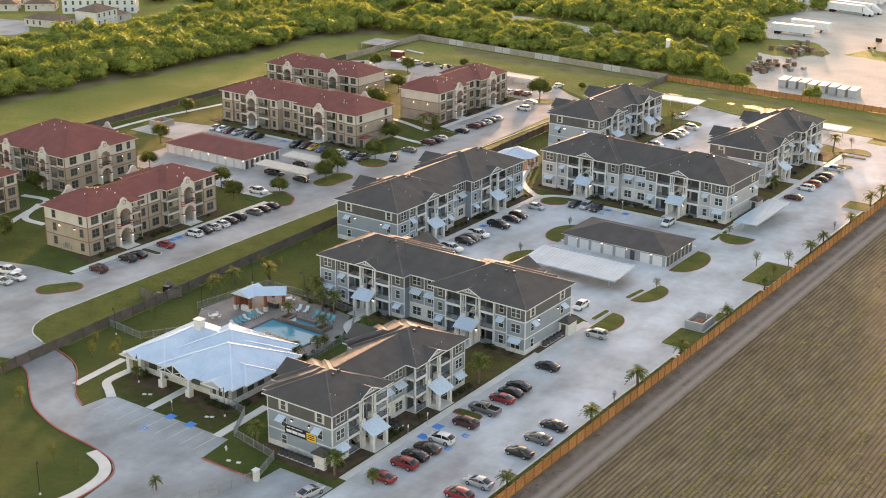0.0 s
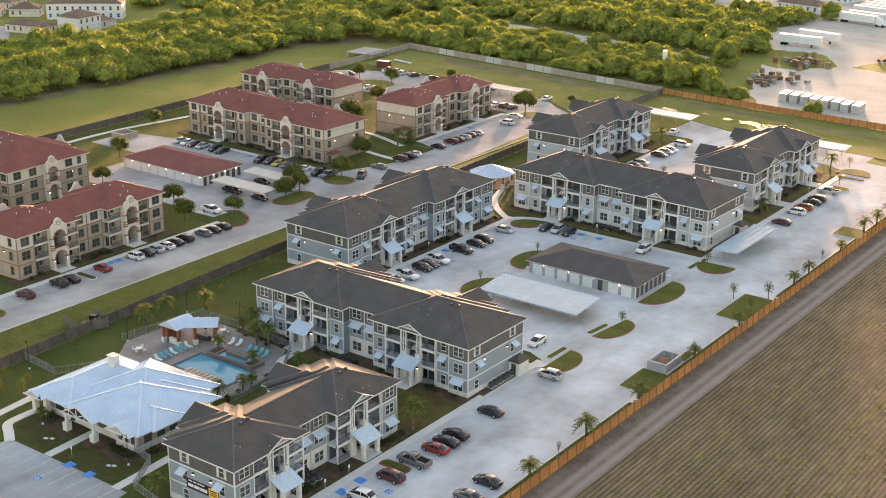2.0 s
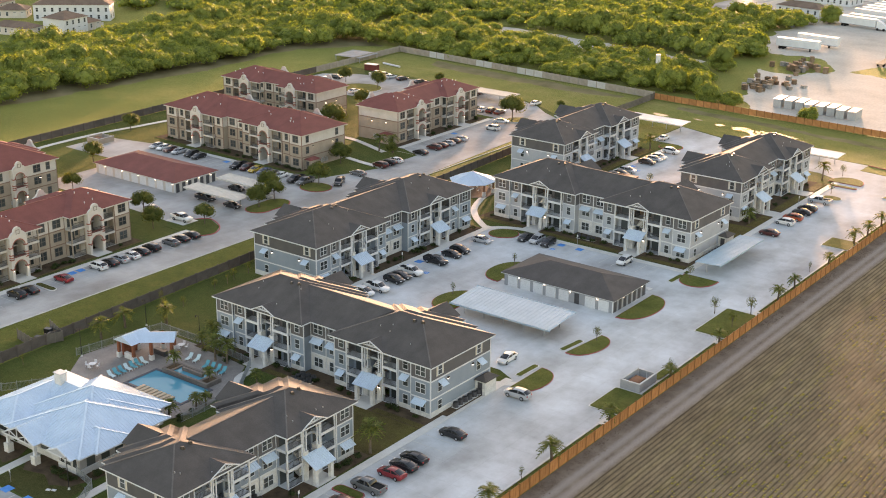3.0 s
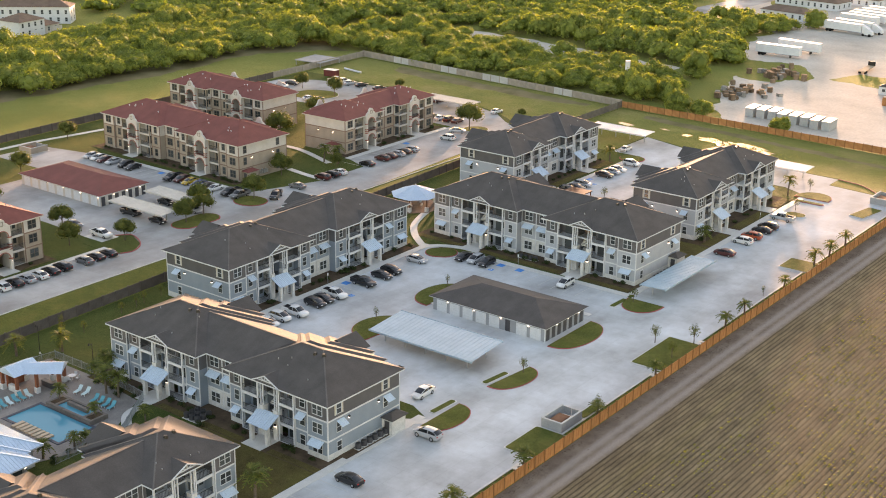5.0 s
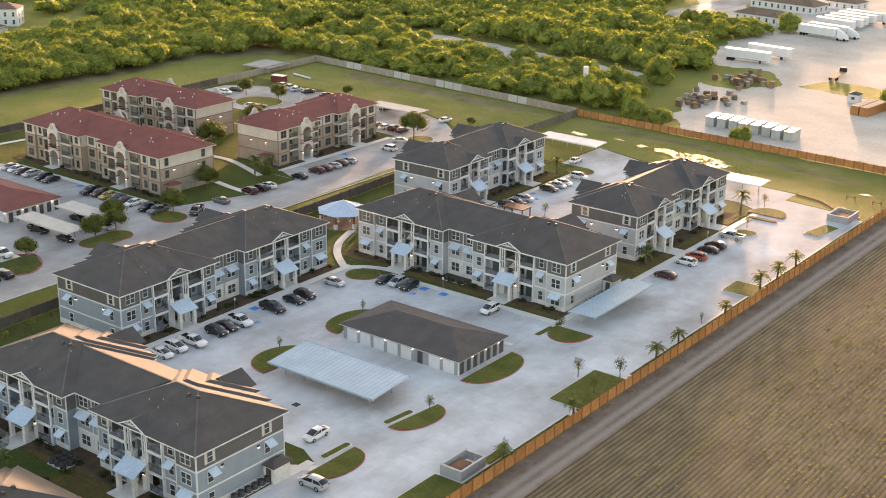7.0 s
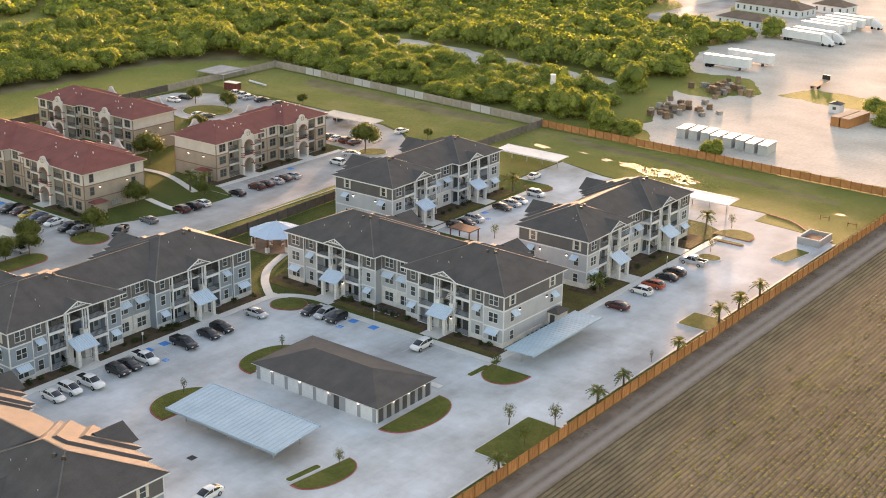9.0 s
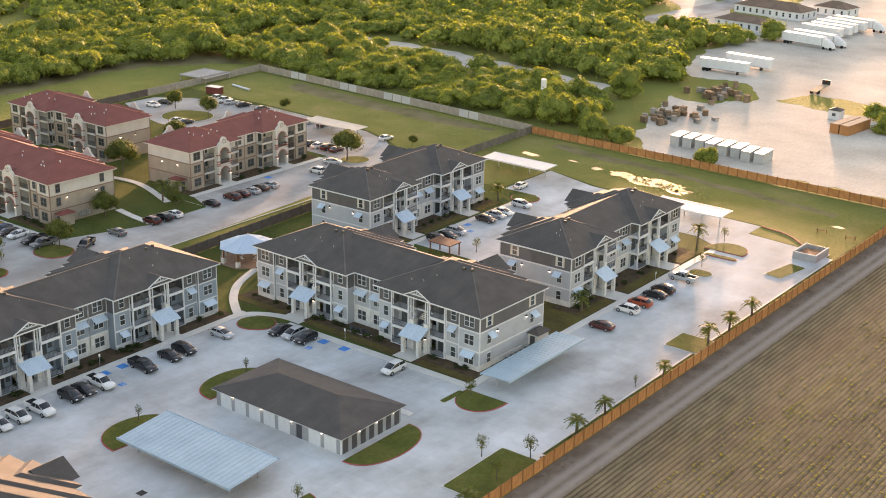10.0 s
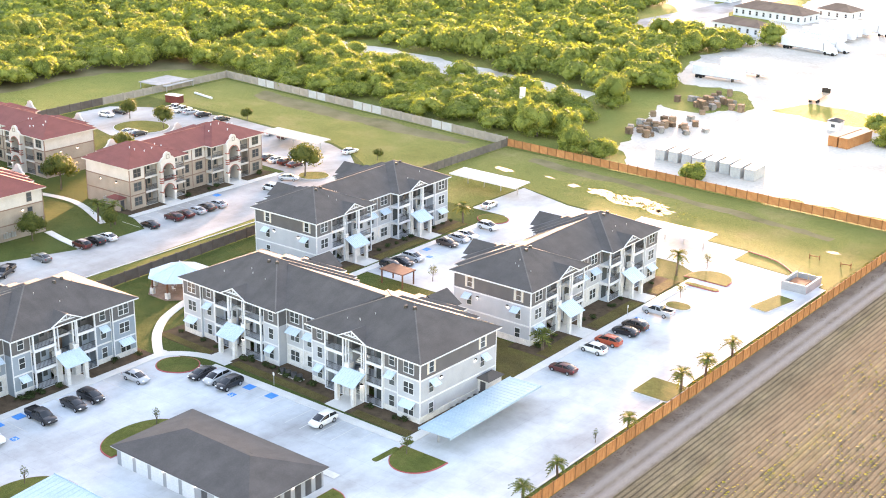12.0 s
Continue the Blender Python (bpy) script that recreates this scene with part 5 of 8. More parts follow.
plant(OAK, [(-198.2, 366.7), (-247.2, 372.7), (-246.9, 209.9), (-204.6, 296)], 0.55, 0.8)

plant(PALM[0], [(-123.8, 115.6), (-152.5, 138.6), (-100.4, 134.4)], 0.55, 0.75)
plant(PALM[1], [(-152.4, 181.0), (-134.6, 176.0), (-149.6, 172.3), (-141.2, 172.2)], 0.62, 0.75)
plant(PALM[1], [(-121.3, 133.4), (-106.4, 133.2)], 0.85, 0.95)
plant(PALM[1], [(-152.0, 182.9), (-144.6, 179.2), (-147.0, 178.9)], 0.9, 1.1)
plant(PALM[1], [(-106.4, 170.2)], 1.15, 1.2)
plant(YOUNG[0], [(-171.4, 207.1), (-171.9, 211.5), (-170.8, 201.5), (-168.8, 191.8), (-171.0, 189.0), (-165.0, 184.0), (-166.5, 140.8), (-168.6, 143.6), (-163.8, 144.6), (-141.8, 112.6)], 0.7, 1.0)
plant(OAK, [(-252.5, 320.5)], 1.3, 1.35)


# ---- cars ----
def loft(g, sections):
    """Joins same-sized rings of points and closes the ends."""
    n = len(sections[0])
    base = len(g.v)
    vs = [p for s in sections for p in s]
    fs = [(k * n + i, k * n + (i + 1) % n, (k + 1) * n + (i + 1) % n, (k + 1) * n + i) for k in range(len(sections) - 1) for i in range(n)]
    return g.add(vs, fs + [tuple(reversed(range(n))), tuple(range((len(sections) - 1) * n, len(sections) * n))])


def hull(x, hw, z0, z1):
    return [(x, -hw * 0.9, z0), (x, -hw, z0 + 0.16), (x, -hw, (z0 + z1) / 2 + 0.1), (x, -hw * 0.94, z1 - 0.06), (x, -hw * 0.8, z1),
            (x, hw * 0.8, z1), (x, hw * 0.94, z1 - 0.06), (x, hw, (z0 + z1) / 2 + 0.1), (x, hw, z0 + 0.16), (x, hw * 0.9, z0)]


PAINTS = {n: surf(n + "_car_paint", tuple(0.9 * c for c in col), col, 0.8, 20.0, 0.34, metal=0.1, relief=0.0, coat=0.35)
          for n, col in (("white", (0.72, 0.72, 0.71)), ("black", (0.014, 0.014, 0.016)), ("silver", (0.42, 0.43, 0.45)), ("grey", (0.13, 0.135, 0.14)), ("red", (0.26, 0.018, 0.022)),
                         ("maroon", (0.085, 0.018, 0.016)), ("brown", (0.06, 0.04, 0.03)), ("orange", (0.42, 0.075, 0.028)), ("blue", (0.03, 0.06, 0.14)), ("yellow", (0.5, 0.32, 0.03)))}
# length; body sections (x, half-width, bottom, top); belt height and half-width; cabin line from windscreen foot to rear glass foot
BODY = {"sedan": (4.76, [(-2.38, 0.66, 0.44, 0.8), (-2.3, 0.82, 0.32, 0.97), (-1.9, 0.89, 0.22, 1.03), (-1.2, 0.92, 0.2, 1.02), (0, 0.92, 0.2, 0.98), (1.0, 0.92, 0.2, 0.96), (1.6, 0.9, 0.22, 0.89), (2.1, 0.83, 0.26, 0.79), (2.36, 0.62, 0.38, 0.64)],
                  0.96, 0.8, [(1.38, 0.95), (0.85, 1.2), (0.3, 1.39), (-0.35, 1.45), (-1.05, 1.4), (-1.6, 1.2), (-2.02, 1.02)]),
        "suv": (4.7, [(-2.35, 0.74, 0.5, 0.95), (-2.28, 0.88, 0.36, 1.1), (-1.9, 0.93, 0.28, 1.14), (-1.0, 0.95, 0.26, 1.12), (0, 0.95, 0.26, 1.09), (1.0, 0.95, 0.26, 1.07), (1.6, 0.93, 0.28, 1.03), (2.1, 0.87, 0.32, 0.94), (2.33, 0.68, 0.44, 0.76)],
                1.07, 0.83, [(1.5, 1.05), (1.0, 1.36), (0.45, 1.6), (-0.5, 1.68), (-1.6, 1.6), (-2.02, 1.36), (-2.24, 1.12)]),
        "pickup": (5.8, [(-2.9, 0.88, 0.5, 1.0), (-2.84, 0.97, 0.42, 1.09), (-1.9, 0.99, 0.34, 1.1), (-0.9, 0.99, 0.32, 1.12), (0.3, 0.99, 0.32, 1.13), (1.4, 0.99, 0.32, 1.15), (2.2, 0.96, 0.34, 1.11), (2.7, 0.9, 0.4, 1.02), (2.9, 0.74, 0.5, 0.8)],
                   1.11, 0.88, [(1.62, 1.12), (1.25, 1.45), (0.85, 1.75), (0.1, 1.84), (-0.65, 1.79), (-0.92, 1.45), (-1.0, 1.13)])}


def car(kind, paint):
    words = {"sedan": "sedan", "suv": "sport utility car", "pickup": "crew-cab pickup truck"}[kind]
    c = thing({"sedan": "sedan_car", "suv": "suv_car", "pickup": "pickup_truck"}[kind], f"{paint} {words} parked on concrete", "car", "parked cars")
    length, secs, zb, hb, line = BODY[kind]
    pm = PAINTS[paint]
    shell = part("body", loft(Geo(), [hull(*v) for v in secs]), pm, c, smooth=True)
    shell.data.set_sharp_from_angle(angle=radians(50))
    # cabin: seven stations along, seven points across; glass all round and a painted roof with its pillars
    pts = []
    for x, z in line:
        u = min(1.0, (z - zb) / (line[3][1] - zb)) if z > zb else 0.0
        ws, wt = hb - 0.1 * u, hb - 0.2 * u
        pts.append([(x, -hb, zb - 0.04), (x, -ws, zb + (z - zb) * 0.86), (x, -wt + 0.03, z), (x, 0, z + 0.035 * u), (x, wt - 0.03, z), (x, ws, zb + (z - zb) * 0.86), (x, hb, zb - 0.04)])
    glass, roof_g = Geo(), Geo()
    quad = lambda i, j: (7 * i + j, 7 * i + j + 1, 7 * i + j + 8, 7 * i + j + 7)
    glass.add([p for st in pts for p in st], [quad(i, j) for i in range(6) for j in range(6) if j in (0, 5) or i not in (2, 3)])
    shell_v = [(x, y * 1.015, z + 0.014) for st in pts for x, y, z in st]
    inner = [(x, y * 0.86, z + 0.016) for x, y, z in shell_v]
    posts_v = [(x - 0.11, y, z) for x, y, z in shell_v]
    fs = [quad(i, j) for i in (2, 3) for j in range(1, 5)]
    for e, foot in ((1, 0), (5, 6)):
        fs += [(7 * i + e, 7 * i + 7 + e, 49 + 7 * i + 7 + e, 49 + 7 * i + e) for i in (0, 1, 4, 5)]
        fs += [(7 * i + e, 7 * i + foot, 98 + 7 * i + foot, 98 + 7 * i + e) for i in ((3,) if kind == "pickup" else (3, 5))]
    roof_g.add(shell_v + inner + posts_v, fs)
    part("glazing", glass, CARGLASS, c, "dark tinted windows", smooth=True)
    part("roof", roof_g, pm, c, smooth=True).data.set_sharp_from_angle(angle=radians(40))
    if kind == "pickup":
        part("bed", Geo().box(-2.8, -0.84, 1.06, -1.04, 0.84, 1.17), RUBBER, c, "dark open load bed")
        for s in (-1, 1):
            part("bed_side", Geo().box(-2.86, s * 0.88 - 0.08, 1.05, -1.0, s * 0.88 + 0.08, 1.3), pm, c)
        part("tailgate", Geo().box(-2.9, -0.9, 1.0, -2.8, 0.9, 1.3), pm, c)
    wr = 0.33 if kind == "sedan" else 0.38
    for x in (-length * 0.29, length * 0.3):
        for s in (-1, 1):
            yc = s * (secs[3][1] - 0.09)
            t = part("wheel", Geo().tube([(x, yc - 0.12, wr), (x, yc + 0.12, wr)], [wr, wr], 14), RUBBER, c)
            part("rim", Geo().tube([(x, yc - 0.13, wr), (x, yc + 0.13, wr)], [wr * 0.62, wr * 0.62], 10), ALLOY, t)
    z = secs[-1][3]
    for s in (-1, 1):
        part("headlight", Geo().box(length / 2 - 0.2, s * 0.6 - 0.17, z - 0.02, length / 2 - 0.02, s * 0.6 + 0.17, z + 0.1), HEADL, c)
        part("tail_light", Geo().box(-length / 2 - 0.015, s * 0.68 - 0.13, z + 0.08, -length / 2 + 0.1, s * 0.68 + 0.13, z + 0.26), TAILL, c)
    MASTERS.append(c)
    return c


GARAGE = {}


def park(kind, paint, x, y, turn, height=0.035):
    if (kind, paint) not in GARAGE:
        GARAGE[kind, paint] = car(kind, paint)
    copy_thing(GARAGE[kind, paint], pose(x, y, height, 0, 0, turn + spin.uniform(-2, 2))).scale = (0.93, 0.93, 0.95)


def row(fixed, along, turn, cars):
    """Cars side by side; along is the axis in which they follow one another."""
    for u, kind, paint in cars:
        park(kind, paint, *((fixed + spin.uniform(-0.25, 0.25), u) if along == "y" else (u, fixed + spin.uniform(-0.25, 0.25))), turn)


row(-100.0, "y", 180, [(181.5, "sedan", "black"), (172.2, "sedan", "black"), (169.6, "sedan", "black"), (166.9, "sedan", "red"), (162.1, "pickup", "grey"), (156.6, "suv", "maroon"), (150.2, "suv", "white"),
                       (146.7, "sedan", "brown"), (143.8, "sedan", "black"), (141.0, "suv", "red"), (136.1, "sedan", "red")])
row(-88.4, "y", 180, [(163.7, "sedan", "black"), (158.8, "sedan", "grey"), (153.5, "sedan", "black"), (142.8, "sedan", "silver"), (138.4, "suv", "red")])
park("sedan", "silver", -105.6, 127.0, 82)
park("sedan", "white", -109.0, 208.6, 270)
park("suv", "silver", -100.0, 198.3, 180)
row(-146.8, "y", 0, [(213.8, "sedan", "white"), (216.8, "suv", "white"), (220.1, "pickup", "white"), (225.4, "suv", "black"), (227.9, "sedan", "black"), (230.9, "pickup", "white"), (238.7, "pickup", "black"),
                     (243.8, "sedan", "black"), (246.8, "suv", "black"), (254.9, "sedan", "silver")])
row(262.0, "x", 270, [(-140.8, "sedan", "black"), (-138.0, "suv", "silver"), (-135.2, "suv", "black"), (-117.2, "suv", "white")])
row(-101.8, "y", 180, [(325.6, "pickup", "silver"), (318.0, "suv", "brown"), (315.0, "sedan", "black"), (309.9, "suv", "orange"), (305.9, "suv", "white"), (296.9, "sedan", "maroon")])
row(-149.2, "y", 0, [(343.0, "suv", "white"), (336.4, "sedan", "white"), (333.7, "sedan", "silver"), (330.2, "sedan", "brown"), (319.9, "suv", "silver"), (316.9, "sedan", "black"), (314.0, "suv", "black")])
park("sedan", "white", -157.4, 354.5, 95)
# the red-roofed complex
row(-196.6, "y", 180, [(176.1, "suv", "black"), (179.0, "sedan", "black"), (168.5, "suv", "maroon"), (186.7, "sedan", "red"), (195.1, "suv", "white"), (197.9, "sedan", "black"), (200.6, "sedan", "silver"), (203.3, "sedan", "white"),
                       (206.0, "sedan", "black"), (208.8, "suv", "black"), (213.7, "sedan", "grey"), (216.5, "sedan", "black"), (219.4, "sedan", "black")])
park("pickup", "white", -206.4, 225.8, 5, 0.08)
park("pickup", "white", -210.0, 157.2, 20)
row(-206.3, "y", 10, [(156.0, "sedan", "white"), (153.0, "sedan", "silver")])
row(263.2, "x", 270, [(-256.9, "sedan", "silver"), (-254.2, "sedan", "white"), (-251.4, "sedan", "maroon"), (-248.4, "sedan", "silver"), (-243.8, "suv", "black"), (-240.9, "sedan", "black"), (-226.7, "pickup", "black"),
                      (-223.9, "suv", "maroon"), (-221.2, "sedan", "yellow"), (-218.3, "sedan", "blue"), (-215.5, "sedan", "brown"), (-212.8, "sedan", "white"), (-207.6, "pickup", "black"), (-204.6, "pickup", "grey")])
park("pickup", "black", -198.0, 268.0, 300)
row(-199.6, "y", 180, [(276.6, "sedan", "grey"), (285.6, "suv", "maroon"), (288.5, "suv", "black"), (291.4, "sedan", "white"), (301.3, "sedan", "black"), (307.3, "suv", "maroon"), (310.2, "sedan", "maroon"), (313.2, "sedan", "silver"),
                       (316.0, "sedan", "brown"), (318.8, "sedan", "silver"), (333.9, "suv", "white")])
park("sedan", "silver", -202.0, 341.7, 30)
row(350.4, "x", 90, [(-217.2, "sedan", "black"), (-214.3, "sedan", "white"), (-211.4, "suv", "maroon"), (-208.6, "sedan", "maroon")])
row(366.8, "x", 90, [(-232.8, "sedan", "white"), (-227.9, "sedan", "maroon"), (-206.8, "sedan", "white")])
row(368.5, "x", 80, [(-270.0, "pickup", "white"), (-266.9, "pickup", "white"), (-263.8, "sedan", "silver"), (-259.2, "sedan", "black"), (-252.1, "sedan", "black")])
row(345.0, "x", 90, [(-259.4, "sedan", "white"), (-256.2, "sedan", "black")])
park("sedan", "white", -277.6, 352.3, 10)
park("sedan", "black", -277.4, 356.8, 10)
for y in (239.3, 249.2):
    park("pickup" if y < 245 else "sedan", "black", -213.3, y, 0)
    park("sedan", "silver" if y > 245 else "black", -204.6, y, 0)
park("sedan", "grey", -216.3, 226.5, 5)


# ---- small buildings of the complex ----
def seams(g, x0, y0, x1, y1, z, slope, pitch=0.5, t=0.06):
    """Standing seams up the four slopes of a hipped metal roof."""
    w, d = x1 - x0, y1 - y0
    h = min(w, d) / 2
    for a0, a1, fn in ((x0, x1, 0), (y0, y1, 1)):
        length = a1 - a0
        n = int(length / pitch)
        for i in range(1, n):
            u = length * i / n
            run = min(h, u, length - u)
            for side in (0, 1):
                if fn == 0:
                    e = (a0 + u, y0 if side == 0 else y1)
                    q = (a0 + u, y0 + run if side == 0 else y1 - run)
                else:
                    e = (x0 if side == 0 else x1, a0 + u)
                    q = (x0 + run if side == 0 else x1 - run, a0 + u)
                g.bar((*e, z + 0.02), (*q, z + run * slope + 0.02), 0.05, t)


def metal_hip(parent, x0, y0, x1, y1, z, slope):
    r = Geo()
    r.hip(x0, y0, x1, y1, z, slope)
    ob = part("roof", r, GALV, parent, "pale blue standing-seam metal roof")
    s = Geo()
    seams(s, x0, y0, x1, y1, z, slope)
    tagged(part("roof_seam", s, GALV, ob), kind="stuff")
    h = min(x1 - x0, y1 - y0) / 2
    wide = x1 - x0 >= y1 - y0
    pa, pb = ((x0 + h, (y0 + y1) / 2, z + h * slope), (x1 - h, (y0 + y1) / 2, z + h * slope)) if wide else (((x0 + x1) / 2, y0 + h, z + h * slope), ((x0 + x1) / 2, y1 - h, z + h * slope))
    ends = [((x0, y0, z), pa), ((x0, y1, z), pa if wide else pb), ((x1, y0, z), pb if wide else pa), ((x1, y1, z), pb)] + ([(pa, pb)] if math.dist(pa, pb) > 0.2 else [])
    for a, b in ends:
        part("hip_cap", Geo().bar(Vector(a) + Vector((0, 0, 0.04)), Vector(b) + Vector((0, 0, 0.04)), 0.28, 0.07), CAPMETAL, ob)
    part("fascia", Geo().box(x0 + 0.02, y0 + 0.02, z - 0.2, x1 - 0.02, y1 - 0.02, z - 0.004), TRIM, parent)


def metal_gable(parent, x0, y0, x1, y1, z, slope, axis="y"):
    """A gabled metal roof with seams; its ridge runs along the axis."""
    g, s = Geo(), Geo()
    if axis == "y":
        c, h = (x0 + x1) / 2, (x1 - x0) / 2 * slope
        g.slab_y([(x0, z), (x1, z), (c, z + h)], y0, y1)
        n = int((y1 - y0) / 0.45)
        for i in range(n + 1):
            y = y0 + (y1 - y0) * i / n
            s.bar((x0, y, z + 0.02), (c, y, z + h + 0.02), 0.05, 0.06)
            s.bar((x1, y, z + 0.02), (c, y, z + h + 0.02), 0.05, 0.06)
    else:
        c, h = (y0 + y1) / 2, (y1 - y0) / 2 * slope
        g.add([(x0, y0, z), (x1, y0, z), (x1, y1, z), (x0, y1, z), (x0, c, z + h), (x1, c, z + h)], [(0, 1, 5, 4), (2, 3, 4, 5), (1, 2, 5), (3, 0, 4), (3, 2, 1, 0)])
        n = int((x1 - x0) / 0.45)
        for i in range(n + 1):
            x = x0 + (x1 - x0) * i / n
            s.bar((x, y0, z + 0.02), (x, c, z + h + 0.02), 0.05, 0.06)
            s.bar((x, y1, z + 0.02), (x, c, z + h + 0.02), 0.05, 0.06)
    ob = part("roof", g, GALV, parent, "pale blue standing-seam metal roof")
    tagged(part("roof_seam", s, GALV, ob), kind="stuff")
    return ob


def roll_door(w, h):
    g = Geo()
    n = 4
    for i in range(n):
        g.box(-w / 2, -0.05, h * i / n + 0.015, w / 2, 0, h * (i + 1) / n - 0.015)
    return part("garage_door", g, TRIM)


DOOR = roll_door(2.15, 2.1)
MASTERS.append(DOOR)


def garage(length, depth, doors, end_doors, wall, roof_mat, label, gap_at=None):
    b = thing("garage_building", label, "garage")
    part("wall", Geo().box(0, 0, 0, length, depth, 2.55), wall, b)
    r = Geo()
    r.hip(-0.6, -0.6, length + 0.6, depth + 0.6, 2.62, 0.3)
    part("roof", r, roof_mat, b)
    part("fascia", Geo().box(-0.54, -0.54, 2.5, length + 0.54, depth + 0.54, 2.615), TRIM, b)
    step = (length - 1.0) / doors
    for i in range(doors):
        x = 0.5 + step * (i + 0.5)
        if gap_at == i:
            part("service_door", Geo().box(x - 0.5, -0.04, 0.02, x + 0.5, 0, 2.1), DARKDOOR, b)
        else:
            again(DOOR, b, pose(x, 0, 0.02))
        if i % 2 == 0:
            again(LAMP, b, pose(x + step / 2, 0, 2.2))
    for i in range(end_doors):
        y = depth * (i + 0.5) / end_doors
        part("storage_door", Geo().box(length, y - 0.5, 0.02, length + 0.04, y + 0.5, 2.1), DARKDOOR, b)
        if i % 2:
            again(LAMP, b, pose(length, y + depth / end_doors / 2, 2.2, 0, 0, 90))
    part("corner_board", Geo().box(length - 0.12, -0.03, 0, length + 0.05, 0.1, 2.5), TRIM, b)
    for i in range(3):
        part("roof_vent", Geo().box(length * (0.3 + 0.2 * i), depth / 2 + 0.5, 2.62 + depth * 0.15 - 0.35, length * (0.3 + 0.2 * i) + 0.4, depth / 2 + 0.9, 2.62 + depth * 0.15 - 0.05), STEEL, b)
    return b


GARAGEW = siding_mat("grey_garage_siding", (0.23, 0.245, 0.265), (0.28, 0.295, 0.315), 0.18, "Z")
place(garage(23.7, 12.4, 8, 7, GARAGEW, SHINGLE, "low grey garage with white doors and charcoal roof", 5), -129.4, 237.5)
place(garage(27.9, 13.2, 9, 7, CREAM, REDROOF, "low cream garage with a red shingle roof"), -250.7, 238.6)


def carport(lx, ly, z0, z1, label, mat=CPM, cols=4, double=True):
    """A corrugated metal roof on steel posts, sloped along y."""
    c = thing("carport", label, "carport", "carports")
    g = Geo().ribbed(0, lx, int(lx / 0.8), 0.3, 0.045, (0, z0), (ly, z1), 0.08)
    part("roof_sheet", g, mat, c)
    f = Geo()
    for y, z in ((0, z0), (ly, z1)):
        f.box(-0.06, y - 0.05, z - 0.25, lx + 0.06, y + 0.05, z + 0.08)
    part("edge_beam", f, TRIM if mat is TRIM else mat, c)
    for i in range(cols):
        x = lx * (i + 0.5) / cols
        for u in ((0.2, 0.8) if double else (0.75,)):
            part("post", Geo().box(x - 0.09, ly * u - 0.09, 0, x + 0.09, ly * u + 0.09, z0 + (z1 - z0) * u - 0.08), GREYST, c)
    return c


place(carport(21.3, 8.6, 2.15, 2.85, "pale ribbed metal carport over parking bays", cols=5), -129.0, 219.4)
place(carport(20.4, 5.2, 2.9, 2.7, "long pale metal carport on single posts", cols=4, double=False), -98.1, 265.3, 0, 90)
place(carport(17.4, 5.0, 2.75, 2.95, "white metal carport beside the far lawn", TRIM, 4, False), -173.3, 361.6, 0, 0)
place(carport(16.2, 5.0, 2.75, 2.95, "white metal carport beside the ditch lawn", TRIM, 4, False), -126.0, 356.3)
WARMW = surf("cream_sheet_metal", (0.45, 0.43, 0.39), (0.52, 0.5, 0.45), 0.5, 6.0, 0.6, metal=0.1)
place(carport(17.2, 4.4, 2.75, 2.85, "cream metal carport over parked cars", WARMW, 4, False), -218.3, 237.2)
place(carport(16.4, 4.4, 2.75, 2.85, "cream metal carport over parked cars", WARMW, 4, False), -218.0, 247.0)
place(carport(17.4, 5.0, 2.75, 2.85, "cream metal carport beside the far lawn", WARMW, 4, False), -229.0, 360.4)

# clubhouse
club = thing("clubhouse", "single-storey white stone clubhouse with pale metal roofs", "building")
CLUBWALL = siding_mat("taupe_board_siding", (0.27, 0.262, 0.255), (0.32, 0.312, 0.305), 0.2, "Z")
for x0, y0, x1, y1 in ((-155.4, 141.4, -133.4, 154.9), (-150.4, 154.9, -136.6, 158.2), (-138.0, 140.6, -133.3, 141.4)):
    part("wall", Geo().box(x0, y0, 0, x1, y1, 3.1), CLUBWALL, club)
    part("stone_base", Geo().box(x0 - 0.08, y0 - 0.08, 0, x1 + 0.08, y1 + 0.06, 0.95), STONE, club)
    part("base_cap", Geo().box(x0 - 0.12, y0 - 0.12, 0.95, x1 + 0.12, y1 + 0.1, 1.03), TRIM, club)
metal_hip(club, -157.2, 139.8, -147.4, 157.0, 3.3, 0.4)
metal_hip(club, -157.0, 146.2, -135.0, 156.8, 3.304, 0.42)
metal_hip(club, -149.0, 139.7, -132.2, 156.2, 3.308, 0.37)
metal_hip(club, -151.4, 143.6, -135.5, 159.2, 3.312, 0.45)
metal_hip(club, -139.4, 142.2, -131.6, 149.2, 3.316, 0.43)


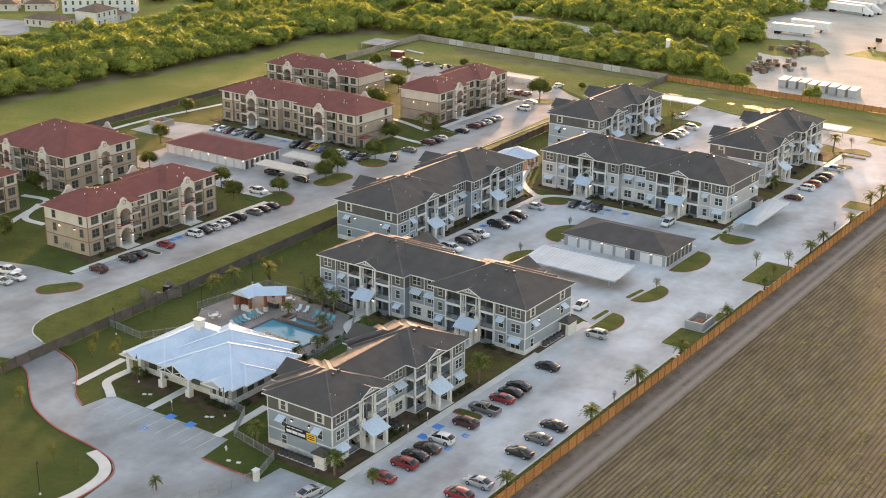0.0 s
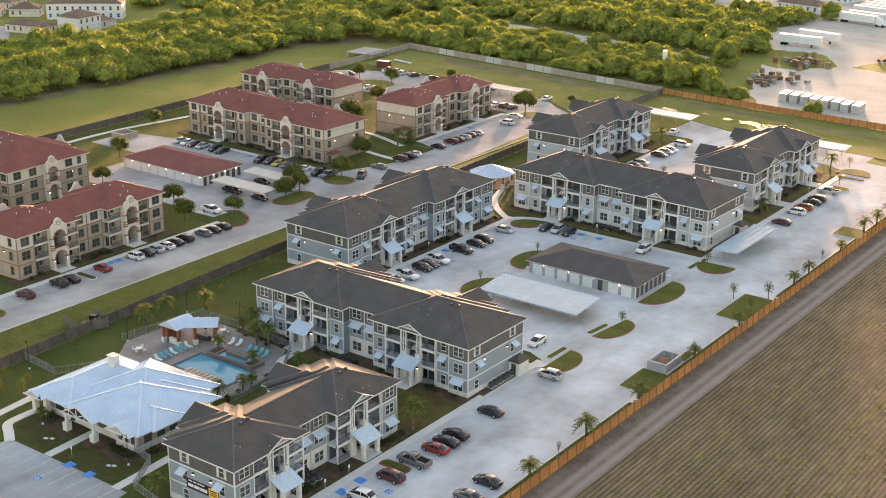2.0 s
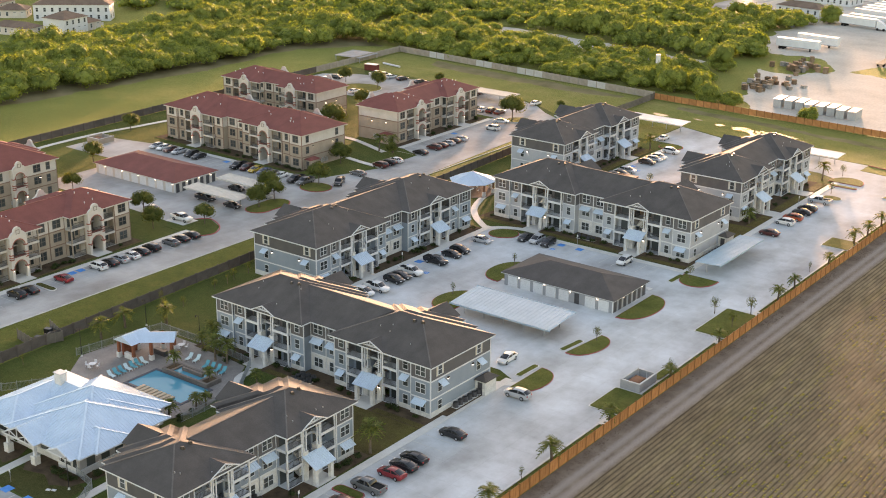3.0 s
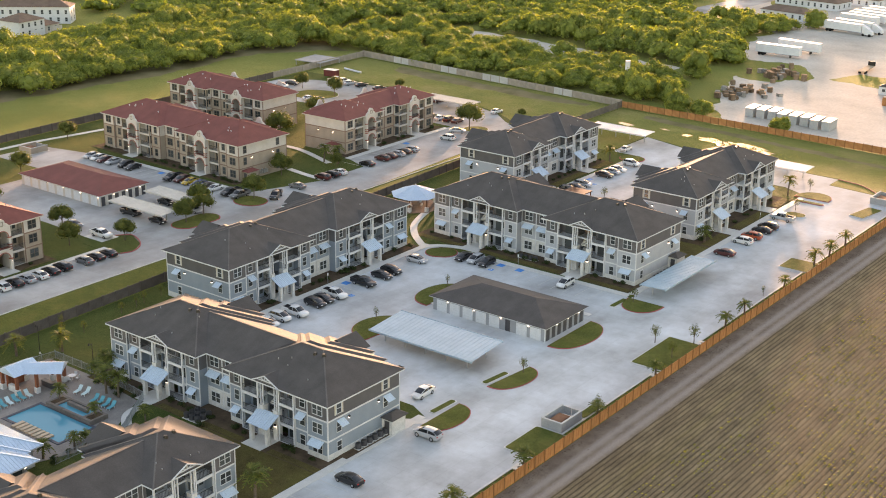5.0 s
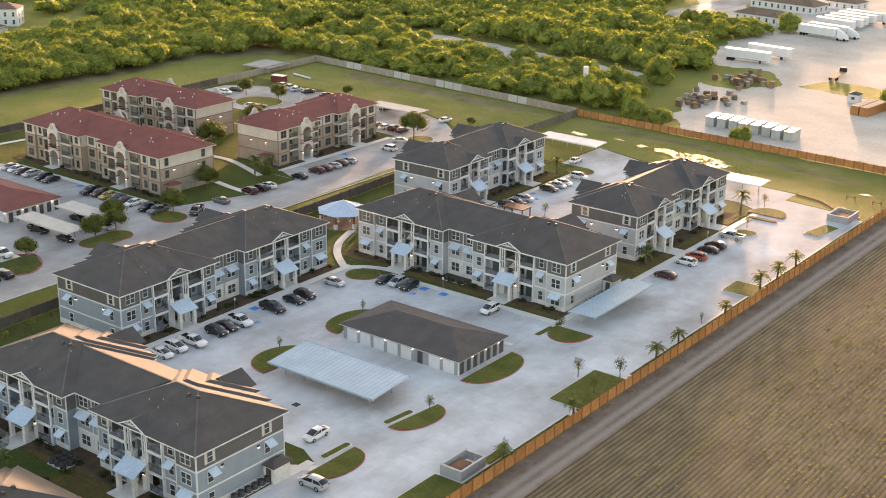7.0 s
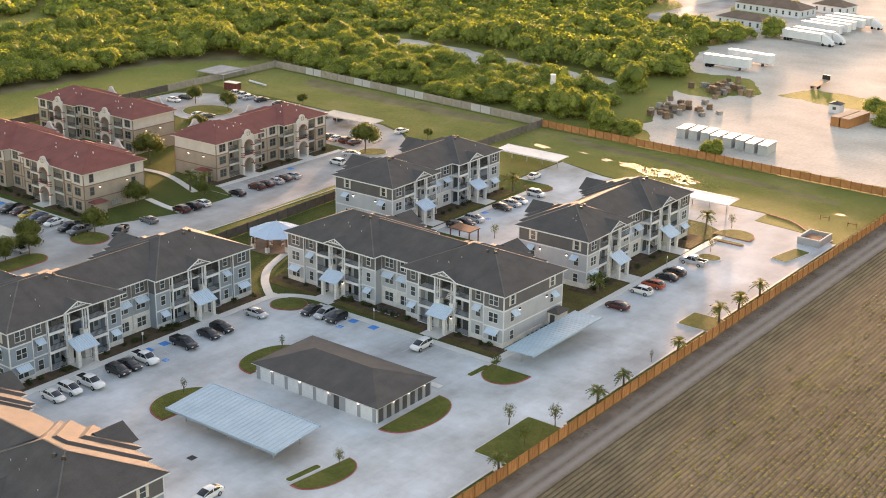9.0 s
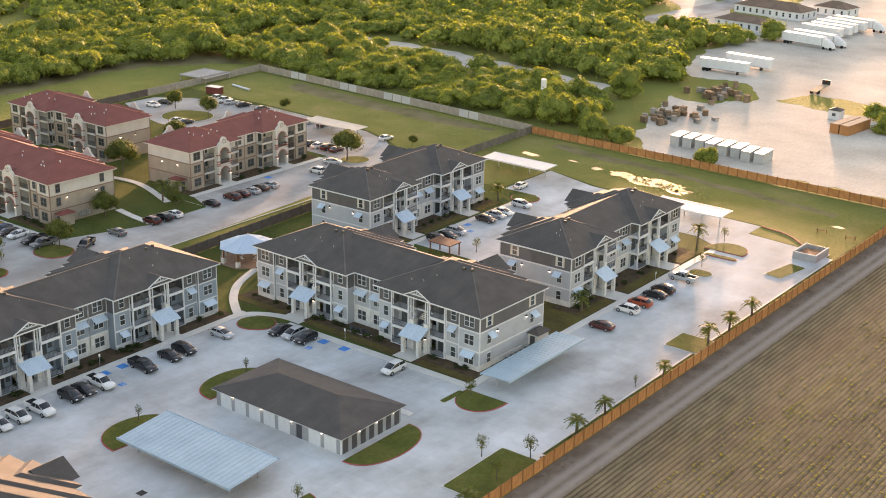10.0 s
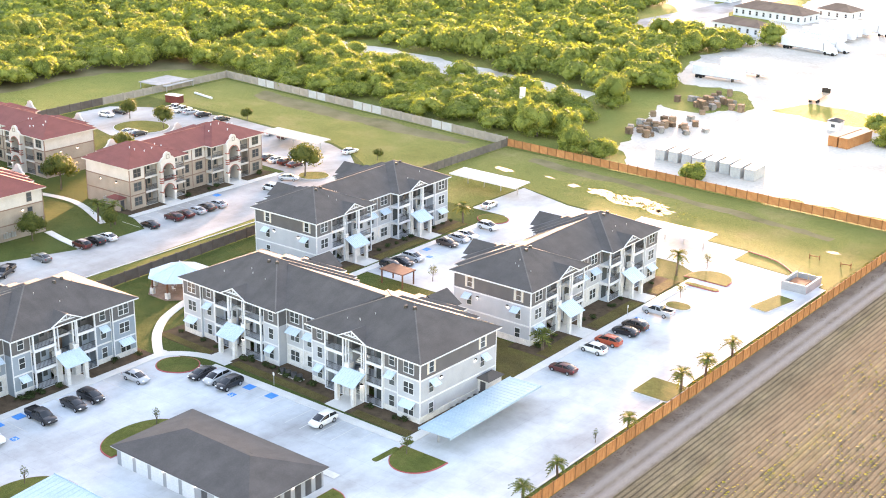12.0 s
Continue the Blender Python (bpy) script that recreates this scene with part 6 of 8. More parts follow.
def porch_gable(x0, x1, y0, y1, z, slope, open_truss):
    """A metal gable roof with white rake boards before a truss or a boarded pediment."""
    metal_gable(club, x0, y0, x1, y1, z, slope)
    c, h = (x0 + x1) / 2, (x1 - x0) / 2 * slope
    # With an open truss, a dark panel is added for the shade behind it.
    part("gable_panel", Geo().slab_y([(x0 + 0.25, z), (x1 - 0.25, z), (c, z + h - 0.15)], y0 - 0.05, y0 - 0.01), STEEL if open_truss else LIGHTGREY, club)
    for s in (-1, 1):
        part("rake_board", Geo().bar((c + s * (x1 - x0) / 2, y0 - 0.1, z - 0.02), (c, y0 - 0.1, z + h - 0.02), 0.1, 0.17), TRIM, club)
    tr = Geo().bar((x0 + 0.3, y0 - 0.1, z + 0.03), (x1 - 0.3, y0 - 0.1, z + 0.03), 0.1, 0.2)
    if open_truss:
        tr.bar((c, y0 - 0.1, z), (c, y0 - 0.1, z + h - 0.1), 0.08, 0.16)
        for s in (-1, 1):
            tr.bar((c, y0 - 0.1, z + 0.15), (c + s * h / slope * 0.5, y0 - 0.1, z + h * 0.5), 0.08, 0.13)
            tr.bar((c + s * h / slope * 0.5, y0 - 0.1, z + 0.1), (c + s * h / slope * 0.5, y0 - 0.1, z + h * 0.5), 0.08, 0.13)
    part("truss", tr, TRIM, club)


porch_gable(-138.2, -132.8, 138.8, 146.0, 3.32, 0.43, False)
porch_gable(-147.4, -140.3, 138.4, 148.7, 3.324, 0.5, True)
porch_gable(-157.0, -152.7, 138.9, 144.0, 3.328, 0.42, False)
for x in (-147.3, -141.2):
    part("stone_pier", Geo().soft_box(x - 0.5, 138.6, 0, x + 0.5, 139.6, 1.4, 0.05), STONE, club)
    part("porch_post", Geo().box(x - 0.2, 138.9, 1.4, x + 0.2, 139.3, 3.32), TRIM, club)
for x in (-156.4, -153.6):
    part("stone_pier", Geo().soft_box(x - 0.4, 140.0, 0, x + 0.4, 140.8, 3.1, 0.05), STONE, club)
for x in (-151.8, -149.2, -144.8, -142.0):
    part("club_window", Geo().box(x - 0.9, 141.3, 1.1, x + 0.9, 141.42, 2.5), PANE, club)
for x in (-137.0, -135.65, -134.3):
    part("club_window", Geo().box(x - 0.45, 140.5, 1.1, x + 0.45, 140.62, 2.5), PANE, club)
    part("window_frame", Geo().frame_grid([-0.55, -0.45, 0.45, 0.55], [1.0, 1.1, 2.5, 2.6], {(1, 1)}, 140.47, 140.59), TRIM, club).location.x = x
for y in (142.5, 145.0, 147.4, 150.6, 153.4):
    x = -133.4
    part("club_window", Geo().box(x - 0.02, y - 0.7, 1.08, x + 0.08, y + 0.7, 2.4), PANE, club)
    again(LAMP, club, pose(x, y + 1.2, 2.5, 0, 0, 90))
ch = Geo().soft_box(-151.4, 150.6, 4.8, -149.9, 151.8, 6.9, 0.04)
part("chimney", ch, STONE, club)
part("chimney_cap", Geo().box(-151.5, 150.5, 6.9, -149.8, 151.9, 7.0), GREYST, club)

# pool cabana
cab = thing("pool_cabana", "open brick-posted cabana with a pale metal gable roof", "pavilion")
metal_gable(cab, -161.2, 169.6, -156.6, 174.6, 3.2, 0.45)
wing = metal_gable(cab, 0.0, -2.3, 6.3, 2.3, 3.2, 0.42, "x")
wing.matrix_basis = pose(-158.6, 172.6, 0, 0, 0, 40)
BRICK = surf("red_brown_brick", (0.2, 0.075, 0.045), (0.29, 0.12, 0.07), 1.2, 10.0, 0.85, relief=0.3)
for x, y in ((-160.6, 170.2), (-157.0, 170.2), (-160.6, 174.2), (-155.4, 172.6), (-157.4, 176.9), (-153.0, 174.9), (-155.5, 177.7)):
    part("post", Geo().box(x - 0.22, y - 0.22, 0.9, x + 0.22, y + 0.22, 3.2), BRICK, cab)
    part("stone_pier", Geo().soft_box(x - 0.36, y - 0.36, 0, x + 0.36, y + 0.36, 0.95, 0.04), STONE, cab)
part("counter", Geo().box(-159.6, 170.4, 0, -157.6, 171.0, 1.05), STONE, cab)
part("bar_back", Geo().box(-160.9, 171.0, 0, -160.4, 174.0, 2.4), BRICK, cab)
part("grill_counter", Geo().box(-157.2, 174.6, 0, -154.6, 175.4, 0.95), DARKDOOR, cab)

# pool with raised spa
DECK = surf("grey_paver_deck", (0.2, 0.182, 0.168), (0.27, 0.248, 0.23), 0.35, 4.0, 0.8)
sheet("pool_deck", [(-166, 166.5), (-160, 158.4), (-137.4, 158.4), (-135.4, 164), (-137.0, 172.5), (-141.5, 180.2), (-153, 181.6), (-164.5, 181.6)], 0.05, DECK, "grey paved pool deck", "terrace")
pool = thing("swimming_pool", "rectangular turquoise pool with a raised stone spa", "pool")
COPING = surf("dark_tile_coping", (0.07, 0.075, 0.09), (0.11, 0.11, 0.125), 0.8, 6.0, 0.7)
wm, wnt, wb, wtc = node_mat("pool_water")
wnz = noise_node(wnt, wtc, 1.6, 3.0)
wb.inputs["Base Color"].default_value = (0.06, 0.27, 0.36, 1)
wb.inputs["Roughness"].default_value = 0.12
wb.inputs["Specular IOR Level"].default_value = 0.12
bump(wnt, wb, wnz.outputs["Fac"], 0.12, 0.05)
rim = Geo()
for a in ((-152.2, 163.9, -139.0, 164.4), (-152.2, 170.3, -139.0, 170.8), (-152.2, 164.4, -151.7, 170.3), (-139.5, 164.4, -139.0, 170.3)):
    rim.box(a[0], a[1], 0, a[2], a[3], 0.13)
part("coping", rim, COPING, pool)
part("water", Geo().box(-151.7, 164.4, 0, -139.5, 170.3, 0.075), wm, pool, "clear turquoise water")
SPAST = surf("dark_spa_stone", (0.12, 0.105, 0.095), (0.18, 0.16, 0.145), 0.9, 6.0, 0.7)
spa = Geo()
for a in ((-150.6, 170.5, -140.2, 170.95), (-150.6, 173.3, -140.2, 173.7), (-150.6, 170.95, -150.2, 173.3), (-140.6, 170.95, -140.2, 173.3), (-149.0, 170.95, -148.5, 173.3), (-142.4, 170.95, -141.9, 173.3)):
    spa.box(a[0], a[1], 0, a[2], a[3], 0.75)
part("raised_spa", spa, SPAST, pool, "dark stone raised spa")
part("water", Geo().box(-148.5, 170.95, 0, -142.4, 173.3, 0.55), wm, pool)
part("fountain_wall", Geo().soft_box(-147.6, 172.1, 0.5, -143.0, 172.6, 1.15, 0.04), SPAST, pool, "low dark stone fountain wall")
for x0 in (-150.2, -141.9):
    part("planter_soil", Geo().box(x0, 170.95, 0, x0 + (1.2 if x0 < -145 else 1.3), 173.3, 0.66), MULCH, pool)
for i in range(8):
    part("sun_cushion", Geo().box(-148.9 + i * 0.95, 163.2, 0.05, -148.25 + i * 0.95, 165.2, 0.3), surf("tan_cushion%d" % i, (0.45, 0.35, 0.25), (0.52, 0.42, 0.3), 1.0, 8.0, 0.8) if i == 0 else bpy.data.materials["tan_cushion0"], pool)

TEAL = surf("teal_sling_fabric", (0.07, 0.3, 0.36), (0.1, 0.36, 0.42), 1.0, 12.0, 0.8)
PALE = surf("pale_aqua_sling", (0.45, 0.6, 0.62), (0.55, 0.68, 0.7), 1.0, 12.0, 0.8)


def lounger(fabric, words):
    l = thing("sun_lounger", words + " beside the pool", "lounger", "sun loungers")
    part("seat", Geo().box(-0.32, -0.9, 0.3, 0.32, 0.35, 0.36), fabric, l)
    g = Geo().add([(-0.32, 0.35, 0.3), (0.32, 0.35, 0.3), (0.32, 0.95, 0.85), (-0.32, 0.95, 0.85), (-0.32, 0.35, 0.37), (0.32, 0.35, 0.37), (0.32, 0.92, 0.9), (-0.32, 0.92, 0.9)],
                  [(3, 2, 1, 0), (4, 5, 6, 7), (0, 1, 5, 4), (1, 2, 6, 5), (2, 3, 7, 6), (3, 0, 4, 7)])
    part("backrest", g, fabric, l)
    for x in (-0.28, 0.28):
        for y in (-0.8, 0.3):
            part("leg", Geo().box(x - 0.03, y - 0.03, 0, x + 0.03, y + 0.03, 0.3), TRIM, l)
    MASTERS.append(l)
    return l


L1, L2 = lounger(TEAL, "teal sling sun lounger"), lounger(PALE, "pale aqua sling sun lounger")
for i in range(7):
    copy_thing(L1 if i % 3 else L2, pose(-155.4, 164.2 + 1.12 * i, 0.05, 0, 0, 84))
for x, y in ((-150.7, 176.5), (-149.2, 176.8)):
    copy_thing(L2, pose(x, y, 0.05, 0, 0, 15))
for x, y in ((-146.3, 176.1), (-145.0, 176.1), (-143.7, 176.2), (-142.4, 176.1)):
    copy_thing(L1, pose(x, y, 0.05, 0, 0, 15))


def patio_table():
    t = thing("patio_table", "round white patio table beside the pool", "table", "patio tables")
    part("tabletop", Geo().cyl(0, 0, 0.7, 0.75, 0.6, 16), TRIM, t)
    part("pedestal", Geo().cyl(0, 0, 0, 0.7, 0.06, 8), GREYST, t)
    MASTERS.append(t)
    return t


def patio_chair():
    c = thing("patio_chair", "white metal patio chair", "chair", "patio chairs")
    part("seat", Geo().box(-0.24, -0.24, 0.42, 0.24, 0.24, 0.47), TRIM, c)
    part("backrest", Geo().box(-0.24, 0.2, 0.47, 0.24, 0.25, 0.95), TRIM, c)
    for x in (-0.2, 0.2):
        for y in (-0.2, 0.2):
            part("leg", Geo().box(x - 0.02, y - 0.02, 0, x + 0.02, y + 0.02, 0.42), GREYST, c)
    MASTERS.append(c)
    return c


PT, PC = patio_table(), patio_chair()
for x, y in ((-155.1, 178.8), (-137.6, 166.4), (-160.6, 164.6)):
    copy_thing(PT, pose(x, y, 0.05))
    for k in range(4):
        a = math.pi / 2 * k + 0.4
        copy_thing(PC, pose(x + 0.95 * math.cos(a), y + 0.95 * math.sin(a), 0.05, 0, 0, math.degrees(a) - 90))

# gazebo
GZFLOOR = surf("brown_paver_floor", (0.2, 0.145, 0.115), (0.28, 0.21, 0.17), 0.8, 8.0, 0.85, relief=0.2)
DARKPOSTG = surf("brown_stained_post", (0.14, 0.07, 0.04), (0.2, 0.1, 0.06), 0.8, 6.0, 0.7)
gz = thing("gazebo", "octagonal gazebo with a pale metal roof and stone piers", "gazebo")
N8 = 8
rg = Geo()
ring = [(5.6 * math.cos(6.2832 * (i + 0.5) / N8), 5.6 * math.sin(6.2832 * (i + 0.5) / N8)) for i in range(N8)]
rg.add([(x, y, 2.9) for x, y in ring] + [(0, 0, 4.9), (0, 0, 2.85)], [(i, (i + 1) % N8, N8) for i in range(N8)] + [((i + 1) % N8, i, N8 + 1) for i in range(N8)])
gr = part("roof", rg, AWNM, gz, "pale standing-seam metal roof")
sg = Geo()
for i in range(N8):
    (ax, ay), (bx, by) = ring[i], ring[(i + 1) % N8]
    sg.bar((ax, ay, 2.93), (0, 0, 4.93), 0.06, 0.08)
    for j in range(1, 9):
        u = j / 9
        f = min(u, 1 - u) * 2
        px, py = ax + (bx - ax) * u, ay + (by - ay) * u
        mx, my = (ax + bx) / 2, (ay + by) / 2
        sg.bar((px, py, 2.93), (px - mx * f * 0.98, py - my * f * 0.98, 2.93 + 2.0 * f * 0.98), 0.05, 0.06)
tagged(part("roof_seam", sg, AWNM, gr), kind="stuff")
part("finial", Geo().cyl(0, 0, 4.85, 5.2, 0.18, 8, 0.04), GREYST, gz)
for x, y in ring:
    part("stone_pier", Geo().soft_box(x * 0.88 - 0.35, y * 0.88 - 0.35, 0, x * 0.88 + 0.35, y * 0.88 + 0.35, 1.1, 0.04), STONE, gz)
    part("post", Geo().box(x * 0.88 - 0.12, y * 0.88 - 0.12, 1.1, x * 0.88 + 0.12, y * 0.88 + 0.12, 2.9), DARKPOSTG, gz)
part("floor_slab", Geo().prism([(x * 1.02, y * 1.02) for x, y in ring], -0.05, 0.12), GZFLOOR, gz)
place(gz, -169.8, 283.2)
for k in range(4):
    a = math.pi / 2 * k
    copy_thing(PC, pose(-169.8 + 1.6 * math.cos(a), 283.2 + 1.6 * math.sin(a), 0.12, 0, 0, math.degrees(a) - 90))


# pergola by the far lot
pg = thing("shade_pergola", "small brown timber pergola with a flat roof", "pergola")
part("roof", Geo().box(-2.6, -1.8, 2.5, 2.6, 1.8, 2.68), surf("brown_stained_timber", (0.13, 0.06, 0.035), (0.19, 0.09, 0.055), 0.8, 6.0, 0.7), pg)
for x in (-2.3, 2.3):
    for y in (-1.5, 1.5):
        part("post", Geo().box(x - 0.1, y - 0.1, 0, x + 0.1, y + 0.1, 2.5), DARKPOSTG, pg)
place(pg, -143.6, 309.0)


def dumpster_pen(lx, ly, label, block=None):
    d = thing("dumpster_enclosure", label, "enclosure", "dumpster enclosures")
    for a in ((0, 0, lx, 0.22), (0, 0.22, 0.22, ly), (lx - 0.22, 0.22, lx, ly)):
        part("block_wall", Geo().box(a[0], a[1], 0, a[2], a[3], 1.5), block or GREYPEN, d)
        part("wall_cap", Geo().box(a[0] - 0.04, a[1] - 0.04 if a[1] == 0 else a[1], 1.5, a[2] + 0.04, a[3] + 0.04 if a[1] == 0 else a[3], 1.58), PALECAP, d)
    for s in (0, 1):
        part("gate_leaf", Geo().box(0.3 + s * (lx / 2 - 0.25), ly - 0.12, 0.15, lx / 2 - 0.05 + s * (lx / 2 - 0.3), ly - 0.06, 1.45), GREYST, d)
    part("slab", Geo().box(-0.2, -0.1, -0.05, lx + 0.2, ly + 0.4, 0.06), WALKC, d)
    part("dumpster", Geo().soft_box(0.8, 0.8, 0.06, lx - 0.8, ly - 2.0, 1.2, 0.06), surf("rusty_brown_steel", (0.13, 0.06, 0.035), (0.2, 0.1, 0.06), 0.6, 4.0, 0.8), d, "rusty brown dumpster")
    return d


GREYPEN = surf("grey_block_wall", (0.29, 0.295, 0.3), (0.36, 0.365, 0.37), 0.5, 6.0, 0.8)
place(dumpster_pen(3.5, 5.6, "grey block dumpster enclosure beside the fence"), -89.1, 211.2)
place(dumpster_pen(4.6, 6.4, "grey block dumpster enclosure near the corner lawn"), -91.6, 349.8)
place(dumpster_pen(5.0, 5.0, "tan block dumpster enclosure beside the red complex", TAN), -275.5, 255.5)


# ---- fences and walls ----
def run_fence(name, a, b, step, height, mat, post_mat, label, category, thick=0.05, board=0.2, post=0.12, ext=0.12, railed=0, pale=()):
    """A fence from a to b in panels of about step metres; each panel of boards and each post is its own piece on shared meshes."""
    f = thing(name, label, category, "fences")
    ax, ay = a
    bx, by = b
    length = math.hypot(bx - ax, by - ay)
    n = max(1, round(length / step))
    w = length / n
    g = Geo()
    k = max(1, int(w / board))
    prof = []
    for i in range(k):
        d = -thick / 2 - 0.03 * (i % 2)
        prof += [(w * i / k + 0.012, d), (w * (i + 1) / k - 0.012, d)] + ([(w * (i + 1) / k - 0.01, -thick / 2 + 0.02), (w * (i + 1) / k + 0.01, -thick / 2 + 0.02)] if i < k - 1 else [])
    g.prism(prof + [(w - 0.012, thick / 2), (0.012, thick / 2)], 0.06, height)
    p0 = part("panel", g, mat, f)
    q0 = part("post", Geo().soft_box(-post / 2, -post / 2 - 0.05, -0.2, post / 2, post / 2 + 0.05, height + ext, 0.02), post_mat, f)
    p1 = None
    for i in range(1, n):
        if i in pale:
            p1 = again(p1, f, pose(w * i, 0, 0)) if p1 else part("panel", g, PALECAP, f, "pale fence panel")
            p1.matrix_basis = pose(w * i, 0, 0)
        else:
            again(p0, f, pose(w * i, 0, 0))
        again(q0, f, pose(w * i, 0, 0))
    again(q0, f, pose(w * n, 0, 0))
    for z in (0.45, 1.0, 1.55) if railed else ():
        r0 = part("rail", Geo().box(0.05, -thick / 2 - 0.11, z - 0.05, w - 0.05, -thick / 2 - 0.035, z + 0.05), mat, f)
        for i in range(1, railed):
            again(r0, f, pose(w * i, 0, 0))
    return place(f, ax, ay, 0, math.degrees(math.atan2(by - ay, bx - ax)))


DARKPOST = surf("dark_fence_post", (0.2, 0.095, 0.04), (0.27, 0.135, 0.06), 0.8, 5.0, 0.8, stretch=(6, 6, 0.6))
run_fence("cedar_fence", (-82.9, 100), (-82.9, 393), 2.44, 1.85, CEDAR, DARKPOST, "orange-brown cedar privacy fence along the field", "fence", 0.05, 0.3, 0.16, railed=24)
run_fence("cedar_fence", (-82.9, 393.2), (-183.4, 396.6), 2.44, 1.85, CEDAR, DARKPOST, "orange-brown cedar fence before the storage yard", "fence", 0.05, 0.6, 0.16)
run_fence("precast_fence", (-183.4, 397), (-290, 405.5), 3.6, 2.1, PRECAST, PRECAST, "pale precast concrete fence before the woods", "fence", 0.09, 3.4, 0.26, pale=(5, 6, 12, 13, 14, 18, 19, 24, 25))
run_fence("wood_fence", (-183.0, 396.4), (-182.6, 345), 2.44, 1.9, OLDWOOD, OLDWOOD, "weathered grey wooden privacy fence", "fence", 0.05, 0.6, 0.16)
run_fence("brown_fence", (-172.4, 127), (wall_x(345), 345), 3.0, 1.9, DARKWALL, DARKWALL, "dark brown precast fence along the street", "fence", 0.09, 2.9, 0.26)
run_fence("precast_fence", (-290, 405), (-288.7, 360), 3.6, 2.0, PRECAST, PRECAST, "pale precast concrete fence at the far lot corner", "fence", 0.09, 3.4, 0.26)
run_fence("brown_fence", (-288.7, 360), (-283.5, 180), 3.6, 2.0, DARKWALL, DARKWALL, "dark brown fence beside the open field", "fence", 0.09, 3.4, 0.26)
for a, b in (((-180.0, 164.4), (-174.9, 163.6)), ((-174.9, 163.6), (-173.3, 168.6)), ((-173.3, 168.6), (-179.0, 170.4))):
    run_fence("wood_fence", a, b, 1.3, 1.8, OLDWOOD, OLDWOOD, "weathered wooden screen around utility boxes", "fence", 0.05, 0.3)


def utility_box(x, y, turn):
    u = thing("utility_box", "dark metal utility cabinet behind a wooden screen", "cabinet", "utility boxes")
    part("pad", Geo().box(-0.8, -0.6, 0, 0.8, 0.6, 0.1), WALKC, u)
    part("casing", Geo().soft_box(-0.65, -0.45, 0.1, 0.65, 0.45, 1.35, 0.04), DARKDOOR, u)
    for k in (-1, 1):
        part("door", Geo().box(k * 0.31 - 0.29, -0.48, 0.2, k * 0.31 + 0.29, -0.45, 1.25), STEEL, u)
    return place(u, x, y, 0.0, turn)


for x, y in ((-175.6, 165.4), (-175.0, 167.6), (-177.2, 168.6)):
    utility_box(x, y, 15)


def metal_fence(points, label):
    f = thing("metal_fence", label, "fence", "metal fences")
    for (ax, ay), (bx, by) in zip(points, points[1:]):
        length = math.hypot(bx - ax, by - ay)
        n = max(1, round(length / 2.4))
        for i in range(n):
            u0, u1 = i / n, (i + 1) / n
            p, q = (ax + (bx - ax) * u0, ay + (by - ay) * u0), (ax + (bx - ax) * u1, ay + (by - ay) * u1)
            m, w = 12, length / n
            xs = [w * j / m + d for j in range(1, m) for d in (-0.012, 0.012)]
            xs = [0.0] + xs + [w]
            holes = {(2 * j, k) for j in range(m) for k in (0, 2, 4)}
            g = Geo().frame_grid(xs, [0.1, 0.14, 0.18, 1.28, 1.33, 1.45], holes, -0.02, 0.02)
            part("rail_panel", g, FENCEM, f).matrix_basis = pose(*p, 0, 0, 0, math.degrees(math.atan2(by - ay, bx - ax)))
            part("post", Geo().box(p[0] - 0.04, p[1] - 0.04, 0, p[0] + 0.04, p[1] + 0.04, 1.55), FENCEM, f)
    return f


FENCEM = surf("grey_coated_metal", (0.25, 0.28, 0.3), (0.32, 0.35, 0.37), 1.0, 9.0, 0.5, metal=0.4)
metal_fence([(-173.6, 151), (-164.6, 150.2), (-159.5, 157.8)], "grey metal picket fence beside the clubhouse")
metal_fence([(-136.3, 141.0), (-129.6, 139.5), (-126.0, 133.4)], "grey metal picket fence beside the clubhouse wall")
metal_fence([(-126.0, 133.4), (-116.4, 131.6), (-114.6, 126.5)], "grey metal picket fence around the entry lawn")
metal_fence([(-114.6, 126.4), (-116.0, 119.7), (-120, 110)], "grey metal gate and fence across the drive")
metal_fence([(-163.8, 182.2), (-152.8, 182.3), (-141, 181), (-134.8, 172), (-134.6, 160)], "grey metal picket fence around the pool")
metal_fence([(-166.4, 166), (-163.8, 182.2)], "grey metal picket fence behind the cabana")

# ---- walks, mulch beds, markings ----
def strip(points, w, z, mat, name, label, category):
    """A walk of even width along a smooth line of points."""
    pts = []
    p = [Vector((*q, 0)) for q in points]
    p = [p[0] * 2 - p[1]] + p + [p[-1] * 2 - p[-2]]
    for i in range(1, len(p) - 2):
        for k in range(6):
            t = k / 6
            pts.append(0.5 * ((2 * p[i]) + (p[i + 1] - p[i - 1]) * t + (2 * p[i - 1] - 5 * p[i] + 4 * p[i + 1] - p[i + 2]) * t * t + (3 * p[i] - p[i - 1] - 3 * p[i + 1] + p[i + 2]) * t ** 3))
    pts.append(p[-2])
    g = Geo()
    vs, fs = [], []
    for i, q in enumerate(pts):
        d = (pts[min(i + 1, len(pts) - 1)] - pts[max(i - 1, 0)]).normalized()
        s = Vector((-d.y, d.x, 0)) * w / 2
        vs += [(q.x + s.x, q.y + s.y, z), (q.x - s.x, q.y - s.y, z), (q.x + s.x, q.y + s.y, z - 0.15), (q.x - s.x, q.y - s.y, z - 0.15)]
    for i in range(len(pts) - 1):
        a = 4 * i
        fs += [(a, a + 1, a + 5, a + 4), (a + 2, a, a + 4, a + 6), (a + 1, a + 3, a + 7, a + 5)]
    g.add(vs, fs)
    return structure(name, g, mat, label, category)


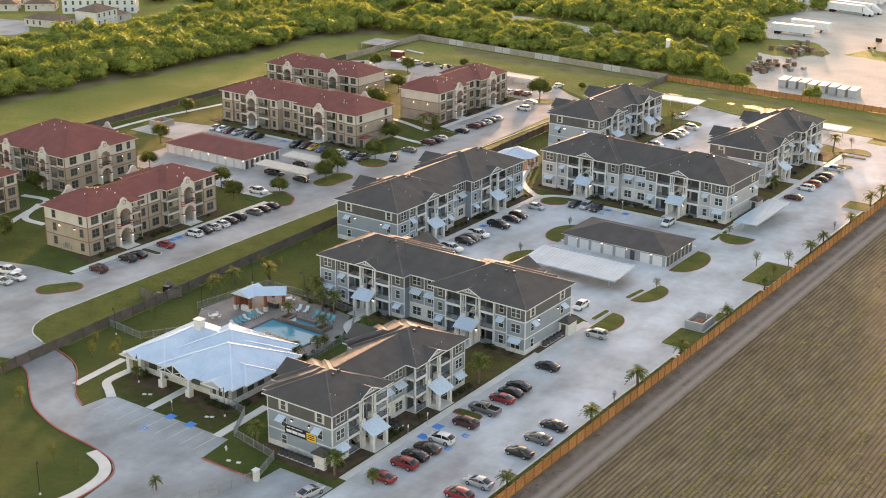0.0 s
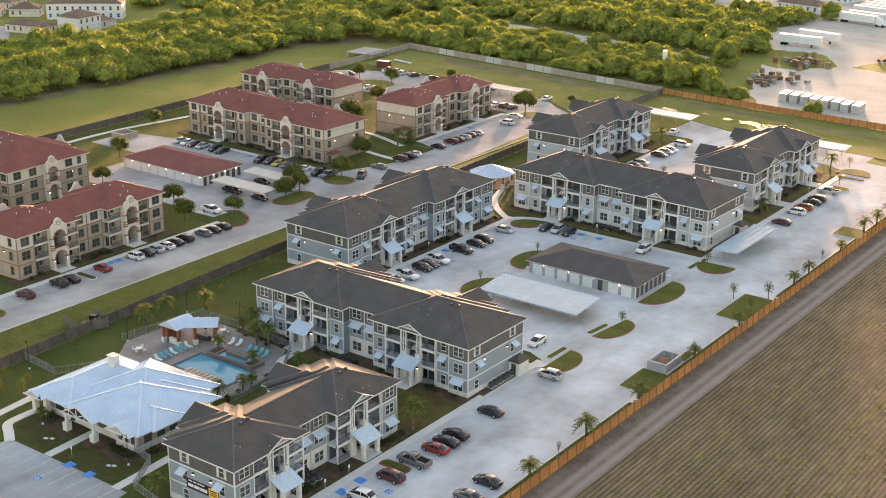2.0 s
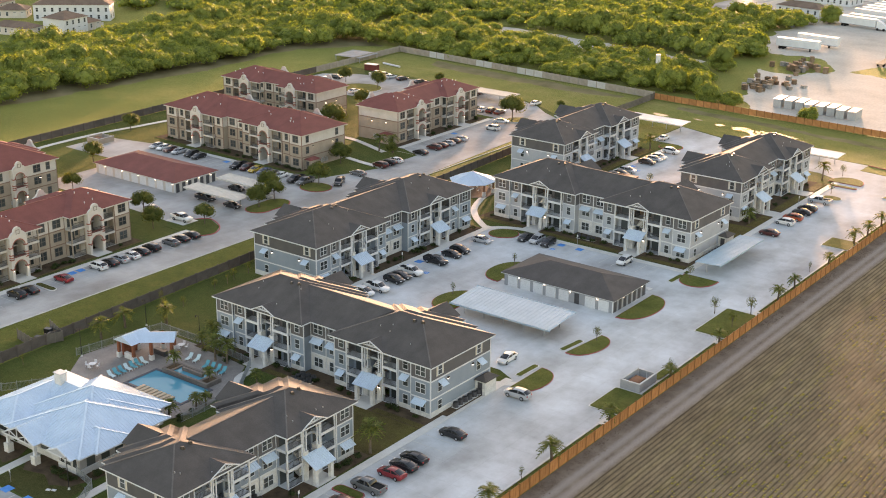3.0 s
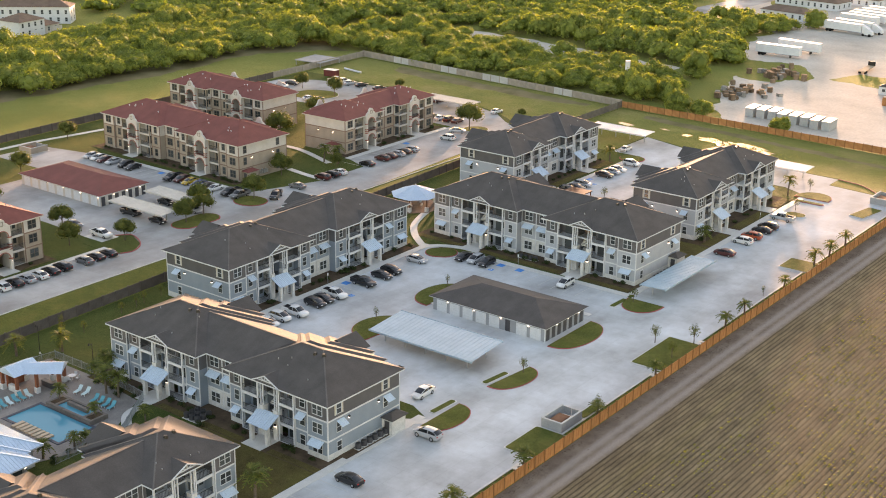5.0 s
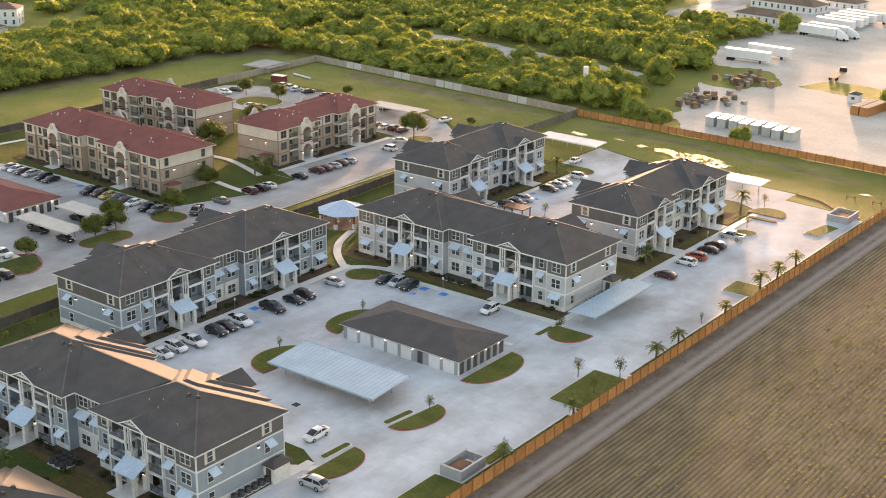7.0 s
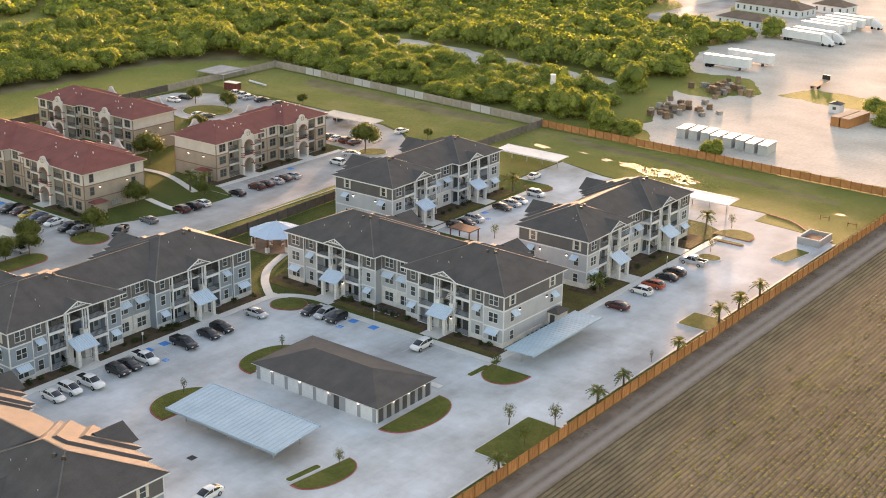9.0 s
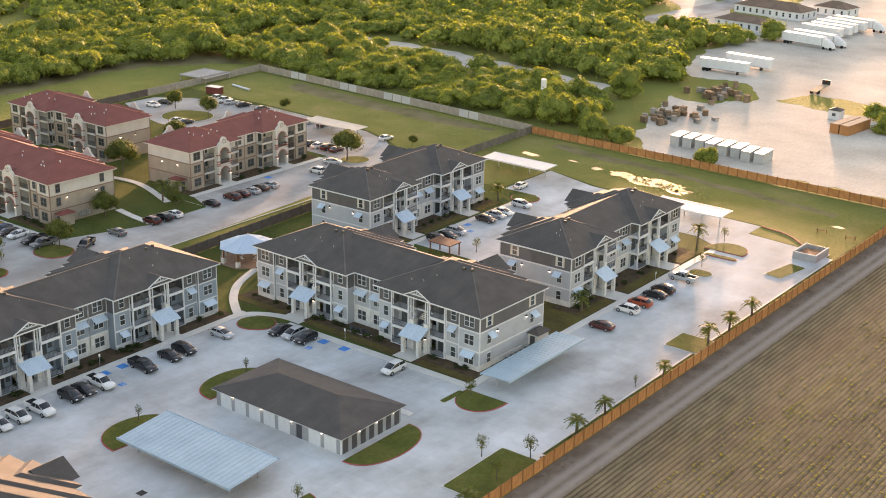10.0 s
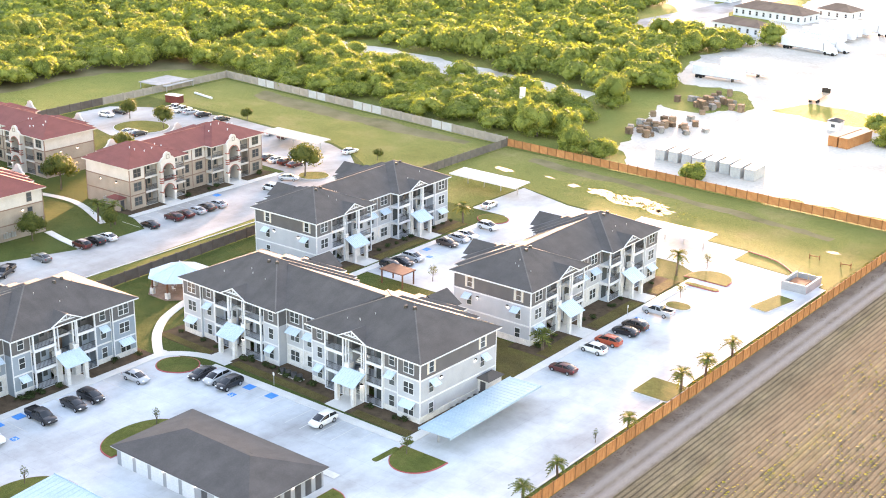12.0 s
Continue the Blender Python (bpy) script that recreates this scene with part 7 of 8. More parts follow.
for n, (x0, y0, x1, y1) in enumerate([(-105.4, 133, -104.0, 203), (-142.5, 264.5, -105.4, 266.0), (-152.3, 206, -150.8, 264.5), (-106.0, 266, -104.5, 346), (-153.0, 304, -151.5, 346), (-201.0, 165, -199.4, 222),
                                      (-258, 266, -206, 267.4), (-208.2, 303, -206.6, 344), (-121, 252.0, -106, 253.2)]):
    sheet("walk_%d" % (n + 1), rect(x0, y0, x1, y1), 0.1, WALKC, "pale concrete sidewalk", "sidewalk")
for n, pts in enumerate([[(-151.6, 263.0), (-154.3, 264.9), (-158.0, 268.0), (-161.6, 272.4), (-163.9, 277.3), (-165.2, 281.0)], [(-151.6, 262.4), (-150.2, 264.6), (-147.6, 266.3), (-144.6, 267.2), (-141.0, 267.2)], [(-151.0, 131.6), (-153.4, 133.2), (-155.8, 134.8), (-156.3, 137.0), (-156.3, 140.4)],
                         [(-143.2, 132.2), (-143.6, 141.2)], [(-128.2, 131.8), (-128.8, 143.6)], [(-135.4, 173.2), (-139.0, 176.4), (-139.6, 181)], [(-159.4, 131.3), (-160.5, 142.7)],
                         [(-250, 192), (-242, 192.6), (-238.6, 184), (-234, 173.4)], [(-241.4, 190), (-236, 181.6), (-228.4, 181)], [(-238, 300), (-224, 302), (-208, 297)], [(-279.6, 238), (-280.5, 250), (-280.1, 263.4), (-278.3, 274.4), (-276.2, 287.8)], [(-212, 287), (-206, 286), (-199.6, 285.4)],
                         [(-106.5, 199.6), (-99, 204.6)]]):
    strip(pts, 1.5, 0.09 + 0.004 * (n % 3), WALKC, "path_%d" % (n + 1), "pale concrete footpath across the lawn", "footpath")


def tower_walks(b, length, half, out):
    """Short walks and mulch beds before a building, laid in its own grid."""
    total = sum(w for _, w, _ in half)
    k = length / 2 / total
    x, spots = 0.0, []
    for kind, w, off in half:
        if kind == "tower":
            spots = [x + w * k / 2, length - x - w * k / 2]
        x += w * k
    m = b.matrix_basis
    def ground(name, x0, y0, x1, y1, z, mat, label, cat):
        g = [m @ Vector(p) for p in ((x0, y0, 0), (x1, y0, 0), (x1, y1, 0), (x0, y1, 0))]
        structure(name, Geo().prism([(p.x, p.y) for p in g], -0.1, z), mat, label, cat)
    ground("mulch_bed", -2.2, -out, length + 1.0, 2.5, 0.055, MULCH, "dark brown mulch bed around the building", "mulch bed")
    for s in spots:
        ground("walk", s - 1.9, -out - 0.1, s + 1.9, 1.5, 0.085, WALKC, "pale concrete entrance walk", "sidewalk")
    cuts = [-2.2, spots[0] - 2.2, spots[0] + 2.2, spots[1] - 2.2, spots[1] + 2.2, length + 1.2]
    for i in (0, 2, 4):
        ground("lawn_strip", cuts[i] + 0.6, -out + 0.1, cuts[i + 1] - 0.3, -2.3, 0.075, BEDGRASS, "thin brown-green grass strip before the building", "lawn")
    rnd = random.Random(int(length * 7))
    for i in range(int(length / 2.2)):
        px = rnd.uniform(0, length)
        if min(abs(px - s) for s in spots) > 2.6:
            p = m @ Vector((px, -rnd.uniform(0.7, 1.6), 0))
            copy_thing(SHRUB[i % 2], pose(p.x, p.y, 0.0, 0, 0, rnd.uniform(0, 360)))


for b, length, half, out in ((bB, 45.8, LONG, 3.6), (bC, 48.4, LONG, 3.9), (bF, 49.0, LONG, 2.4), (bA, 33.5, SHORT, 2.4), (bD, 39.2, SHORT, 4.6), (bE, 37.9, SHORT, 4.4)):
    tower_walks(b, length, half, out)
for b, length, half in ((r3, 50.2, LONG), (r1, 37.4, SHORT), (r5, 37.2, SHORT)):
    tower_walks(b, length, half, 2.8)


def condenser():
    c = thing("condenser_unit", "round dark air-conditioning condenser on a pad", "condenser", "condensers")
    part("casing", Geo().cyl(0, 0, 0.08, 0.85, 0.45, 14, 0.43), DARKDOOR, c)
    part("fan_guard", Geo().cyl(0, 0, 0.85, 0.92, 0.36, 14, 0.3), STEEL, c)
    part("pad", Geo().box(-0.5, -0.5, 0, 0.5, 0.5, 0.08), WALKC, c)
    MASTERS.append(c)
    return c


COND = condenser()
sheet("mulch_bed", ragged([(-106.2, 186.0), (-104.6, 186.0), (-104.6, 197.4), (-106.2, 197.4)], 0.6, 0.1, 3.0), 0.115, MULCH, "dark mulch bed along the end wall", "mulch bed")
sheet("mulch_bed", ragged([(-107.0, 273.0), (-104.7, 273.0), (-104.7, 284.4), (-107.0, 284.4)], 0.6, 0.1, 4.0), 0.115, MULCH, "dark mulch bed along the end wall", "mulch bed")
for i in range(6):
    copy_thing(COND, pose(-105.4, 189.4 + 1.2 * i, 0.1))
    copy_thing(COND, pose(-105.6, 275.6 + 1.3 * i, 0.1))
for i in range(4):
    copy_thing(COND, pose(-132.6 + 1.15 * i, 270.0, 0.04))
for i in range(8):
    copy_thing(COND, pose(-116.5 + 0.88 * i, 133.5, 0.04))
for i in range(3):
    for j in range(3):
        copy_thing(COND, pose(-107.9 - 1.1 * i, 148.4 + 1.1 * j, 0.04))
        copy_thing(COND, pose(-131.4 + 1.15 * i, 183.2 + 1.1 * (j - 2), 0.04))

# banner on the end wall: unreadable and private writing becomes bars
ban = thing("wall_banner", "dark blue banner with a yellow end on siding", "banner")
NAVY = surf("navy_banner_cloth", (0.012, 0.016, 0.04), (0.02, 0.025, 0.055), 1.0, 9.0, 0.6)
YEL = surf("yellow_banner_cloth", (0.75, 0.45, 0.03), (0.82, 0.5, 0.05), 1.0, 9.0, 0.6)
part("cloth", Geo().box(-117.2, 135.02, 2.72, -111.2, 135.06, 4.2), NAVY, ban)
part("yellow_panel", Geo().box(-113.0, 135.0, 2.76, -111.25, 135.02, 4.0), YEL, ban)
for x0, x1, z0, z1 in ((-116.8, -116.1, 3.84, 4.0), (-115.9, -115.3, 3.84, 4.0), (-115.1, -113.8, 3.84, 4.0), (-116.9, -115.9, 3.05, 3.5), (-115.75, -114.75, 3.05, 3.5), (-114.6, -113.3, 3.05, 3.5)):
    part("writing_bar", Geo().box(x0, 135.0, z0, x1, 135.02, z1), WHITEPAINT, ban)
for z in (3.65, 3.35, 3.05):
    part("writing_bar", Geo().box(-112.8, 134.98, z, -111.5, 135.0, z + 0.14), NAVY, ban)

# blue accessible bays, stall lines
lines = Geo()
for x0, x1, y0, y1 in ((-104, -98.6, 133, 184), (-86, -91, 136, 166), (-150.6, -145.2, 208, 260), (-104.3, -99, 292, 330), (-151.2, -146, 312, 342), (-199.2, -194.2, 166, 222), (-206.2, -201, 300, 322)):
    y = y0
    while y < y1:
        lines.box(min(x0, x1), y - 0.05, 0.02, max(x0, x1), y + 0.05, 0.039)
        y += 2.74
for y0, y1, x0, x1 in ((264.3, 259, -146, -110), (265.8, 260.6, -257, -204), (132, 126.8, -150, -128)):
    x = x0
    while x < x1:
        lines.box(x - 0.05, min(y0, y1), 0.02, x + 0.05, max(y0, y1), 0.039)
        x += 2.74
structure("stall_lines", lines, surf("worn_stall_paint", (0.47, 0.46, 0.42), (0.58, 0.56, 0.5), 0.5, 9.0, 0.7), "worn pale parking stall lines", "marking")


def blue_bay(x, y):
    """A blue access panel beside the curb."""
    b = tagged(part("access_panel", Geo().box(-0.75, -0.75, 0, 0.75, 0.75, 0.012), BLUEPAINT), "bright blue access panel painted on concrete", "marking", "accessible markings")
    return place(b, x, y, 0.042)


def blue_emblem(x, y, turn):
    """A small blue square with a white wheelchair sign."""
    b = thing("accessible_emblem", "blue square with a white wheelchair sign", "marking", "accessible markings")
    part("panel", Geo().box(-0.5, -0.5, 0, 0.5, 0.5, 0.012), BLUEPAINT, b)
    w = Geo()
    for i in range(10):
        a0, a1 = math.pi * (0.9 + 1.3 * i / 10), math.pi * (0.9 + 1.3 * (i + 1) / 10)
        w.bar((-0.02 + 0.28 * math.cos(a0), -0.08 + 0.28 * math.sin(a0), 0.016), (-0.02 + 0.28 * math.cos(a1), -0.08 + 0.28 * math.sin(a1), 0.016), 0.07, 0.01)
    w.bar((-0.05, 0.35, 0.016), (-0.05, 0.0, 0.016), 0.09, 0.01)
    w.bar((-0.05, 0.02, 0.018), (0.25, 0.0, 0.018), 0.07, 0.01)
    part("white_symbol", w, WHITEPAINT, b)
    return place(b, x, y, 0.042, turn)


for x, y in ((-103.0, 153.9), (-103.0, 150.0), (-133.0, 263.7), (-128.6, 263.7), (-150.0, 234.0), (-150.0, 237.4), (-138.5, 132.4), (-134.1, 132.3), (-103.4, 321.6), (-151.0, 326.0), (-233.0, 265.0), (-230.0, 265.0), (-205.4, 324.0), (-198.6, 190.4), (-198.6, 192.4)):
    blue_bay(x, y)
for x, y, t in ((-98.0, 153.9, 90), (-97.8, 149.1, 90), (-133.1, 260.4, 0), (-145.0, 233.2, 90), (-138.9, 127.3, 0), (-100.3, 318.7, 90), (-147.9, 323.1, 90), (-195.5, 187.5, 90)):
    blue_emblem(x, y, t)


def lamp_post(h=5.0):
    l = thing("lamp_post", "dark metal lantern lamp post", "lamp post", "lamp posts")
    part("pole", Geo().tube([(0, 0, -0.1), (0, 0, 0.6), (0, 0, h)], [0.09, 0.07, 0.045], 8), STEEL, l)
    part("base", Geo().cyl(0, 0, 0, 0.35, 0.2, 10, 0.12), WALKC, l)
    part("arm", Geo().bar((0, 0, h - 0.3), (0.6, 0, h - 0.05), 0.05), STEEL, l)
    part("lantern", Geo().cyl(0.6, 0, h - 0.45, h - 0.1, 0.17, 8, 0.08), STEEL, l)
    MASTERS.append(l)
    return l


LP = lamp_post()
for x, y in ((-135.9, 105.4), (-151.7, 138.0), (-131.8, 137.4), (-169.6, 149.1), (-165.6, 166.4), (-167.3, 181.8), (-154.6, 182.6)):
    copy_thing(LP, pose(x, y, 0, 0, 0, spin.uniform(0, 360)))


def sign_post():
    s = thing("sign_post", "small accessible-parking sign on a grey post", "sign", "sign posts")
    part("post", Geo().box(-0.03, -0.03, 0, 0.03, 0.03, 2.0), GREYST, s)
    part("sign_plate", Geo().box(-0.16, -0.05, 1.5, 0.16, -0.03, 2.0), WHITEPAINT, s)
    MASTERS.append(s)
    return s


SP = sign_post()
for x, y, t in ((-104.8, 153.6, 90), (-104.8, 148.6, 90), (-130.8, 266.4, 0), (-152.6, 235.2, 90), (-139.6, 133.8, 0), (-105.4, 321.6, 90)):
    copy_thing(SP, pose(x, y, 0.05, 0, 0, t))


def inlet_box():
    s = thing("storm_inlet", "square concrete storm inlet with an iron lid", "inlet", "storm inlets")
    part("slab", Geo().box(-0.9, -0.9, -0.1, 0.9, 0.9, 0.17), WALKC, s)
    part("lid", Geo().cyl(0, 0, 0.17, 0.19, 0.32, 14), STEEL, s)
    MASTERS.append(s)
    return s


for x, y in ((-118.3, 214.4),):
    gr = thing("drain_grate", "dark square iron drain grate in concrete", "grate", "drain grates")
    part("frame", Geo().frame_grid([-0.55, -0.47, 0.47, 0.55], [-0.55, -0.47, 0.47, 0.55], {(1, 1)}, -0.01, 0.01), STEEL, gr).matrix_basis = pose(0, 0, 0.01, -90)
    for i in range(6):
        part("grate_bar", Geo().box(-0.47, -0.42 + 0.16 * i, 0, 0.47, -0.36 + 0.16 * i, 0.016), STEEL, gr)
    # Solid black block stands for the darkness of the empty drain.
    part("pit", Geo().box(-0.47, -0.47, -0.2, 0.47, 0.47, 0.003), RUBBER, gr)
    place(gr, x, y, 0.034)

IB = inlet_box()
for x, y in ((-84.6, 199.0), (-84.6, 237.6), (-84.6, 253.6), (-131.0, 240.0)):
    copy_thing(IB, pose(x, y, 0))


hy = thing("fire_hydrant", "white fire hydrant on the entry lawn", "hydrant")
part("barrel", Geo().cyl(0, 0, 0, 0.55, 0.13, 10), TRIM, hy)
part("bonnet", Geo().cyl(0, 0, 0.55, 0.8, 0.16, 10, 0.05), TRIM, hy)
part("nozzle", Geo().tube([(-0.26, 0, 0.42), (0.26, 0, 0.42)], [0.08, 0.08], 8), TRIM, hy)
place(hy, -124.0, 129.6)
for x, y in ((-121.5, 127.5), (-119.9, 127.9), (-147.6, 135.4), (-146.8, 135.9), (-133.9, 135.6), (-133.2, 136.0)):
    lid = thing("valve_box", "small pale utility box lid in the lawn", "box lid", "valve boxes")
    part("collar", Geo().box(-0.4, -0.3, -0.1, 0.4, 0.3, 0.1), WALKC, lid)
    part("lid", Geo().box(-0.3, -0.2, 0.1, 0.3, 0.2, 0.12), TRIM, lid)
    place(lid, x, y, 0.0, 20).scale = (0.8, 0.8, 1.0)
gp = thing("gate_pier", "square pale stone pier with a cap at the gate", "pier")
part("shaft", Geo().box(-0.35, -0.35, 0, 0.35, 0.35, 1.7), STONE, gp)
part("cap", Geo().box(-0.45, -0.45, 1.7, 0.45, 0.45, 1.85), TRIM, gp)
place(gp, -114.3, 125.6)


# painted curbs along the entrance drive
for n, (pts, m) in enumerate((([(-175.8, 131.8), (-169.9, 129.9), (-164.1, 125.9), (-159.1, 122.6), (-154.9, 120.9), (-150.9, 119.8), (-146.7, 119.2), (-142.4, 118.9), (-139.3, 118.6)], REDCURB),
                              ([(-174.7, 138.8), (-170.9, 138.2), (-166.7, 137.0), (-162.7, 134.6), (-158.7, 130.8), (-155.7, 128.5), (-152.5, 127.0)], REDCURB),
                              ([(-139.2, 118.5), (-135.3, 117.6), (-132.5, 115.6), (-131.2, 112.6), (-130.8, 108), (-131.6, 104)], REDCURB),
                              ([(-125.2, 125.7), (-120, 125.6), (-114.3, 125.7)], REDCURB),
                              ([(-104.5, 364.1), (-98, 362.4), (-92, 357.4)], REDCURB))):
    strip(pts, 0.18, 0.17, m, "curb_%d" % (n + 1), "red-painted curb along the drive" if m is REDCURB else "pale concrete curb along the drive", "curb")
strip([(-139.6, 117.7), (-135.9, 116.6), (-133.5, 114.8), (-132.3, 112.2), (-131.9, 107.8), (-132.8, 103.6)], 1.7, 0.12, WALKC, "walk_corner", "pale concrete corner walk", "sidewalk")
for pts in ([(-154.9, 138.8), (-151.6, 136.9), (-147.5, 137.5), (-145.2, 136.4), (-144.5, 138.6), (-146.0, 141.4), (-155.0, 141.4)],
            [(-142.6, 138.4), (-141.3, 136.9), (-137.7, 137.9), (-134.9, 136.5), (-132.2, 138.0), (-131.4, 141.0), (-133.4, 141.6), (-142.6, 141.4)],
            [(-133.4, 141.6), (-131.2, 141.2), (-130.8, 156), (-133.4, 156)]):
    sheet("mulch_bed", ragged(pts, 0.6, 0.25, 5.0), 0.055, MULCH, "dark mulch bed beside the clubhouse", "mulch bed")
sheet("mulch_bed", ragged([(-120.8, 135.0), (-120.6, 132.8), (-116.4, 131.9), (-109.5, 131.5), (-105.4, 132.2), (-105.4, 135.0)], 0.6, 0.2, 8.0), 0.068, MULCH, "dark mulch bed along the end wall", "mulch bed")
rnd = random.Random(77)
for i in range(26):
    x, y = rnd.choice(((rnd.uniform(-156, -147.6), rnd.uniform(139.6, 141.6)), (rnd.uniform(-139.4, -133), rnd.uniform(138.4, 139.8)), (-131.8, rnd.uniform(141, 155))))
    copy_thing(SHRUB[i % 2], pose(x, y, 0.0, 0, 0, rnd.uniform(0, 360)))
for i in range(22):
    x, y = rnd.choice(((rnd.uniform(-137.6, -134.9), rnd.uniform(159, 172)), (rnd.uniform(-152, -142), rnd.uniform(179.4, 181.2)), (rnd.uniform(-131, -127), rnd.uniform(168, 181))))
    copy_thing(SHRUB[i % 2], pose(x, y, 0.0, 0, 0, rnd.uniform(0, 360)))

strip(verge_line, 0.22, 0.16, CURB, "curb_street", "pale concrete curb beside the street", "curb")
strip([(-195.4, 221.4), (-194.6, 224.2), (-197.0, 228.0), (-202.4, 230.4), (-205.0, 228.0)], 0.22, 0.16, REDCURB, "curb_corner", "red-painted curb around the grass corner", "curb")
sheet("parking_pad", rect(-209.4, 223.6, -203.6, 228.0), 0.078, WALKC, "pale concrete pad under a parked pickup", "parking pad")


# ---- storage yard, houses, ditch ----
def container(lx, label, mat):
    c = thing("shipping_container", label, "container", "shipping containers")
    n = int(lx / 0.3)
    side = [(lx * i / (2 * n), -1.2 + 0.04 * (i // 2 % 2)) for i in range(2 * n + 1)]
    g = Geo().prism(side + [(lx - x, -y) for x, y in side], 0.0, 2.52)
    part("box_body", g, mat, c)
    part("roof", Geo().box(-0.02, -1.22, 2.52, lx + 0.02, 1.22, 2.6), PALEROOF if lx < 10 else TAN, c)
    for s in (-0.6, 0.6):
        part("door", Geo().box(-0.06, s - 0.57, 0.2, 0.0, s + 0.57, 2.45), mat, c)
    return c


PALEROOF = surf("pale_container_roof", (0.55, 0.54, 0.51), (0.68, 0.66, 0.62), 0.5, 4.0, 0.5)
CONTGREY = surf("grey_container_paint", (0.34, 0.36, 0.36), (0.42, 0.43, 0.43), 0.6, 4.0, 0.6)
CONTORG = surf("orange_container_paint", (0.34, 0.15, 0.06), (0.42, 0.2, 0.08), 0.6, 4.0, 0.6)
cg = container(6.1, "grey shipping container in the yard", CONTGREY)
MASTERS.append(cg)
for i in range(8):
    copy_thing(cg, pose(-149.0 + 3.35 * i, 409.6 - 0.35 * i + 0.5 * (i % 3), 0.03, 0, 0, 93))
co = container(12.2, "orange-brown shipping container in the yard", CONTORG)
MASTERS.append(co)
copy_thing(co, pose(-123.4, 448.5, 0.03, 0, 0, 84))
copy_thing(co, pose(-120.6, 448.2, 0.03, 0, 0, 84))


def trailer(label, cab):
    t = thing("truck_trailer", label, "trailer", "truck trailers")
    part("box_body", Geo().soft_box(0, -1.28, 1.15, 16.0, 1.28, 4.1, 0.06), TRIM, t)
    part("under_frame", Geo().box(0.5, -0.5, 0.9, 15.5, 0.5, 1.15), STEEL, t)
    for x in (1.4, 2.7):
        for s in (-1, 1):
            part("wheel", Geo().tube([(x, s * 1.0 - 0.2, 0.52), (x, s * 1.0 + 0.2, 0.52)], [0.52, 0.52], 14), RUBBER, t)
    if cab:
        c = part("cab", loft(Geo(), [[(16.3, -1.2, 0.6), (16.3, 1.2, 0.6), (16.3, 1.1, 3.9), (16.3, -1.1, 3.9)], [(18.4, -1.2, 0.6), (18.4, 1.2, 0.6), (18.0, 1.0, 3.3), (18.0, -1.0, 3.3)],
                                     [(20.4, -1.0, 0.6), (20.4, 1.0, 0.6), (20.2, 0.8, 1.9), (20.2, -0.8, 1.9)]]), TRIM, t, "white sleeper cab")
        part("windscreen", Geo().add([(18.55, -0.95, 2.1), (18.55, 0.95, 2.1), (18.1, 0.9, 3.1), (18.1, -0.9, 3.1)], [(0, 1, 2, 3)]), CARGLASS, c)
        for x in (16.9, 19.6):
            for s in (-1, 1):
                part("wheel", Geo().tube([(x, s * 1.05 - 0.2, 0.52), (x, s * 1.05 + 0.2, 0.52)], [0.52, 0.52], 14), RUBBER, t)
    else:
        part("landing_leg", Geo().box(12.4, -0.8, 0, 12.6, 0.8, 0.95), STEEL, t)
    MASTERS.append(t)
    return t


T1, T2 = trailer("white box trailer standing alone in the yard", False), trailer("white box trailer with a white tractor cab", True)
copy_thing(T1, pose(-188.2, 500.0, 0, 0, 0, 2))
copy_thing(T1, pose(-185.5, 513.0, 0, 0, 0, -5))
for i, (x, y, m) in enumerate(((-190.5, 569.5, T2), (-189.0, 576.0, T2), (-192.0, 590.0, T1), (-191.0, 596.0, T1), (-191.5, 602.5, T1), (-190.5, 609.0, T1), (-190, 616, T2))):
    copy_thing(m, pose(x + 1.8, y - 6.0, 0, 0, 0, -9))

# stacks of scrap and pallets, each built as one piece
PALLET = surf("stacked_pallet_wood", (0.16, 0.11, 0.075), (0.26, 0.19, 0.13), 1.2, 6.0, 0.9, spread=0.3)
GREYJUNK = surf("grey_scrap", (0.2, 0.19, 0.175), (0.34, 0.32, 0.29), 1.2, 6.0, 0.85, spread=0.3)


def stack(seed, mat, label):
    rnd = random.Random(seed)
    edge, z = [], 0.0
    for i in range(rnd.randint(4, 9)):
        d, w = rnd.uniform(-0.08, 0.08), rnd.uniform(0.54, 0.64)
        edge += [(d, 0.46, z), (d, 0.46, z + 0.1), (d, w, z + 0.1), (d, w, z + 0.2)]
        z += 0.2
    g = Geo().slab_y([(d + w, z) for d, w, z in edge] + [(d - w, z) for d, w, z in reversed(edge)], -0.6, 0.6)
    s = tagged(part("slatted_crate", g, mat), label, "crate", "yard crates")
    MASTERS.append(s)
    return s


ST = [stack(1, PALLET, "tall brown scrap stack on the yard"), stack(2, GREYJUNK, "weathered grey scrap stack on the yard"), stack(3, PALLET, "uneven brown scrap stack on the yard")]
rnd = random.Random(21)
for i in range(34):
    copy_thing(ST[i % 3], pose(rnd.gauss(-164, 3.2), rnd.gauss(436, 5.0), 0.02, 0, 0, rnd.uniform(0, 90))).scale = (1.3, 1.3, rnd.uniform(0.9, 2.0))
for i in range(34):
    copy_thing(ST[(i + 1) % 3], pose(rnd.gauss(-167.0, 3.6), rnd.gauss(470, 5.0), 0.02, 0, 0, rnd.uniform(0, 90))).scale = (1.3, 1.3, rnd.uniform(1.0, 2.4))

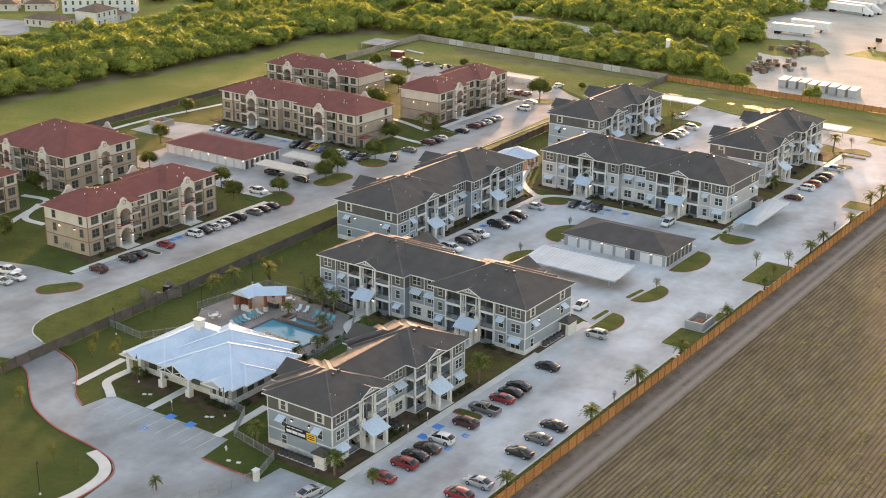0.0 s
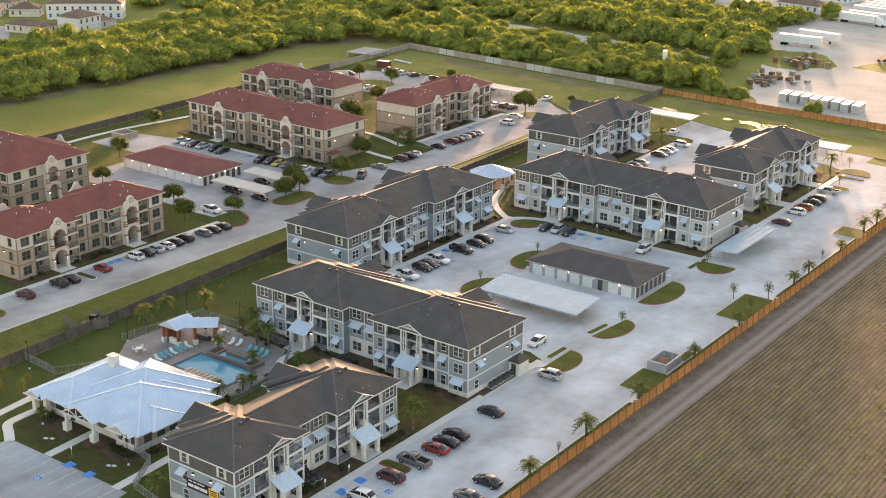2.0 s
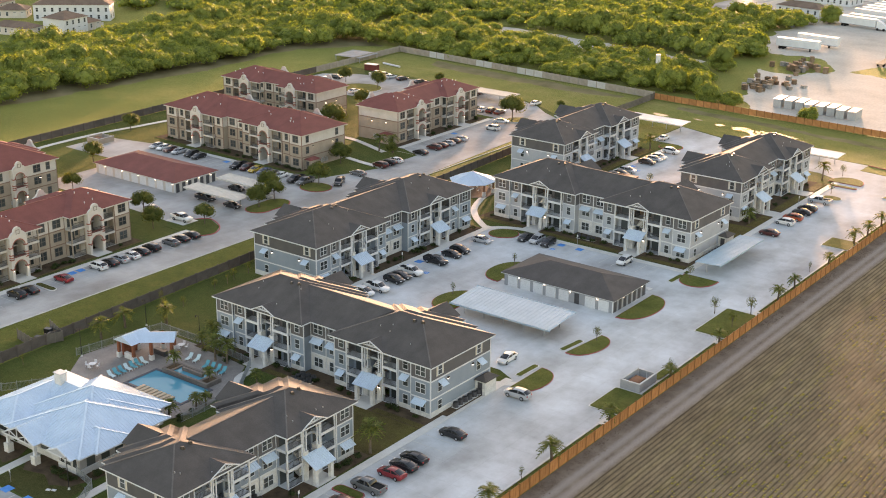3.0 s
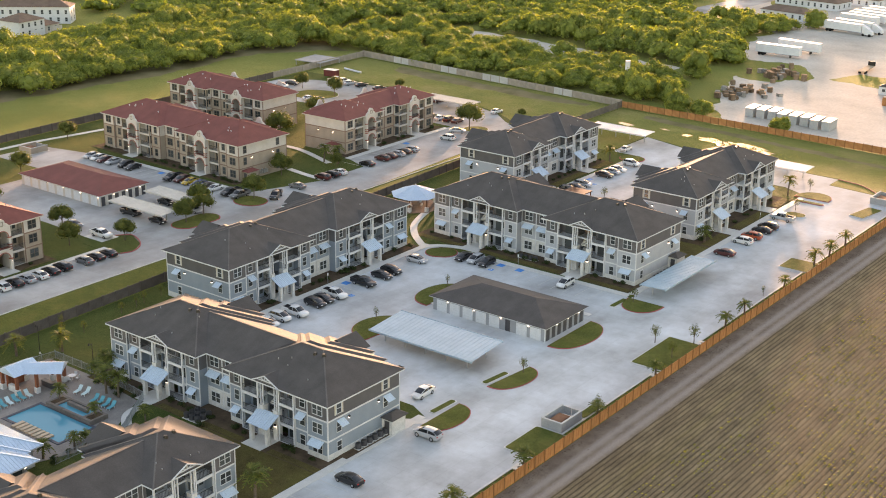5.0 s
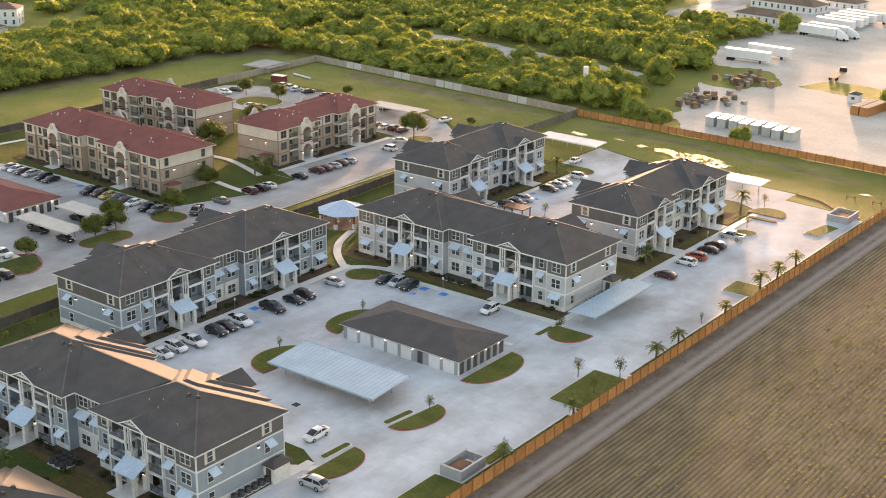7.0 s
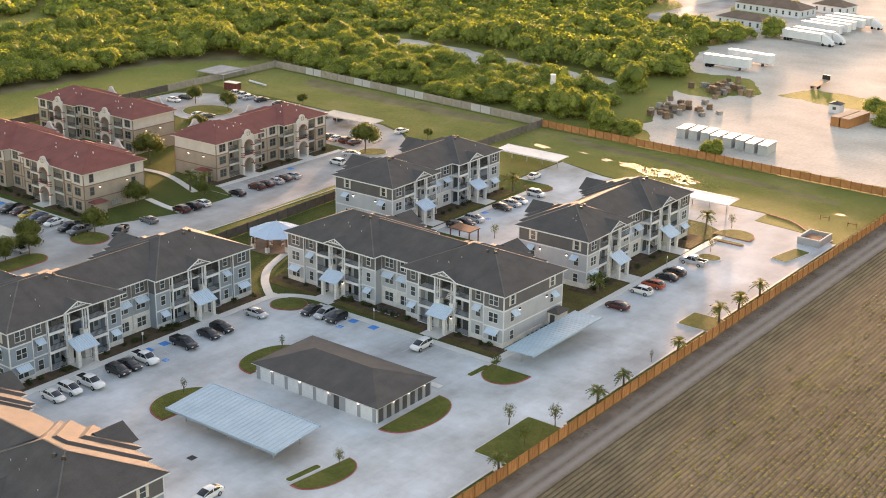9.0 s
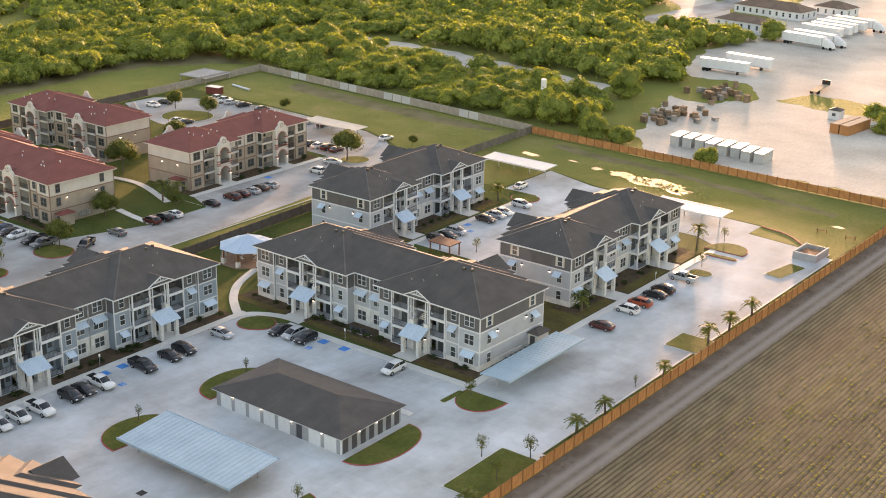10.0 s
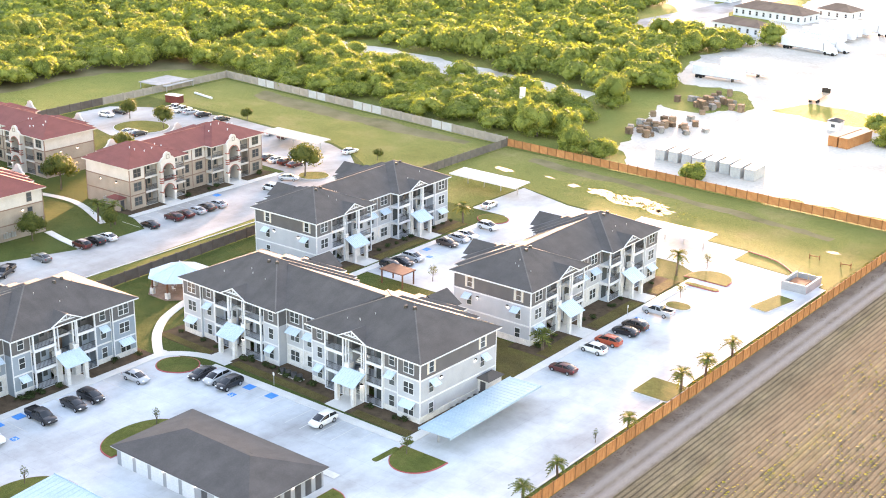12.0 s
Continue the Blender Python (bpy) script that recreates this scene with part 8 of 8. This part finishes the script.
YARDWOOD = surf("pale_deck_board", (0.32, 0.25, 0.18), (0.42, 0.34, 0.25), 1.0, 6.0, 0.85, stretch=(1, 6, 1))
fb = thing("flatbed_trailer", "low tan flatbed trailer in the yard", "trailer")
part("deck", Geo().box(0, -1.2, 0.9, 12, 1.2, 1.05), YARDWOOD, fb)
part("headboard", Geo().box(11.8, -1.2, 1.05, 12.1, 1.2, 2.4), STEEL, fb)
for x in (1.5, 2.8):
    for s in (-1, 1):
        part("wheel", Geo().tube([(x, s - 0.2, 0.48), (x, s + 0.2, 0.48)], [0.48, 0.48], 12), RUBBER, fb)
place(fb, -146.2, 489.0, 0, 94)
sh = thing("yard_shed", "small white shed with a brown roof", "shed")
part("wall", Geo().box(-1.6, -1.6, 0, 1.6, 1.6, 2.5), TRIM, sh)
hg = Geo()
hg.hip(-1.9, -1.9, 1.9, 1.9, 2.5, 0.4)
part("roof", hg, SHINGLE, sh)
part("window", Geo().box(-0.5, -1.64, 1.0, 0.5, -1.6, 1.8), PANE, sh)
place(sh, -129.4, 464.8)
sheet("yard_weeds_1", ragged([(-150, 474), (-128, 470), (-112, 476), (-120, 488), (-146, 488)], 1.5, 3.0, 7.0), 0.03, GRASS, "weedy grass patch in the yard", "grass")
sheet("yard_weeds_2", ragged([(-180, 462), (-164, 458), (-156, 474), (-166, 490), (-184, 488)], 1.5, 4.0, 8.0), 0.026, GRASS, "weedy grass around the scrap stacks", "grass")
wt = thing("water_tank", "white cylindrical tank on a pole above the trees", "tank")
part("pole", Geo().cyl(0, 0, 0, 6.6, 0.3, 10), GREYST, wt)
part("tank", Geo().cyl(0, 0, 6.6, 9.4, 0.75, 16), TRIM, wt)
place(wt, -193.2, 417.0)

# ditch lawn with standing water
POND = surf("ditch_water", (0.05, 0.055, 0.05), (0.08, 0.08, 0.07), 0.4, 3.0, 0.28, relief=0.1)
REED = leaf_mat("reed_blades", (0.2, 0.2, 0.06), (0.36, 0.34, 0.12), (1.3, 1.25, 0.6), 0.5)
for n, (x, y, a, b) in enumerate(((-135.6, 377.2, 9.6, 3.0), (-146.0, 378.8, 2.8, 1.8), (-171.8, 379.6, 2.6, 1.0), (-152.8, 379.0, 1.3, 1.0), (-92.0, 373.8, 1.1, 0.7), (-160.5, 381.0, 1.4, 0.4), (-128.5, 375.0, 2.0, 0.9))):
    pts = []
    for i in range(72):
        t = 6.2832 * i / 72
        f = 1 + 0.55 * noise.noise((math.cos(t) * 1.8 + n * 7, math.sin(t) * 1.8, n)) + 0.35 * noise.noise((math.cos(t) * 7 + n * 3, math.sin(t) * 7, 5.0))
        c, d = a * f * math.cos(t), b * f * math.sin(t)
        pts.append((x + c + 0.16 * d, y + d - 0.14 * c))
    sheet("puddle_%d" % (n + 1), pts, 0.02 + 0.004 * (n % 2), POND, "shallow still water standing in the grass", "water")
rng = np.random.default_rng(17)
reeds = Geo()
for i in range(1500):
    x, y = -136.0 + rng.normal() * 6.4, 377.2 + rng.normal() * 1.7
    if noise.noise((x * 0.5, y * 0.8, 2.0)) < 0.02:
        continue
    y -= 0.14 * (x + 137.2)
    a, hgt = rng.uniform(0, 6.28), rng.uniform(0.08, 0.28)
    dx, dy = 0.1 * math.cos(a), 0.1 * math.sin(a)
    reeds.add([(x - dx, y - dy, 0.0), (x + dx, y + dy, 0.0), (x + dx * 0.5 + dy, y + dy * 0.5 - dx, hgt), (x - dx * 0.4 + dy, y - dy * 0.4 - dx, hgt * 0.9)], [(0, 1, 2, 3)])
tagged(part("reeds", reeds, REED), "thin green reeds standing in shallow water", "reeds", kind="stuff")


def house(lx, ly, h, label, roof_mat, wall=TRIM, extra=True):
    b = thing("house", label, "house", "distant houses")
    part("wall", Geo().box(0, 0, 0, lx, ly, h), wall, b)
    g = Geo()
    g.hip(-0.5, -0.5, lx + 0.5, ly + 0.5, h, 0.4)
    part("roof", g, roof_mat, b)
    n = int(lx / 3)
    for f in range(int(h / 2.7)):
        for i in range(n):
            again(WIN1, b, pose(lx * (i + 0.5) / n, 0, f * 2.8 + 0.9))
        for i in range(int(ly / 3.5)):
            again(WIN1, b, pose(lx, ly * (i + 0.5) / int(ly / 3.5), f * 2.8 + 0.9, 0, 0, 90))
    if extra:
        part("garage_door", Geo().box(lx * 0.55, -0.05, 0, lx * 0.55 + 4.4, 0, 2.2), wall, b)
    return b


TANROOF = shingle_mat("brown_shingle", (0.12, 0.078, 0.055), (0.18, 0.12, 0.085))
for x, y, lx, ly, h, t in ((-405.4, 349.4, 12, 11, 5.8, 97), (-407.4, 361.8, 7, 7, 3.0, 97), (-441, 362, 30, 9, 6.4, 40), (-431, 335.0, 18, 8, 3.0, 13), (-468, 349, 9, 8, 3.0, 40), (-458, 356.5, 12, 9, 3.2, 40), (-484, 362, 14, 12, 3.2, 20)):
    place(house(lx, ly, h, "white stucco house with a brown hip roof" if h > 4 else "low tan house with a brown hip roof", TANROOF, TRIM if h > 4 else CREAM), x, y, 0, t)
for x, y, lx, ly, t in ((-222, 577, 20, 9, -8), (-232, 614, 30, 12, -8), (-206, 632, 14, 10, -8), (-262, 640, 16, 11, 0), (-180, 655, 22, 12, 0)):
    place(house(lx, ly, 3.2, "long low white house with a brown roof", TANROOF, TRIM, False), x, y, 0, t)
sheet("far_street", [(-255, 555), (-246, 552), (-236, 600), (-232, 720), (-244, 720), (-250, 610)], 0.03, STREETC, "grey asphalt side street", "street")
sheet("cul_de_sac", [(-480, 310), (-450, 308), (-423, 316), (-415, 324), (-425, 332.5), (-440, 342), (-452, 339), (-480, 325)], 0.03, STREETC, "grey street end before the houses", "street")
sheet("dirt_band", ragged([(-330, 460), (-288, 460), (-245, 451), (-221, 446), (-197, 447), (-196, 459), (-229, 465), (-263, 471), (-320, 471)], 2.5, 3.0, 2.0), 0.03, YARD, "pale bare dirt strip between the woods", "dirt track")

# flat shed roof beyond the far fence, a bin and a pipe on the lawn
fs = thing("open_shed", "flat grey metal shed behind the fence", "shed")
part("roof", Geo().box(-5.4, -5.6, 1.5, 5.4, 5.6, 1.7), surf("dull_sheet_metal", (0.25, 0.25, 0.25), (0.34, 0.34, 0.34), 0.4, 5.0, 0.8), fs)
for x in (-5, 5):
    for y in (-5.2, 5.2):
        part("post", Geo().box(x - 0.1, y - 0.1, 0, x + 0.1, y + 0.1, 1.5), GREYST, fs)
place(fs, -293.5, 386.0, 0, 5)
bin_ = thing("skip_bin", "dark red-brown covered skip on the lot", "skip")
part("box_body", Geo().soft_box(-2.2, -1.2, 0.05, 2.2, 1.2, 2.0, 0.05), surf("dark_red_steel", (0.12, 0.03, 0.025), (0.18, 0.05, 0.04), 0.6, 4.0, 0.7), bin_)
part("cover", Geo().box(-2.25, -1.25, 2.0, 2.25, 1.25, 2.1), PALEROOF, bin_)
place(bin_, -277, 374.5, 0, 10)

pipe = thing("drain_pipe", "long white plastic pipe lying on the grass", "pipe")
part("tube", Geo().tube([(-4.2, 0, 0.3), (4.2, 0, 0.3)], [0.3, 0.3], 10), TRIM, pipe)
part("collar", Geo().tube([(3.6, 0, 0.3), (4.3, 0, 0.3)], [0.36, 0.36], 10), PALEROOF, pipe)
place(pipe, -276.6, 384.3, 0, -10)
for x, y in ((-93.3, 368.1), (-87.1, 367.5)):
    h = thing("timber_frame", "low brown timber post frame on the lawn", "frame", "timber frames")
    for s in (-0.9, 0.9):
        part("post", Geo().box(s - 0.08, -0.08, -0.1, s + 0.08, 0.08, 1.0), DARKPOST, h)
    part("rail", Geo().box(-0.9, -0.06, 0.55, 0.9, 0.06, 0.7), DARKPOST, h)
    place(h, x, y, 0, 12)


# rough grass on the verge and clods beside the farm track
VERGEBLADE = leaf_mat("verge_grass_blades", (0.1, 0.115, 0.03), (0.26, 0.24, 0.07), (1.3, 1.2, 0.5), 0.4)
tuft = Geo()
rng = np.random.default_rng(31)
for i in range(3400):
    x, y = rng.uniform(-85.0, -83.1), rng.uniform(130, 392)
    if noise.noise((x * 0.8, y * 0.25, 4.0)) < -0.15:
        continue
    for j in range(2):
        a, s = rng.uniform(0, 6.28), rng.uniform(0.06, 0.15)
        dx, dy = s * math.cos(a), s * math.sin(a)
        tuft.add([(x - dx, y - dy, 0.03), (x + dx, y + dy, 0.03), (x + dx * 1.3 - dy * 0.6, y + dy * 1.3 + dx * 0.6, 0.05 + s), (x - dx * 1.3 - dy * 0.6, y - dy * 1.3 + dx * 0.6, 0.05 + s)], [(0, 1, 2, 3)])
tagged(part("verge_tufts", tuft, VERGEBLADE), "rough yellow-green grass tufts on the verge", "grass", kind="stuff")
clod = Geo()
for i in range(4200):
    x, y = -82.4 + abs(rng.normal()) * 1.0, rng.uniform(120, 400)
    if noise.noise((x * 0.6, y * 0.12, 11.0)) < 0.0 or x > -79.9:
        continue
    s = rng.uniform(0.05, 0.16)
    q = [(x + s * rng.uniform(0.6, 1.2) * math.cos(t), y + s * rng.uniform(0.6, 1.4) * math.sin(t), 0.015) for t in (0.3, 1.5, 2.6, 3.7, 4.9)]
    clod.add(q + [(x, y, 0.02 + s * 0.6)], [(k, (k + 1) % 5, 5) for k in range(5)])
tagged(part("soil_clods", clod, surf("brown_soil_clod", (0.1, 0.07, 0.05), (0.2, 0.15, 0.11), 0.7, 4.0, 0.95)), "loose brown soil clods along the fence", "soil", kind="stuff")

for master in MASTERS:
    for o in (*master.children_recursive, master):
        bpy.data.objects.remove(o)
